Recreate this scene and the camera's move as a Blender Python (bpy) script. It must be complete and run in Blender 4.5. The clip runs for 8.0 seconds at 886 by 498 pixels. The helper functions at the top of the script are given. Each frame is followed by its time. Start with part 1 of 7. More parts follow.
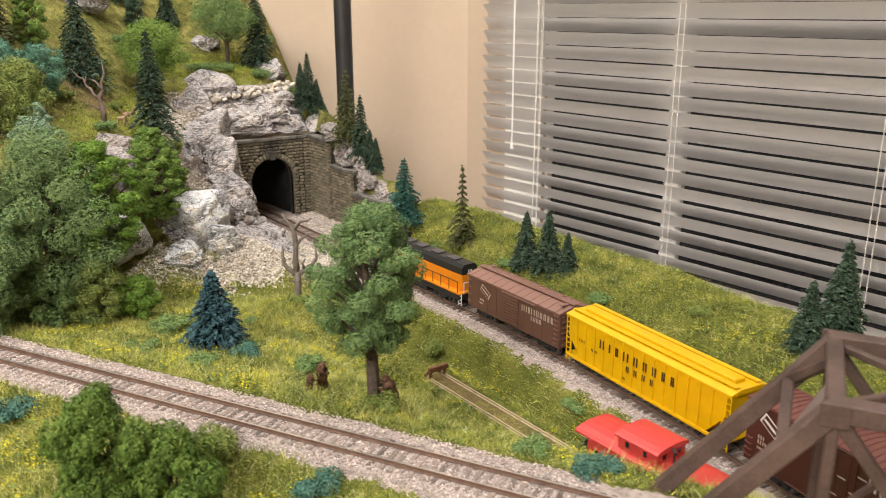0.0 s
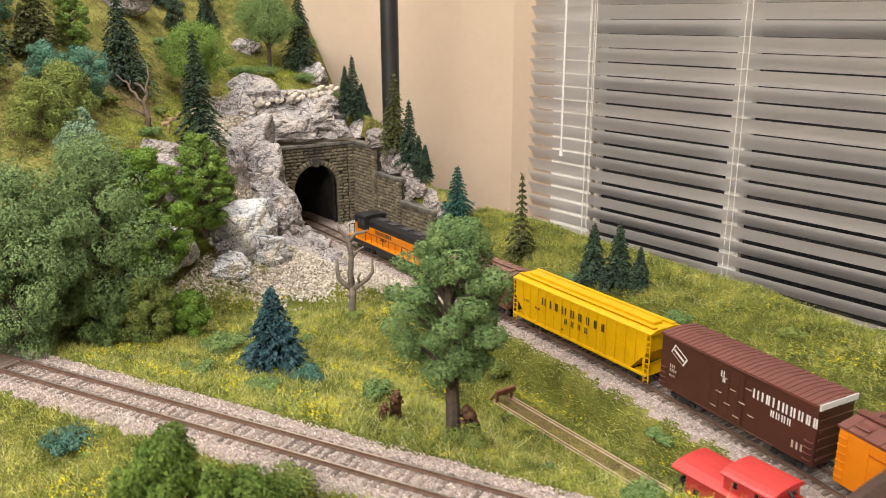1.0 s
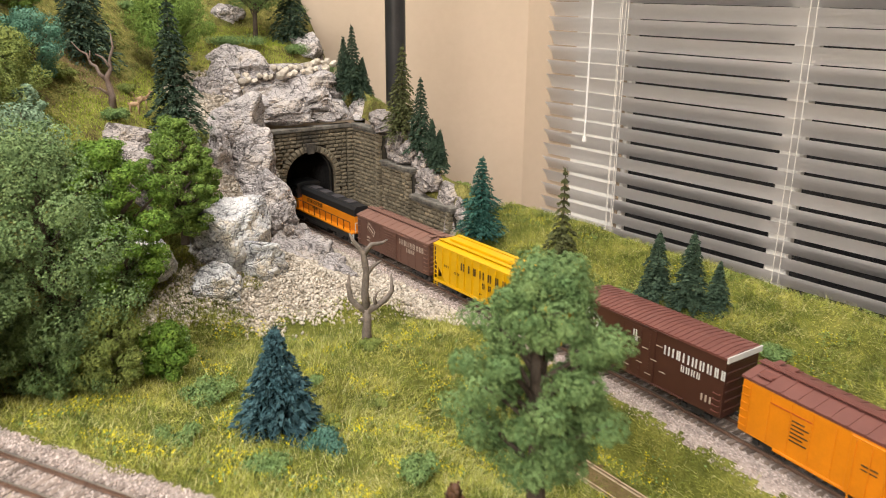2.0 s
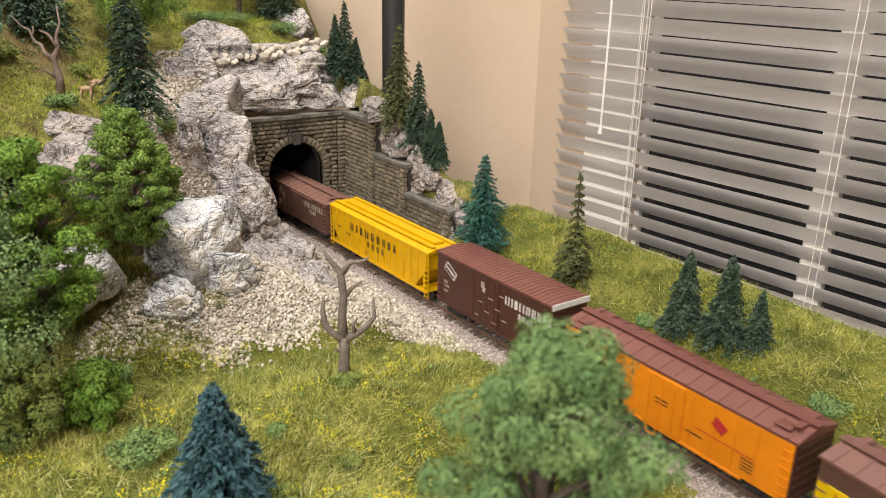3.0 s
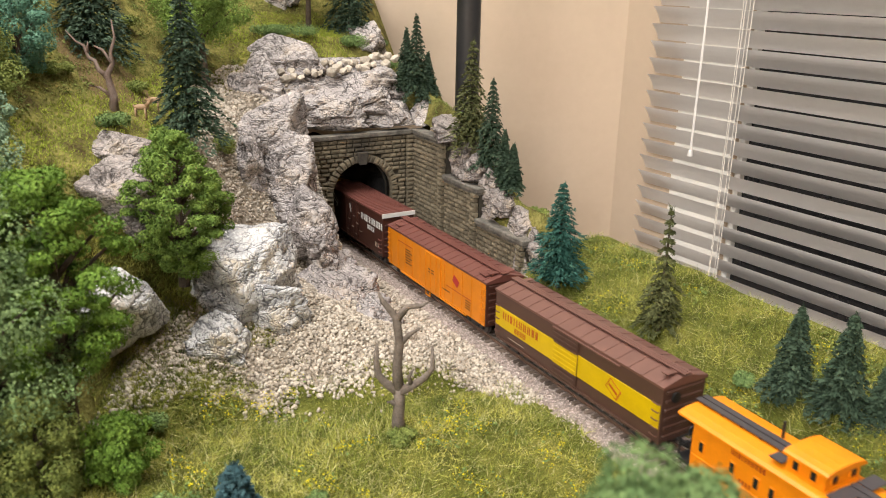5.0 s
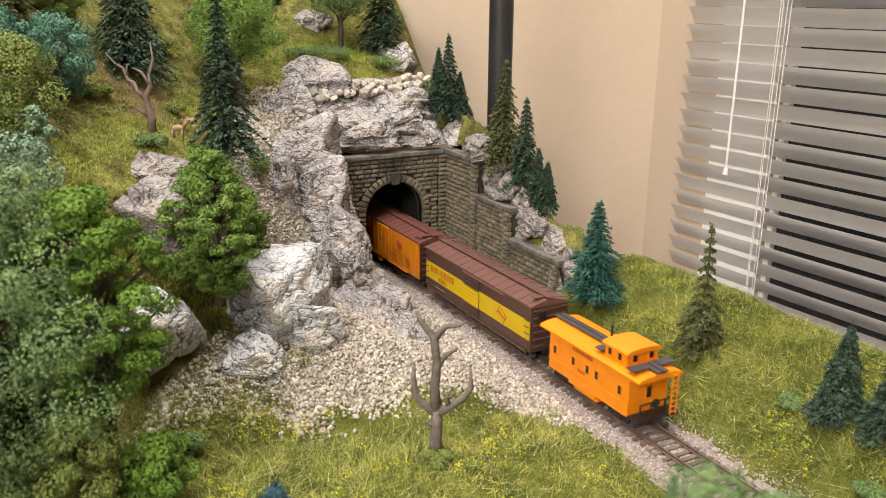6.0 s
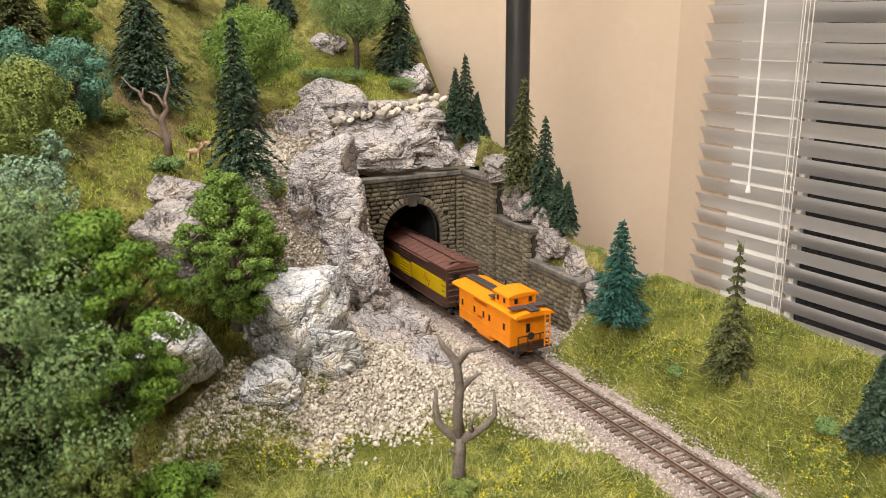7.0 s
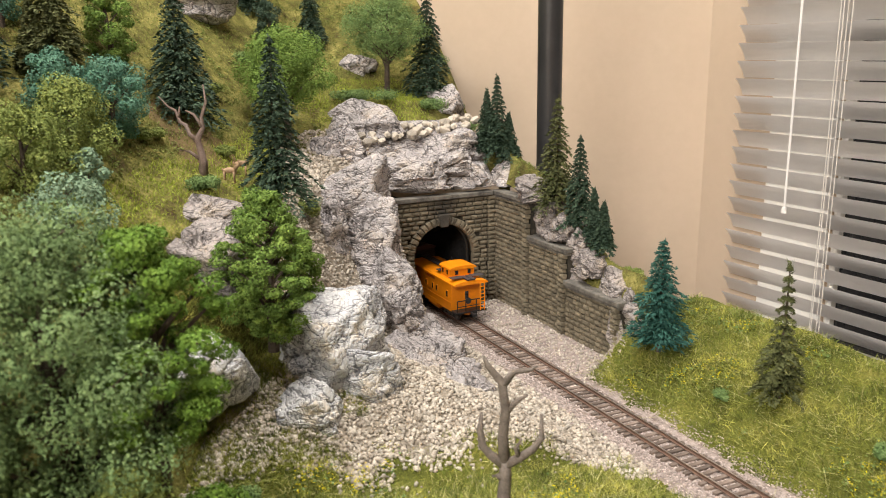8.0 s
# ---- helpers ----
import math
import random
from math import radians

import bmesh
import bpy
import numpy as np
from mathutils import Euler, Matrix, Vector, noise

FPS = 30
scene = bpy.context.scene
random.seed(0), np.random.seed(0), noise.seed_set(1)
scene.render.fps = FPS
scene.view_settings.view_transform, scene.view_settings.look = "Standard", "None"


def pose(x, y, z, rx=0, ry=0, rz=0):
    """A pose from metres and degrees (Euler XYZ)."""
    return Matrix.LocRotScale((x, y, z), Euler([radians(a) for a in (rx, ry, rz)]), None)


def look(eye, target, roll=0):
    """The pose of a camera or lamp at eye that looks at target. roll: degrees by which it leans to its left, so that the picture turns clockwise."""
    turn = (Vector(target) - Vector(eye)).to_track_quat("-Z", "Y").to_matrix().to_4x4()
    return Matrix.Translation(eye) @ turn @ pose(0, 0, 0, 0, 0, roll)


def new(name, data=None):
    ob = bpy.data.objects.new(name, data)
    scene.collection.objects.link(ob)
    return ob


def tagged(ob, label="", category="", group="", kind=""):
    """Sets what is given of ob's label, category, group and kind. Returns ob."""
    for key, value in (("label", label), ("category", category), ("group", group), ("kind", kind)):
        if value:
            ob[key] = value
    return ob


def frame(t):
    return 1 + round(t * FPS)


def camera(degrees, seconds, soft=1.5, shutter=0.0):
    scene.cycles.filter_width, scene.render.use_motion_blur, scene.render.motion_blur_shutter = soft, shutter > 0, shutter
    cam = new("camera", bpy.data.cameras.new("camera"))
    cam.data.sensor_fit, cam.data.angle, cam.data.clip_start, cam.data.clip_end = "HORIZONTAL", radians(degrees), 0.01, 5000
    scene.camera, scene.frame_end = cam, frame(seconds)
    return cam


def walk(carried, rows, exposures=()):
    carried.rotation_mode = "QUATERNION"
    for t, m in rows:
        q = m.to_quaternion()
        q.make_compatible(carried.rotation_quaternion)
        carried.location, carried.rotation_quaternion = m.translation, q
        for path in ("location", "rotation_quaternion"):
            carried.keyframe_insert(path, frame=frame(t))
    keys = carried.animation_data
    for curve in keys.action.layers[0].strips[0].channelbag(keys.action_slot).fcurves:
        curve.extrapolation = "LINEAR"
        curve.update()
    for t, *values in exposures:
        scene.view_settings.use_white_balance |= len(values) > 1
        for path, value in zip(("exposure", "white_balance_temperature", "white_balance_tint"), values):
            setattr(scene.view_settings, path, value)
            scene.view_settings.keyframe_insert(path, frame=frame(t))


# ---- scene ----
cam = camera(58.8, 8.0, soft=0.9, shutter=0.35)
cam.data.dof.use_dof, cam.data.dof.focus_distance, cam.data.dof.aperture_fstop = True, 0.74, 18.0
WALK = [
    (0.0, (-0.4766, -1.0616, 0.2917), (-0.0355, -0.4575, 0.0706), -0.2),
    (0.5, (-0.4832, -1.0343, 0.287), (-0.0534, -0.4196, 0.0725), -0.3),
    (1.0, (-0.484, -0.9988, 0.287), (-0.0577, -0.3822, 0.0706), -0.3),
    (1.2, (-0.4793, -0.9742, 0.2847), (-0.0484, -0.3615, 0.0667), -0.2),
    (2.3, (-0.42, -0.8167, 0.275), (0.0214, -0.2231, 0.0281), 0.6),
    (2.5, (-0.4048, -0.8014, 0.2738), (0.0355, -0.2083, 0.0238), 0.7),
    (3.0, (-0.3728, -0.778, 0.2738), (0.0589, -0.1821, 0.0148), 1.3),
    (3.5, (-0.351, -0.7656, 0.2769), (0.0655, -0.1611, 0.0137), 1.4),
    (4.0, (-0.337, -0.7488, 0.275), (0.0632, -0.133, 0.0121), 1.4),
    (4.5, (-0.3323, -0.7359, 0.2746), (0.0519, -0.108, 0.016), 1.2),
    (6.0, (-0.3377, -0.7215, 0.2707), (0.0129, -0.0644, 0.039), 0.2),
    (6.5, (-0.3374, -0.7172, 0.2691), (0.007, -0.053, 0.0488), -0.3),
    (7.0, (-0.3358, -0.7098, 0.2668), (0.0047, -0.0402, 0.0566), -0.7),
    (7.5, (-0.3381, -0.7024, 0.2629), (0.0, -0.0281, 0.0644), -1.0),
    (8.0, (-0.3459, -0.6946, 0.2605), (-0.0172, -0.0125, 0.0745), -1.0),
]
walk(cam, [(t, look(eye, target, roll)) for t, eye, target, roll in WALK])

# ---- light: evening room lit from its ceiling, night behind the blind ----
world = bpy.data.worlds.new("world")
scene.world = world
world.use_nodes = True
world.node_tree.nodes["Background"].inputs[0].default_value = (0.012, 0.016, 0.026, 1)
world.node_tree.nodes["Background"].inputs[1].default_value = 1.0
scene.view_settings.exposure = 0.0


def ceiling_lamp(x, y, sx, sy, watts, colour=(1.0, 0.965, 0.91)):
    data = bpy.data.lights.new("ceiling_light", "AREA")
    data.shape, data.size, data.size_y, data.energy, data.color = "RECTANGLE", sx, sy, watts, colour
    ob = new("ceiling_light", data)
    ob.matrix_basis = pose(x, y, 1.36, 0, 0, 0)
    return ob


ceiling_lamp(-1.80, -1.65, 0.9, 1.3, 110)
ceiling_lamp(-0.25, -0.25, 0.9, 0.9, 29)


# ---- materials ----
def nodes_of(name):
    m = bpy.data.materials.new(name)
    m.use_nodes = True
    return m, m.node_tree.nodes, m.node_tree.links, m.node_tree.nodes["Principled BSDF"]


def mat(name, cols, rough=0.75, scale=60.0, fine=600.0, bump=0.3, dist=0.0006, metal=0.0, vary=None, spec=0.3, spread=0.45):
    """A surface in two or three colours, mixed at two scales, with fine relief. vary: 'object' or 'island' shifts the brightness piece by piece."""
    m, n, l, b = nodes_of(name)
    b.inputs["Roughness"].default_value, b.inputs["Metallic"].default_value = rough, metal
    b.inputs["Specular IOR Level"].default_value = spec
    co = n.new("ShaderNodeTexCoord")
    big = n.new("ShaderNodeTexNoise")
    big.inputs["Scale"].default_value, big.inputs["Detail"].default_value, big.inputs["Roughness"].default_value = scale, 5, 0.6
    small = n.new("ShaderNodeTexNoise")
    small.inputs["Scale"].default_value, small.inputs["Detail"].default_value = fine, 4
    l.new(co.outputs["Object"], big.inputs["Vector"])
    l.new(co.outputs["Object"], small.inputs["Vector"])
    add = n.new("ShaderNodeMath")
    add.operation = "MULTIPLY_ADD"
    l.new(small.outputs["Fac"], add.inputs[0])
    add.inputs[1].default_value = 0.45
    l.new(big.outputs["Fac"], add.inputs[2])
    ramp = n.new("ShaderNodeValToRGB")
    l.new(add.outputs[0], ramp.inputs["Fac"])
    els = ramp.color_ramp.elements
    while len(els) < len(cols):
        els.new(0.5)
    for i, c in enumerate(cols):
        els[i].position = 0.52 + 0.42 * i / max(1, len(cols) - 1)
        els[i].color = (*c, 1)
    out = ramp.outputs["Color"]
    if vary:
        if vary == "object":
            rnd = n.new("ShaderNodeObjectInfo").outputs["Random"]
        else:
            rnd = n.new("ShaderNodeNewGeometry").outputs["Random Per Island"]
        hsv = n.new("ShaderNodeHueSaturation")
        mr = n.new("ShaderNodeMapRange")
        mr.inputs["To Min"].default_value, mr.inputs["To Max"].default_value = 1 - spread, 1 + spread
        l.new(rnd, mr.inputs["Value"])
        l.new(mr.outputs["Result"], hsv.inputs["Value"])
        l.new(out, hsv.inputs["Color"])
        out = hsv.outputs["Color"]
    l.new(out, b.inputs["Base Color"])
    if bump:
        bp = n.new("ShaderNodeBump")
        bp.inputs["Strength"].default_value, bp.inputs["Distance"].default_value = bump, dist
        l.new(small.outputs["Fac"], bp.inputs["Height"])
        l.new(bp.outputs["Normal"], b.inputs["Normal"])
    return m


def rock_mat(name, light, mid, dark, tan):
    """Plaster cast from crumpled foil: wrinkles coloured darker along creases and paler along ridges, tan stains."""
    m, n, l, b = nodes_of(name)
    b.inputs["Roughness"].default_value = 0.85
    b.inputs["Specular IOR Level"].default_value = 0.2
    co = n.new("ShaderNodeTexCoord")

    def math_node(op, a, c=None, d=None):
        k = n.new("ShaderNodeMath")
        k.operation = op
        for slot, v in zip(k.inputs, (a, c, d)):
            if isinstance(v, float):
                slot.default_value = v
            elif v is not None:
                l.new(v, slot)
        return k.outputs[0]

    def smooth_map(v, a, c, lo=0.0, hi=1.0):
        k = n.new("ShaderNodeMapRange")
        k.interpolation_type = "SMOOTHSTEP"
        for nm, q in (("From Min", a), ("From Max", c), ("To Min", lo), ("To Max", hi)):
            k.inputs[nm].default_value = q
        l.new(v, k.inputs["Value"])
        return k.outputs["Result"]

    def fold(scale, stretch, turn, detail=2.0):
        """Distance from the fold lines of a stretched noise, 0 on the line."""
        mp = n.new("ShaderNodeMapping")
        mp.inputs["Scale"].default_value = stretch
        mp.inputs["Rotation"].default_value = turn
        l.new(co.outputs["Object"], mp.inputs["Vector"])
        t = n.new("ShaderNodeTexNoise")
        t.inputs["Scale"].default_value, t.inputs["Detail"].default_value, t.inputs["Distortion"].default_value = scale, detail, 0.6
        l.new(mp.outputs[0], t.inputs["Vector"])
        return math_node("ABSOLUTE", math_node("SUBTRACT", t.outputs["Fac"], 0.5))

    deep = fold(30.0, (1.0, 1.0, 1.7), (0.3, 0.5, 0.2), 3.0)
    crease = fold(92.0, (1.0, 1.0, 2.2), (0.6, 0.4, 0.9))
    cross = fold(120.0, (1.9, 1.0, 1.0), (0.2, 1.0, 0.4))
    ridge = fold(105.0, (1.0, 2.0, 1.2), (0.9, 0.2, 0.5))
    big = n.new("ShaderNodeTexNoise")
    big.inputs["Scale"].default_value, big.inputs["Detail"].default_value, big.inputs["Roughness"].default_value = 30, 7, 0.66
    l.new(co.outputs["Object"], big.inputs["Vector"])
    ramp = n.new("ShaderNodeValToRGB")
    l.new(big.outputs["Fac"], ramp.inputs["Fac"])
    e = ramp.color_ramp.elements
    e[0].position, e[0].color = 0.36, (*mid, 1)
    e[1].position, e[1].color = 0.54, (*light, 1)
    t = e.new(0.66)
    t.color = (*tan, 1)

    def mix(fac, a, c):
        k = n.new("ShaderNodeMixRGB")
        l.new(fac, k.inputs["Fac"])
        for slot, v in ((k.inputs[1], a), (k.inputs[2], c)):
            if isinstance(v, tuple):
                slot.default_value = (*v, 1)
            else:
                l.new(v, slot)
        return k.outputs[0]

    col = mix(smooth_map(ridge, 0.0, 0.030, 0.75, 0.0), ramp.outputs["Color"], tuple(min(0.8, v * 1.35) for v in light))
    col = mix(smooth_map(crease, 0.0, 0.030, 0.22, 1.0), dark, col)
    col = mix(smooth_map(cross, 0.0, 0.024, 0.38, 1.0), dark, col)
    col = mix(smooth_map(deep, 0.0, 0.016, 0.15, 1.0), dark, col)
    l.new(col, b.inputs["Base Color"])
    h = math_node("MULTIPLY", smooth_map(deep, 0.0, 0.05), 0.8)
    h = math_node("MULTIPLY_ADD", smooth_map(crease, 0.0, 0.10), 0.55, h)
    h = math_node("MULTIPLY_ADD", smooth_map(cross, 0.0, 0.09), 0.40, h)
    h = math_node("MULTIPLY_ADD", smooth_map(ridge, 0.0, 0.08, 1.0, 0.0), 0.35, h)
    bp = n.new("ShaderNodeBump")
    bp.inputs["Strength"].default_value, bp.inputs["Distance"].default_value = 0.75, 0.0015
    l.new(h, bp.inputs["Height"])
    l.new(bp.outputs["Normal"], b.inputs["Normal"])
    return m


M = dict(
    wall=mat("wall_paint", [(0.515, 0.408, 0.308), (0.56, 0.448, 0.342)], 0.6, 5, 90, 0.08, 0.001),
    ceiling=mat("ceiling_paint", [(0.75, 0.72, 0.68), (0.8, 0.77, 0.73)], 0.9, 5, 90, 0.1, 0.001),
    floor=mat("carpet", [(0.16, 0.13, 0.11), (0.22, 0.18, 0.15)], 0.95, 30, 400, 0.5, 0.002),
    bench=mat("benchwork", [(0.30, 0.21, 0.13), (0.38, 0.27, 0.17)], 0.7, 12, 200, 0.2),
    slat=mat("blind_slat", [(0.80, 0.775, 0.76), (0.84, 0.815, 0.80)], 0.42, 14, 160, 0.05, spec=0.5),
    frame=mat("window_frame", [(0.78, 0.76, 0.72), (0.84, 0.82, 0.78)], 0.4, 10, 200, 0.05),
    cord=mat("blind_cord", [(0.72, 0.68, 0.62), (0.80, 0.76, 0.70)], 0.8, 300, 2500, 0.3, 0.0002),
    pole=mat("pole_black", [(0.018, 0.018, 0.02), (0.03, 0.03, 0.032)], 0.33, 30, 300, 0.05, spec=0.5),
    soil=mat("turf", [(0.05, 0.055, 0.014), (0.11, 0.12, 0.024), (0.21, 0.20, 0.05)], 0.95, 26, 700, 0.9, 0.0015, spec=0.1),
    hill=mat("hill_turf", [(0.055, 0.040, 0.018), (0.13, 0.125, 0.035), (0.27, 0.24, 0.08)], 0.95, 55, 420, 0.9, 0.002, spec=0.1),
    dirt=mat("bare_soil", [(0.09, 0.062, 0.028), (0.17, 0.125, 0.06)], 0.95, 60, 500, 0.8, 0.0012, spec=0.1),
    ballast=mat("ballast_bed", [(0.19, 0.15, 0.135), (0.32, 0.265, 0.24), (0.42, 0.36, 0.33)], 0.9, 180, 900, 0.9, 0.0012, spec=0.15),
    gravel=mat("ballast_stone", [(0.27, 0.21, 0.19), (0.44, 0.37, 0.34), (0.56, 0.49, 0.46)], 0.85, 300, 1200, 0.3, 0.0003, vary="island", spec=0.2),
    stone=mat("rubble_stone", [(0.27, 0.225, 0.175), (0.46, 0.41, 0.345), (0.60, 0.56, 0.50)], 0.85, 120, 900, 0.4, 0.0005, vary="object", spec=0.2, spread=0.28),
    rubble=mat("rubble_loose", [(0.25, 0.21, 0.165), (0.43, 0.38, 0.32), (0.54, 0.50, 0.44)], 0.85, 120, 900, 0.4, 0.0005, vary="island", spec=0.2, spread=0.3),
    scree=mat("scree_bed", [(0.15, 0.125, 0.095), (0.28, 0.24, 0.19), (0.40, 0.35, 0.29)], 0.9, 90, 420, 1.0, 0.0025, spec=0.15),
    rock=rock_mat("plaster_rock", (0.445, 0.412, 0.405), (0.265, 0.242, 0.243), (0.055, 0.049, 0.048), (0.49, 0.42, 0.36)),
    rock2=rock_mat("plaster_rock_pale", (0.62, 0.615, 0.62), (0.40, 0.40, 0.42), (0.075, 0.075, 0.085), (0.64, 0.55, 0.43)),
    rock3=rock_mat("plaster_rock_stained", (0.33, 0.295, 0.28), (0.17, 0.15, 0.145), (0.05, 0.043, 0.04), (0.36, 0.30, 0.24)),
    block=mat("cut_stone", [(0.11, 0.092, 0.064), (0.175, 0.148, 0.104), (0.24, 0.205, 0.148)], 0.85, 130, 900, 0.6, 0.0005, vary="object", spec=0.2, spread=0.27),
    sooty=mat("sooty_stone", [(0.03, 0.027, 0.024), (0.075, 0.066, 0.055)], 0.9, 130, 900, 0.6, 0.0005, vary="object", spec=0.2),
    mortar=mat("mortar", [(0.032, 0.028, 0.022), (0.062, 0.054, 0.042)], 0.95, 150, 900, 0.4, 0.0004),
    coping=mat("coping_stone", [(0.06, 0.055, 0.05), (0.13, 0.12, 0.105), (0.2, 0.185, 0.16)], 0.85, 90, 700, 0.5, 0.0004),
    bore=mat("tunnel_lining", [(0.012, 0.011, 0.011), (0.035, 0.033, 0.032)], 0.95, 60, 500, 0.8, 0.002),
    rail=mat("rail_side", [(0.10, 0.060, 0.044), (0.17, 0.105, 0.078)], 0.6, 200, 1500, 0.2, 0.0002, metal=0.1),
    rust=mat("rust_paint", [(0.10, 0.045, 0.028), (0.19, 0.085, 0.05)], 0.8, 150, 900, 0.4, 0.0003),
    rail_rust=mat("rail_rust", [(0.30, 0.22, 0.14), (0.44, 0.35, 0.24)], 0.5, 150, 1500, 0.1, 0.0002),
    rail_top=mat("rail_head", [(0.42, 0.37, 0.33), (0.55, 0.50, 0.46)], 0.32, 80, 1500, 0.05, metal=0.85),
    tiepale=mat("tie_dusted", [(0.12, 0.09, 0.075), (0.21, 0.17, 0.15)], 0.9, 300, 1600, 0.5, 0.0003, vary="object"),
    tie=mat("tie_wood", [(0.135, 0.10, 0.082), (0.235, 0.185, 0.155)], 0.85, 300, 1600, 0.5, 0.0003, vary="object"),
    bark=mat("bark", [(0.045, 0.033, 0.024), (0.11, 0.085, 0.065)], 0.9, 200, 1500, 0.7, 0.0006),
    deadwood=mat("dead_wood", [(0.11, 0.09, 0.075), (0.22, 0.185, 0.16)], 0.85, 200, 1200, 0.7, 0.0006),
    drift=mat("weathered_wood", [(0.10, 0.062, 0.046), (0.27, 0.21, 0.185)], 0.85, 60, 1200, 0.6, 0.0005),
    bearfur=mat("brown_fur", [(0.055, 0.026, 0.014), (0.11, 0.055, 0.028)], 0.6, 300, 2500, 0.4, 0.0003),
    deerfur=mat("tan_fur", [(0.26, 0.165, 0.095), (0.38, 0.26, 0.16)], 0.7, 300, 2500, 0.3, 0.0002),
    birch=mat("birch_bark", [(0.45, 0.42, 0.38), (0.62, 0.6, 0.56)], 0.8, 150, 900, 0.4, 0.0003),
    bridge=mat("rust_brown_steel", [(0.042, 0.026, 0.021), (0.074, 0.046, 0.038), (0.105, 0.068, 0.056)], 0.62, 40, 700, 0.25, 0.0003, spec=0.35),
)


def stain_soot(m):
    """Smoke stain that spreads up the wall from the crown of the tunnel arch."""
    n, l = m.node_tree.nodes, m.node_tree.links
    b = n["Principled BSDF"]
    old = b.inputs["Base Color"].links[0].from_socket
    split = n.new("ShaderNodeSeparateXYZ")
    l.new(n.new("ShaderNodeNewGeometry").outputs["Position"], split.inputs[0])
    cloud = n.new("ShaderNodeTexNoise")
    cloud.inputs["Scale"].default_value, cloud.inputs["Detail"].default_value = 90, 4
    l.new(n.new("ShaderNodeNewGeometry").outputs["Position"], cloud.inputs["Vector"])

    def step(v, a, c):
        k = n.new("ShaderNodeMapRange")
        k.interpolation_type = "SMOOTHSTEP"
        k.inputs["From Min"].default_value, k.inputs["From Max"].default_value = a, c
        l.new(v, k.inputs["Value"])
        return k.outputs["Result"]

    def calc(op, a, c):
        k = n.new("ShaderNodeMath")
        k.operation = op
        for slot, v in zip(k.inputs, (a, c)):
            if isinstance(v, float):
                slot.default_value = v
            else:
                l.new(v, slot)
        return k.outputs[0]

    aside = calc("ABSOLUTE", calc("SUBTRACT", split.outputs["X"], 0.003), 0.0)
    aside = calc("ADD", aside, calc("MULTIPLY", cloud.outputs["Fac"], 0.020))
    mask = calc("MULTIPLY", step(aside, 0.034, 0.012), step(split.outputs["Z"], 0.076, 0.096))
    mask = calc("MULTIPLY", mask, 0.85)
    mx = n.new("ShaderNodeMixRGB")
    l.new(mask, mx.inputs["Fac"])
    l.new(old, mx.inputs[1])
    mx.inputs[2].default_value = (0.045, 0.040, 0.035, 1)
    l.new(mx.outputs[0], b.inputs["Base Color"])


stain_soot(M["block"])


def paint(name, c, rough=0.42, worn=0.16):
    a = tuple(v * (1 - worn) for v in c)
    return mat(name, [a, c], rough, 55, 900, 0.12, 0.00012, spec=0.45)


M.update(
    # three browns each get a lighter copy for roofs: overhead light put into paint
    brown=paint("brown_paint", (0.118, 0.058, 0.042)), brownlit=paint("brown_lit", (0.20, 0.105, 0.082)),
    mineral=paint("mineral_red_paint", (0.064, 0.023, 0.016)), minerallit=paint("mineral_red_lit", (0.148, 0.054, 0.044)),
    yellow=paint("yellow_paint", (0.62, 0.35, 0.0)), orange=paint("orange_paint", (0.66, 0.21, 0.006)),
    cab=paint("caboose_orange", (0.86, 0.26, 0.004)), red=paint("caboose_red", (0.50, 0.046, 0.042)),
    darkbrown=paint("dark_brown_paint", (0.085, 0.043, 0.032)), dblit=paint("dark_brown_lit", (0.15, 0.072, 0.058)),
    stripe=paint("yellow_stripe", (0.62, 0.42, 0.0)), black=paint("black_paint", (0.018, 0.018, 0.019)),
    grey=paint("dark_grey_paint", (0.06, 0.055, 0.06)), white=paint("white_paint", (0.66, 0.66, 0.64)),
    letter=paint("pale_lettering", (0.42, 0.34, 0.28)), darkletter=paint("dark_lettering", (0.05, 0.03, 0.012)),
    redletter=paint("red_lettering", (0.40, 0.06, 0.012)), emblem=paint("emblem_red", (0.42, 0.03, 0.03)),
    steel=paint("wheel_steel", (0.07, 0.06, 0.055)), glass=mat("dark_glass", [(0.01, 0.01, 0.012), (0.02, 0.02, 0.022)], 0.12, 30, 300, 0.0, spec=0.6),
)


def leaf_mat(name, a, b):
    return mat(name, [a, b], 0.7, 90, 1200, 0.0, vary="island", spec=0.2, spread=0.27)


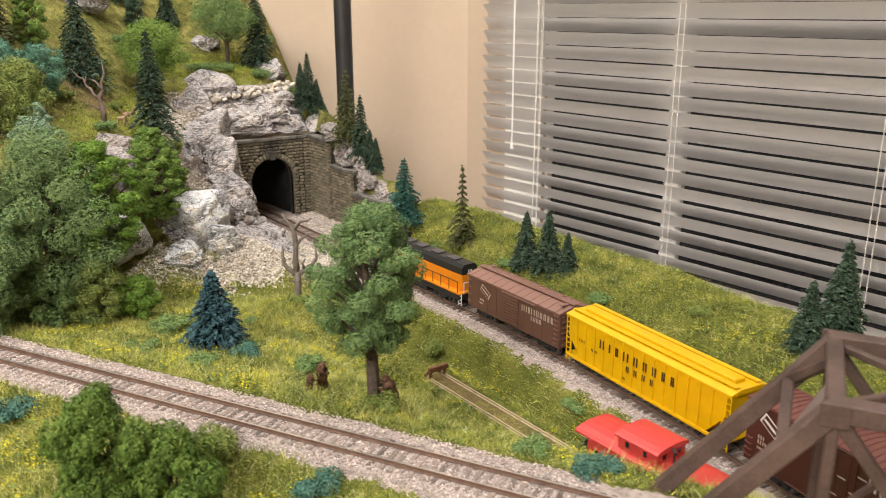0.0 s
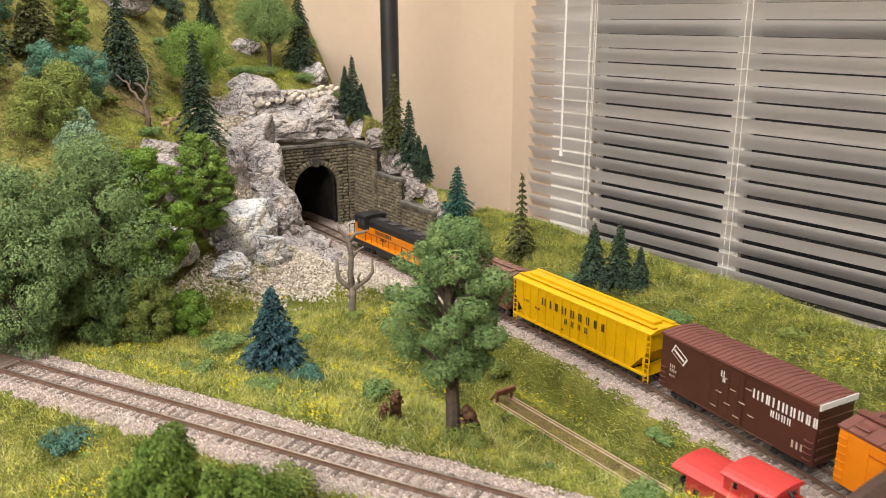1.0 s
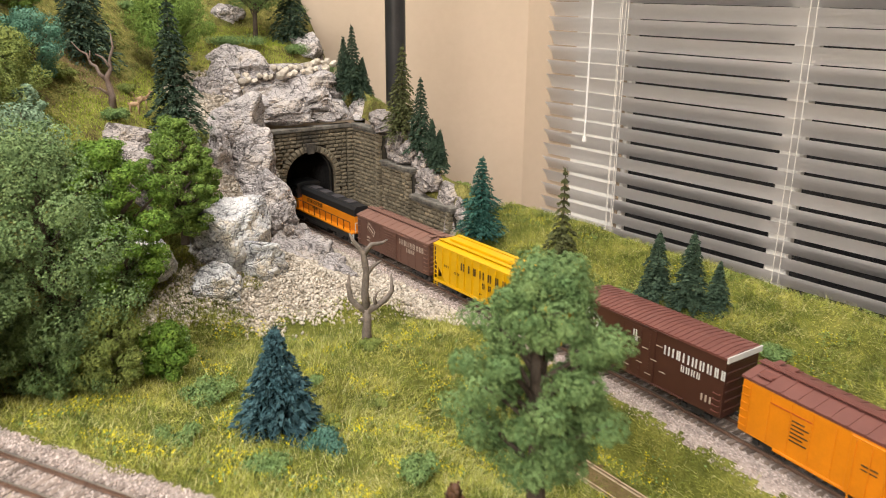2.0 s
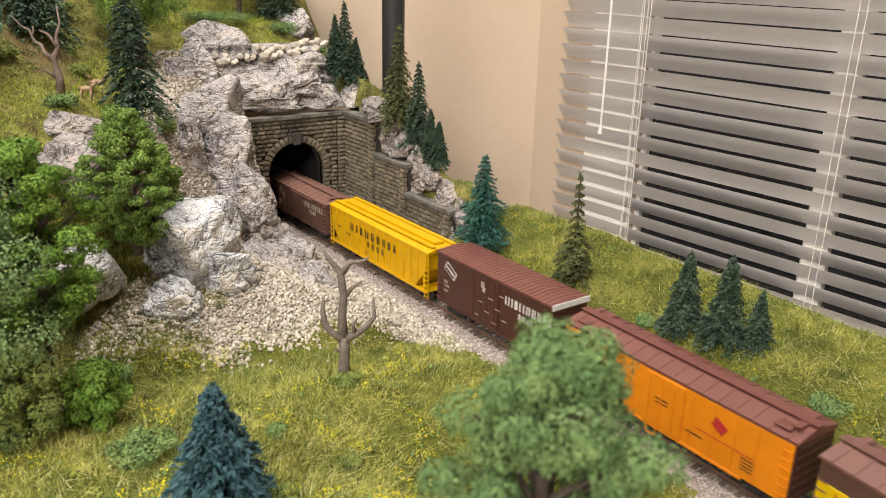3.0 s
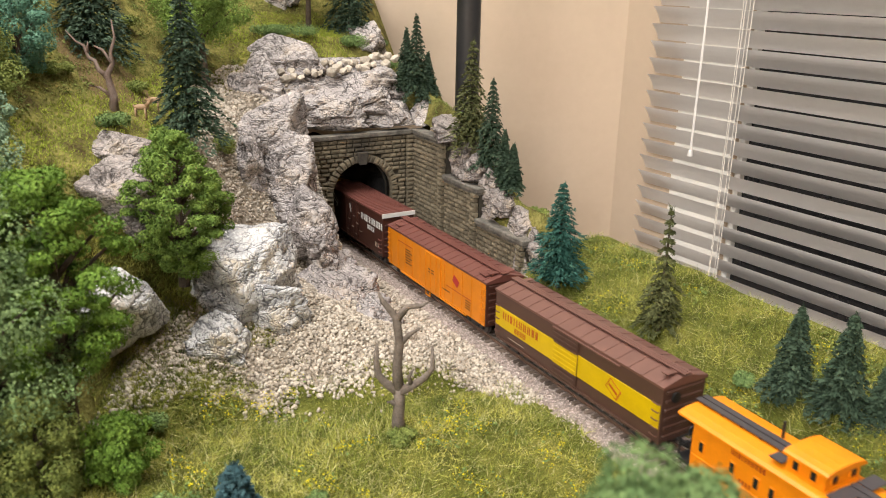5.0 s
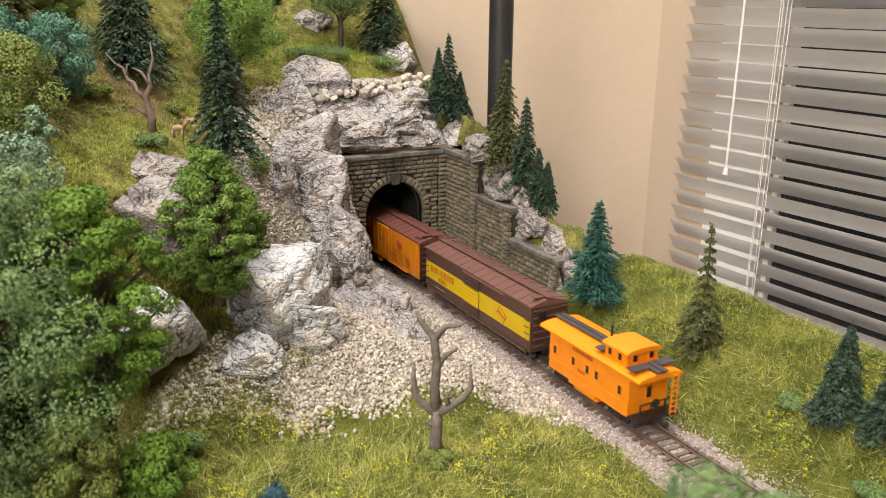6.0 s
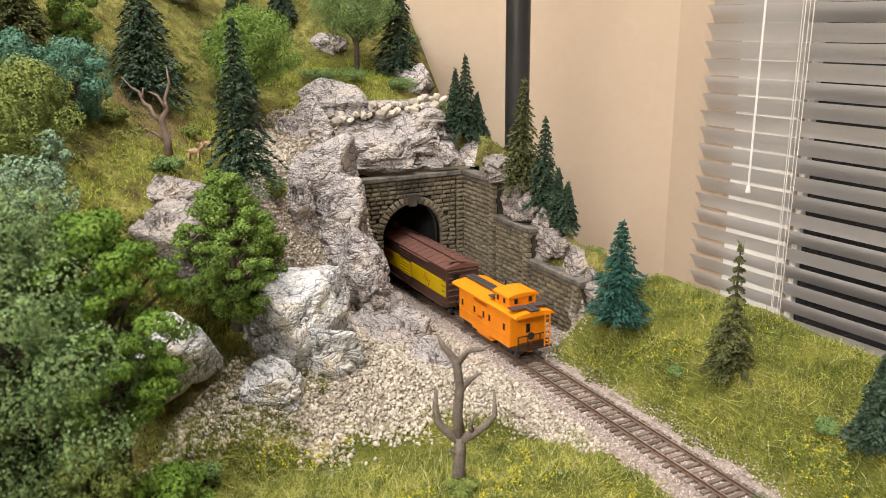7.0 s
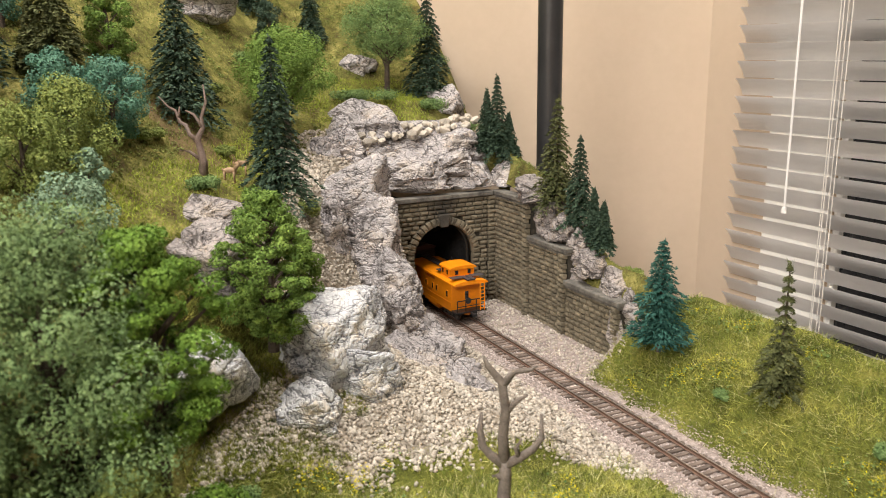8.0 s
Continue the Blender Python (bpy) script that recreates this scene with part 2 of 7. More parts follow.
LEAF = dict(
    grass=mat("grass_blades", [(0.058, 0.084, 0.017), (0.20, 0.225, 0.040), (0.45, 0.42, 0.105)], 0.75, 42, 900, 0.0, vary="island", spec=0.2, spread=0.55),
    hillgrass=mat("hill_grass", [(0.085, 0.10, 0.026), (0.19, 0.215, 0.055), (0.37, 0.355, 0.115)], 0.8, 22, 500, 0.0, vary="island", spec=0.2),
    straw=leaf_mat("straw_grass", (0.30, 0.30, 0.10), (0.54, 0.51, 0.24)),
    limegrass=leaf_mat("lime_grass", (0.19, 0.25, 0.030), (0.40, 0.46, 0.070)),
    flower=leaf_mat("yellow_flock", (0.46, 0.40, 0.01), (0.66, 0.56, 0.01)),
    oak=leaf_mat("oak_leaf", (0.085, 0.145, 0.052), (0.20, 0.28, 0.112)),
    big=leaf_mat("meadow_tree_leaf", (0.075, 0.14, 0.05), (0.165, 0.245, 0.088)),
    maple=leaf_mat("maple_leaf", (0.085, 0.155, 0.030), (0.195, 0.285, 0.055)),
    bright=leaf_mat("bright_leaf", (0.072, 0.150, 0.018), (0.165, 0.265, 0.040)),
    olive=leaf_mat("olive_leaf", (0.115, 0.155, 0.036), (0.235, 0.275, 0.072)),
    teal=leaf_mat("teal_leaf", (0.055, 0.145, 0.095), (0.135, 0.265, 0.185)),
    pale=leaf_mat("pale_leaf", (0.13, 0.21, 0.13), (0.23, 0.32, 0.21)),
    fir=leaf_mat("fir_needle", (0.026, 0.049, 0.032), (0.060, 0.094, 0.056)),
    firblue=leaf_mat("blue_green_needle", (0.016, 0.068, 0.052), (0.045, 0.13, 0.105)),
    spruce=leaf_mat("blue_needle", (0.018, 0.052, 0.062), (0.05, 0.105, 0.12)),
    firolive=leaf_mat("olive_needle", (0.06, 0.07, 0.026), (0.12, 0.128, 0.05)),
    fircrisp=leaf_mat("deep_green_needle", (0.016, 0.062, 0.03), (0.045, 0.115, 0.055)),
    bush=leaf_mat("bush_leaf", (0.085, 0.150, 0.05), (0.20, 0.285, 0.095)),
    bushteal=leaf_mat("teal_bush_leaf", (0.035, 0.10, 0.075), (0.085, 0.175, 0.13)),
    ivy=leaf_mat("near_bush_leaf", (0.045, 0.09, 0.012), (0.115, 0.175, 0.03)),
)


# ---- mesh helpers ----
def part(name, bm, material, parent=None, label="", smooth=False):
    me = bpy.data.meshes.new(name)
    bm.to_mesh(me)
    bm.free()
    for m in material if isinstance(material, (list, tuple)) else (material,):
        me.materials.append(m)
    if smooth:
        me.polygons.foreach_set("use_smooth", [True] * len(me.polygons))
    ob = new(name, me)
    ob.parent = parent
    if label:
        ob["label"] = label
    return ob


def piece(name, me, parent, m):
    ob = new(name, me)
    ob.parent = parent
    ob.matrix_basis = m
    return ob


def box(bm, cx, cy, cz, sx, sy, sz, bevel=0.0, mi=0):
    made = bmesh.ops.create_cube(bm, size=1.0, matrix=Matrix.LocRotScale((cx, cy, cz), None, (sx, sy, sz)))["verts"]
    faces = {f for v in made for f in v.link_faces}
    if bevel:
        edges = list({e for v in made for e in v.link_edges})
        out = bmesh.ops.bevel(bm, geom=edges, offset=bevel, segments=1, affect="EDGES", profile=0.5)
        faces = set(out["faces"]) | {f for f in faces if f.is_valid}
    for f in faces:
        f.material_index = mi
    return made


def bar(bm, a, b, w, h=None, bevel=0.0, sides=4):
    """A straight member from a to b."""
    a, b = Vector(a), Vector(b)
    d = b - a
    q = d.to_track_quat("Z", "Y")
    if sides == 4:
        m = Matrix.LocRotScale((a + b) / 2, q, (w, h or w, d.length))
        made = bmesh.ops.create_cube(bm, size=1.0, matrix=m)["verts"]
        if bevel:
            bmesh.ops.bevel(bm, geom=list({e for v in made for e in v.link_edges}), offset=bevel, segments=1, affect="EDGES")
    else:
        m = Matrix.LocRotScale((a + b) / 2, q, None)
        bmesh.ops.create_cone(bm, cap_ends=True, segments=sides, radius1=w / 2, radius2=(h or w) / 2, depth=d.length, matrix=m)


def prism(bm, outline, y0, y1, mi=0):
    """Extrudes an outline of (x, z) along y."""
    a = [bm.verts.new((x, y0, z)) for x, z in outline]
    b = [bm.verts.new((x, y1, z)) for x, z in outline]
    n = len(a)
    fs = [bm.faces.new(a[::-1]), bm.faces.new(b)]
    for i in range(n):
        fs.append(bm.faces.new((a[i], a[(i + 1) % n], b[(i + 1) % n], b[i])))
    for f in fs:
        f.material_index = mi
    bmesh.ops.recalc_face_normals(bm, faces=fs)


def mesh_np(name, verts, faces, material, k=3):
    """A mesh from arrays; all faces have k corners."""
    me = bpy.data.meshes.new(name)
    me.vertices.add(len(verts))
    me.vertices.foreach_set("co", np.ascontiguousarray(verts, np.float32).ravel())
    me.loops.add(faces.size)
    me.loops.foreach_set("vertex_index", np.ascontiguousarray(faces, np.int32).ravel())
    me.polygons.add(len(faces))
    me.polygons.foreach_set("loop_start", np.arange(0, faces.size, k, dtype=np.int32))
    me.update(calc_edges=True)
    me.materials.append(material)
    return me


def empty(name, x, y, z, rz=0, label="", category="", group="", kind=""):
    ob = new(name)
    ob.empty_display_size = 0.01
    ob.matrix_basis = pose(x, y, z, 0, 0, rz)
    return tagged(ob, label, category, group, kind)

# ---- lie of the land: rail top of the main line is z = 0, the portal face stands at y = 0.03 ----
def sm(a, b, v):
    t = np.clip((v - a) / (b - a), 0, 1)
    return t * t * (3 - 2 * t)


def vnoise(x, y, seed=0):
    xi, yi = np.floor(x).astype(np.int64), np.floor(y).astype(np.int64)
    fx, fy = x - xi, y - yi
    fx, fy = fx * fx * (3 - 2 * fx), fy * fy * (3 - 2 * fy)

    def corner(i, j):
        n = (i * 374761393 + j * 668265263 + seed * 1274126177) & 0x7FFFFFFF
        n = ((n ^ (n >> 13)) * 1274126177) & 0x7FFFFFFF
        return ((n ^ (n >> 16)) & 0xFFFF) / 65535.0

    a = corner(xi, yi) * (1 - fx) + corner(xi + 1, yi) * fx
    b = corner(xi, yi + 1) * (1 - fx) + corner(xi + 1, yi + 1) * fx
    return a * (1 - fy) + b * fy - 0.5


def fbm(x, y, scale, seed=0, octaves=3):
    return sum(vnoise(x / scale * 2 ** k, y / scale * 2 ** k, seed + k) / 2 ** k for k in range(octaves))


def track_x(y):
    """Centre of the main line: straight to the portal, bending towards the room on the near side."""
    return 0.004 - 0.24 * np.maximum(0.0, -0.45 - y) ** 2


BR0, BRD, BRN = (-0.370, -0.535), (0.478, -0.878), (0.878, 0.478)   # branch line: a point, its way, its normal
SIDING_X, SIDING_Z = -0.080, -0.0345


def branch_u(x, y):
    return (x - BR0[0]) * BRN[0] + (y - BR0[1]) * BRN[1]


def branch_v(x, y):
    return (x - BR0[0]) * BRD[0] + (y - BR0[1]) * BRD[1]


def ground_z(x, y):
    x, y = np.asarray(x, float), np.asarray(y, float)
    u = branch_u(x, y)
    meadow = np.clip(0.045 - 0.13 * np.maximum(u, 0), -0.008, 0.06) + 0.006 * fbm(x, y, 0.09, 3)
    dip = sm(-0.36, -0.52, y) * np.exp(-(np.maximum(np.abs(x - SIDING_X + 0.004) - 0.026, 0) / np.where(x < SIDING_X, 0.072, 0.032)) ** 2)
    meadow = meadow * (1 - dip) + (SIDING_Z - 0.004) * dip
    near = np.abs(x - SIDING_X) < 0.022
    meadow = np.where(near & (y < -0.50), SIDING_Z - 0.0020 + 0 * meadow, meadow)
    # branch embankment
    bed = 0.0517 - 0.25 * np.maximum(np.abs(u) - 0.024, 0)
    meadow = np.where(u < 0, 0.043 + 0.01 * fbm(x, y, 0.1, 8) + 0.04 * np.minimum(u + 0.03, 0), meadow)
    meadow = np.where((np.abs(u) < 0.06), np.maximum(np.where(np.abs(u) < 0.024, 0.0517, bed), np.where(np.abs(u) < 0.03, -1, meadow)), meadow)
    # main line: ballast bed and the bank below the window
    d = x - track_x(y)
    bank = 0.040 * sm(0.022, 0.085, d) + 0.012 * sm(0.08, 0.13, d) - 0.006 * sm(-0.5, -0.8, y) + 0.006 * fbm(x, y, 0.06, 5) * sm(0.03, 0.07, d)
    bank = np.where(d > 0.145, bank - 0.3 * (d - 0.145), bank)
    z = np.where(d > 0.02, bank - 0.003, meadow)
    k = sm(0.055, 0.024, np.abs(d))
    z = np.where(d < 0.02, meadow * (1 - k) - 0.0045 * k, z)
    z = np.where(np.abs(d) < 0.021, -0.0045, z)
    # rubble apron before the portal
    talus = 0.44 * np.minimum(np.maximum(0, -0.042 - x), np.maximum(0, y + 0.305)) * sm(-0.33, -0.27, x)
    z = np.where(d < -0.024, z + np.minimum(talus, 0.07) + 0.004 * fbm(x, y, 0.03, 17) * sm(0, 0.01, talus), z)
    z = np.where((y > -0.185) & (d > 0.02), -0.004 + 0.004 * sm(0.02, 0.06, d), z)
    return z


def foot_y(x):
    return np.interp(x, (-1.0, -0.42, -0.33, -0.29, -0.235, -0.19, -0.125, -0.075, -0.058, 0.068, 0.4), (-0.30, -0.33, -0.31, -0.265, -0.215, -0.160, -0.085, -0.030, 0.02, 0.02, 0.02))


def hill_z(x, y):
    x, y = np.asarray(x, float), np.asarray(y, float)
    d = y - foot_y(x)
    prof = np.interp(d, (-0.2, -0.02, 0, 0.03, 0.07, 0.10, 0.13, 0.17, 0.25, 0.40, 0.7, 1.2), (-0.12, -0.01, 0.006, 0.052, 0.112, 0.148, 0.164, 0.180, 0.225, 0.33, 0.46, 0.55))
    top = np.interp(d, (-0.2, 0, 0.012, 0.06, 0.11, 0.16, 0.25, 0.4, 0.7, 1.2), (-0.1, 0.115, 0.125, 0.18, 0.215, 0.225, 0.27, 0.35, 0.46, 0.55))
    k = sm(-0.075, -0.055, x) * 0.5 + sm(-0.16, -0.06, x) * 0.5
    z = prof * (1 - k) + top * k
    z = z + 0.012 * fbm(x, y, 0.12, 11) * sm(0, 0.1, d)
    # the flank beside the portal falls towards the window
    r = np.maximum(x - 0.062 - 0.10 * sm(0.1, 0.5, y), 0)
    z = z - 1.5 * r * sm(0.02, 0.09, y) - 0.9 * r * r
    # the shoulder behind the wing walls
    wing = np.interp(y, (-0.25, -0.22, -0.19, -0.112, -0.10, -0.047, -0.035, 0.03, 0.06, 0.1), (-0.2, 0.01, 0.048, 0.060, 0.078, 0.090, 0.116, 0.128, 0.155, 0.2))
    shoulder = wing + 0.026 * sm(0.073, 0.088, x) - 1.05 * np.maximum(x - 0.088, 0) + 0.006 * fbm(x, y, 0.05, 21)
    use = (x > 0.070) & (y < 0.08)
    z = np.where(use, np.where(y < 0.0, shoulder, np.maximum(shoulder, np.minimum(z, wing + 0.04))), z)
    return z


def land_z(x, y):
    """The surface that things stand on."""
    x, y = np.asarray(x, float), np.asarray(y, float)
    cut = (x > -0.058) & (x < 0.070) & (y < 0.035)
    return np.maximum(ground_z(x, y), np.where(cut, -1.0, hill_z(x, y)))


def rubble_edge(x, y):
    """The front of the rubble field."""
    return -0.284 + 0.022 * sm(-0.20, -0.27, x) - 0.045 * sm(-0.075, -0.045, x) + 0.034 * fbm(x, y, 0.03, 2)

# ---- the room ----
def slab(name, cx, cy, cz, sx, sy, sz, material, label, rz=0.0, category="wall"):
    bm = bmesh.new()
    box(bm, 0, 0, 0, sx, sy, sz)
    ob = part(name, bm, material)
    ob.matrix_basis = pose(cx, cy, cz, 0, 0, rz)
    return tagged(ob, label, category, kind="structure")


WIN_RZ = 4.57                       # the window wall leans off the main line by this angle
WIN = pose(0.445, 0.0, 0.0, 0, 0, WIN_RZ)


def on_wall(v, w, z):
    """A place given along the window wall (v), into the wall (w) and up."""
    return WIN @ Vector((w, v, z))


def window_wall():
    y0, y1, v0, v1, z0, z1 = -1.75, 0.11, -1.55, -0.083, -0.20, 1.05
    for nm, a, b, c, d in (("wall_east_1", y0, v0, -1.1, 1.4), ("wall_east_2", v1, y1, -1.1, 1.4), ("wall_east_3", v0, v1, -1.1, z0), ("wall_east_4", v0, v1, z1, 1.4)):
        p = on_wall((a + b) / 2, 0.06, (c + d) / 2)
        slab(nm, *p, 0.12, b - a, d - c, M["wall"], "matt peach-beige painted wall around the window", WIN_RZ)
    fr = empty("window_1", 0, 0, 0, label="white framed window dark with night behind the blind", category="window", kind="structure")
    fr.matrix_basis = WIN
    for nm, vc, zc, sv, sz in (("window_frame", v1 - 0.004, 0.425, 0.008, z1 - z0), ("window_frame", v0 + 0.02, 0.425, 0.04, z1 - z0), ("window_sill", -0.8, z0 + 0.02, v1 - v0 - 0.08, 0.04), ("window_frame", -0.8, z1 - 0.02, v1 - v0 - 0.08, 0.04), ("mullion", -0.336, 0.425, 0.030, z1 - z0 - 0.08), ("mullion", -0.81, 0.425, 0.045, z1 - z0 - 0.08)):
        bm = bmesh.new()
        box(bm, 0.016, vc, zc, 0.026, sv, sz, 0.003)
        part(nm, bm, M["frame"], fr)
    bm = bmesh.new()
    box(bm, -0.0035, -0.039, 0.425, 0.007, 0.088, z1 - z0 + 0.1, 0.002)
    part("casing", bm, M["frame"], fr)
    for a, b in ((v1 - 0.008, -0.321), (-0.351, -0.7875), (-0.8325, v0 + 0.04)):
        bm = bmesh.new()
        box(bm, 0.016, (a + b) / 2, 0.425, 0.005, a - b - 0.002, z1 - z0 - 0.084)
        part("pane", bm, M["glass"], fr)


def blind():
    ob = empty("window_blind", 0, 0, 0, label="grey-white horizontal mini blind hanging half closed at the window", category="blind")
    ob.matrix_basis = WIN
    length, w, pitch, v0 = 1.62, 0.0255, 0.0211, 0.045
    bm = bmesh.new()
    prof = []
    for i in range(7):
        s = (i / 6 - 0.5) * w
        prof.append((s, -0.0016 * (1 - (2 * i / 6 - 1) ** 2)))
    th = radians(53)
    rot = lambda s, h: (-(s * math.cos(th)) - h * math.sin(th), s * math.sin(th) - h * math.cos(th))
    rows = []
    for v in (0.0, -length * 0.25, -length * 0.5, -length * 0.75, -length):
        rows.append([bm.verts.new((rot(s, h)[0], v, rot(s, h)[1])) for s, h in prof])
    for a, b in zip(rows, rows[1:]):
        for i in range(6):
            bm.faces.new((a[i], a[i + 1], b[i + 1], b[i]))
    bmesh.ops.solidify(bm, geom=bm.faces[:], thickness=0.0004)
    first = part("slat", bm, M["slat"], ob)
    me = first.data
    rng = random.Random(4)
    zs = [0.2383 + pitch * (i - 18) for i in range(52)]
    first.matrix_basis = pose(-0.018, v0, zs[0], 0.45, 0, 0)
    for i, z in enumerate(zs[1:]):
        tilt = rng.uniform(-0.4, 0.4)
        lean = rng.uniform(-0.05, 0.05)
        if abs(z - 0.1328) < pitch / 2:
            tilt = 4.0
        piece("slat", me, ob, pose(-0.018, v0, z, 0.45 + lean, tilt, 0))
    bm = bmesh.new()
    box(bm, -0.018, v0 - length / 2, -0.178, 0.024, length, 0.012, 0.002)
    part("bottom_rail", bm, M["slat"], ob)
    bm = bmesh.new()
    box(bm, -0.018, v0 - length / 2, 0.975, 0.03, length, 0.03, 0.002)
    part("head_rail", bm, M["slat"], ob)
    for v in (-0.092, -0.352, -0.632, -0.9, -1.17, -1.44):
        for dx, dv in ((-0.0335, 0.0), (-0.032, -0.0075)):
            bm = bmesh.new()
            bar(bm, (dx, v + dv, -0.178), (dx, v + dv, 0.97), 0.0009, 0.0009, sides=6)
            part("ladder_cord", bm, M["cord"], ob)
    # a tilt wand
    bm = bmesh.new()
    bar(bm, (-0.052, -0.058, 0.080), (-0.047, -0.055, 0.96), 0.0028, 0.0028, sides=6)
    bar(bm, (-0.052, -0.058, 0.077), (-0.052, -0.058, 0.084), 0.0065, 0.005, sides=8)
    part("tilt_wand", bm, M["slat"], ob, "thin translucent plastic tilt wand")
    # looped lift cords
    for dv in (0.0, -0.010):
        bm = bmesh.new()
        bar(bm, (-0.040, -0.098 + dv, -0.12), (-0.036, -0.100 + dv, 0.96), 0.0010, 0.0010, sides=6)
        part("lift_cord", bm, M["cord"], ob)


def room():
    window_wall()
    blind()
    c = on_wall(0.11, 0.0, 0.0)
    a, n = math.radians(135), 2.6
    d = Vector((math.cos(a), math.sin(a), 0))
    mid = Vector((c.x, c.y, 0.15)) + d * (n / 2) + Vector((d.y, -d.x, 0)) * 0.06
    slab("wall_north", mid.x, mid.y, 0.15, n, 0.12, 2.5, M["wall"], "matt peach-beige painted plaster wall behind the layout", 135)
    slab("wall_west", -2.3, -1.0, 0.15, 0.12, 6.4, 2.5, M["wall"], "matt peach-beige painted plaster wall")
    slab("wall_south", -0.9, -3.6, 0.15, 5.0, 0.12, 2.5, M["wall"], "matt peach-beige painted plaster wall")
    slab("wall_east_5", 0.85, -2.65, 0.15, 0.12, 1.95, 2.5, M["wall"], "matt peach-beige painted plaster wall")
    slab("floor", -0.6, -0.8, -1.15, 5, 6.4, 0.1, M["floor"], "brown low-pile carpet floor", category="floor")
    slab("ceiling", -0.6, -0.8, 1.45, 5, 6.4, 0.1, M["ceiling"], "white painted ceiling", category="ceiling")
    # black upright behind the hill
    ob = empty("floor_lamp", POLE[0], POLE[1], -1.1, label="slim black metal lamp pole standing behind the hill", category="lamp")
    bm = bmesh.new()
    bar(bm, (0, 0, 0.01), (0, 0, 1.45), 0.0265, 0.0265, sides=64)
    part("lower_pole", bm, M["pole"], ob, smooth=False)
    bm = bmesh.new()
    bar(bm, (0, 0, 1.4502), (0, 0, 2.3), 0.0255, 0.0255, sides=64)
    part("upper_pole", bm, M["pole"], ob)
    bm = bmesh.new()
    bar(bm, (0, 0, 0.0), (0, 0, 0.012), 0.26, 0.24, sides=32)
    part("foot_plate", bm, M["pole"], ob)
    # benchwork under the scenery
    b = empty("benchwork", -0.45, -0.35, -1.1, label="wooden benchwork table carrying the model landscape", category="table", kind="structure")
    bm = bmesh.new()
    box(bm, 0, 0, 1.02, 1.25, 1.75, 0.02)
    part("tabletop", bm, M["bench"], b)
    for x in (-0.55, 0.55):
        for y in (-0.8, 0.8):
            bm = bmesh.new()
            box(bm, x, y, 0.505, 0.06, 0.06, 1.01, 0.004)
            part("leg", bm, M["bench"], b)


POLE = (0.135, 0.032)
room()


# ---- the landscape sheets ----
X0, X1, Y0, Y1, STEP = -1.05, 0.165, -1.22, 0.52, 0.0036


def grid(fn):
    xs, ys = np.arange(X0, X1 + 1e-6, STEP), np.arange(Y0, Y1 + 1e-6, STEP)
    gx, gy = np.meshgrid(xs, ys)
    gz = fn(gx, gy)
    v = np.stack([gx.ravel(), gy.ravel(), gz.ravel()], 1)
    w = len(xs)
    i = (np.arange(len(ys) - 1)[:, None] * w + np.arange(w - 1)[None, :]).ravel()
    f = np.stack([i, i + 1, i + w + 1, i + w], 1)
    return v, f


def sheets():
    v, f = grid(ground_z)
    me = mesh_np("ground", v, f, M["soil"], 4)
    me.materials.append(M["ballast"])
    me.materials.append(M["dirt"])
    me.materials.append(M["scree"])
    c = v[f].mean(1)
    d = c[:, 0] - track_x(c[:, 1])
    u = branch_u(c[:, 0], c[:, 1])
    jitter = 0.010 * fbm(c[:, 0], c[:, 1], 0.02, 31)
    apron = (c[:, 1] > rubble_edge(c[:, 0], c[:, 1])) & (c[:, 0] > -0.31) & (d < -0.02)
    idx = np.zeros(len(f), np.int32)
    idx[apron] = 3
    idx[(np.abs(d + 0.004) < 0.026 + jitter)] = 1
    idx[(np.abs(u) < 0.027 + jitter) & (c[:, 0] < -0.1)] = 1
    idx[(np.abs(c[:, 0] - SIDING_X) < 0.012 + jitter) & (c[:, 1] < -0.495)] = 2
    idx[(c[:, 1] > -0.19) & (d > 0.0) & (c[:, 0] < 0.075)] = 1
    me.polygons.foreach_set("material_index", idx)
    me.polygons.foreach_set("use_smooth", np.ones(len(f), bool))
    tagged(new("ground", me), "grassy model meadow with ballast beds and bare soil", "ground", kind="structure")
    v, f = grid(hill_z)
    c = v[f].mean(1)
    g = ground_z(c[:, 0], c[:, 1])
    cut = (c[:, 0] > -0.0585) & (c[:, 0] < 0.0725) & (c[:, 1] < 0.036)
    wing = (c[:, 0] > 0.0575) & (c[:, 0] < 0.0725) & (c[:, 1] < 0.04)
    keep = (c[:, 2] > g - 0.012) & ~cut & ~wing & ~((c[:, 0] > 0.115) & (c[:, 1] < 0.10))
    me = mesh_np("hill", v, f[keep], M["hill"], 4)
    me.materials.append(M["scree"])
    me.materials.append(M["dirt"])
    me.materials.append(M["rock"])
    c = c[keep]
    dd = c[:, 1] - foot_y(c[:, 0])
    wob = 0.03 * fbm(c[:, 0], c[:, 1], 0.05, 44)
    idx = np.zeros(len(c), np.int32)
    idx[(c[:, 0] > -0.20 + wob) & (c[:, 0] < -0.05) & (dd < 0.13 + wob)] = 1
    idx[(c[:, 0] > -0.085 + wob) & (c[:, 0] < 0.07) & (c[:, 1] > -0.03 + wob) & (c[:, 1] < 0.10)] = 3
    idx[np.hypot(c[:, 0] + 0.251, c[:, 1] - (-0.014)) < 0.034 + wob] = 2
    me.polygons.foreach_set("material_index", idx)
    me.polygons.foreach_set("use_smooth", np.ones(len(c), bool))
    tagged(new("hill", me), "steep scenic hillside of dry turf and scree", "hill", kind="structure")


sheets()

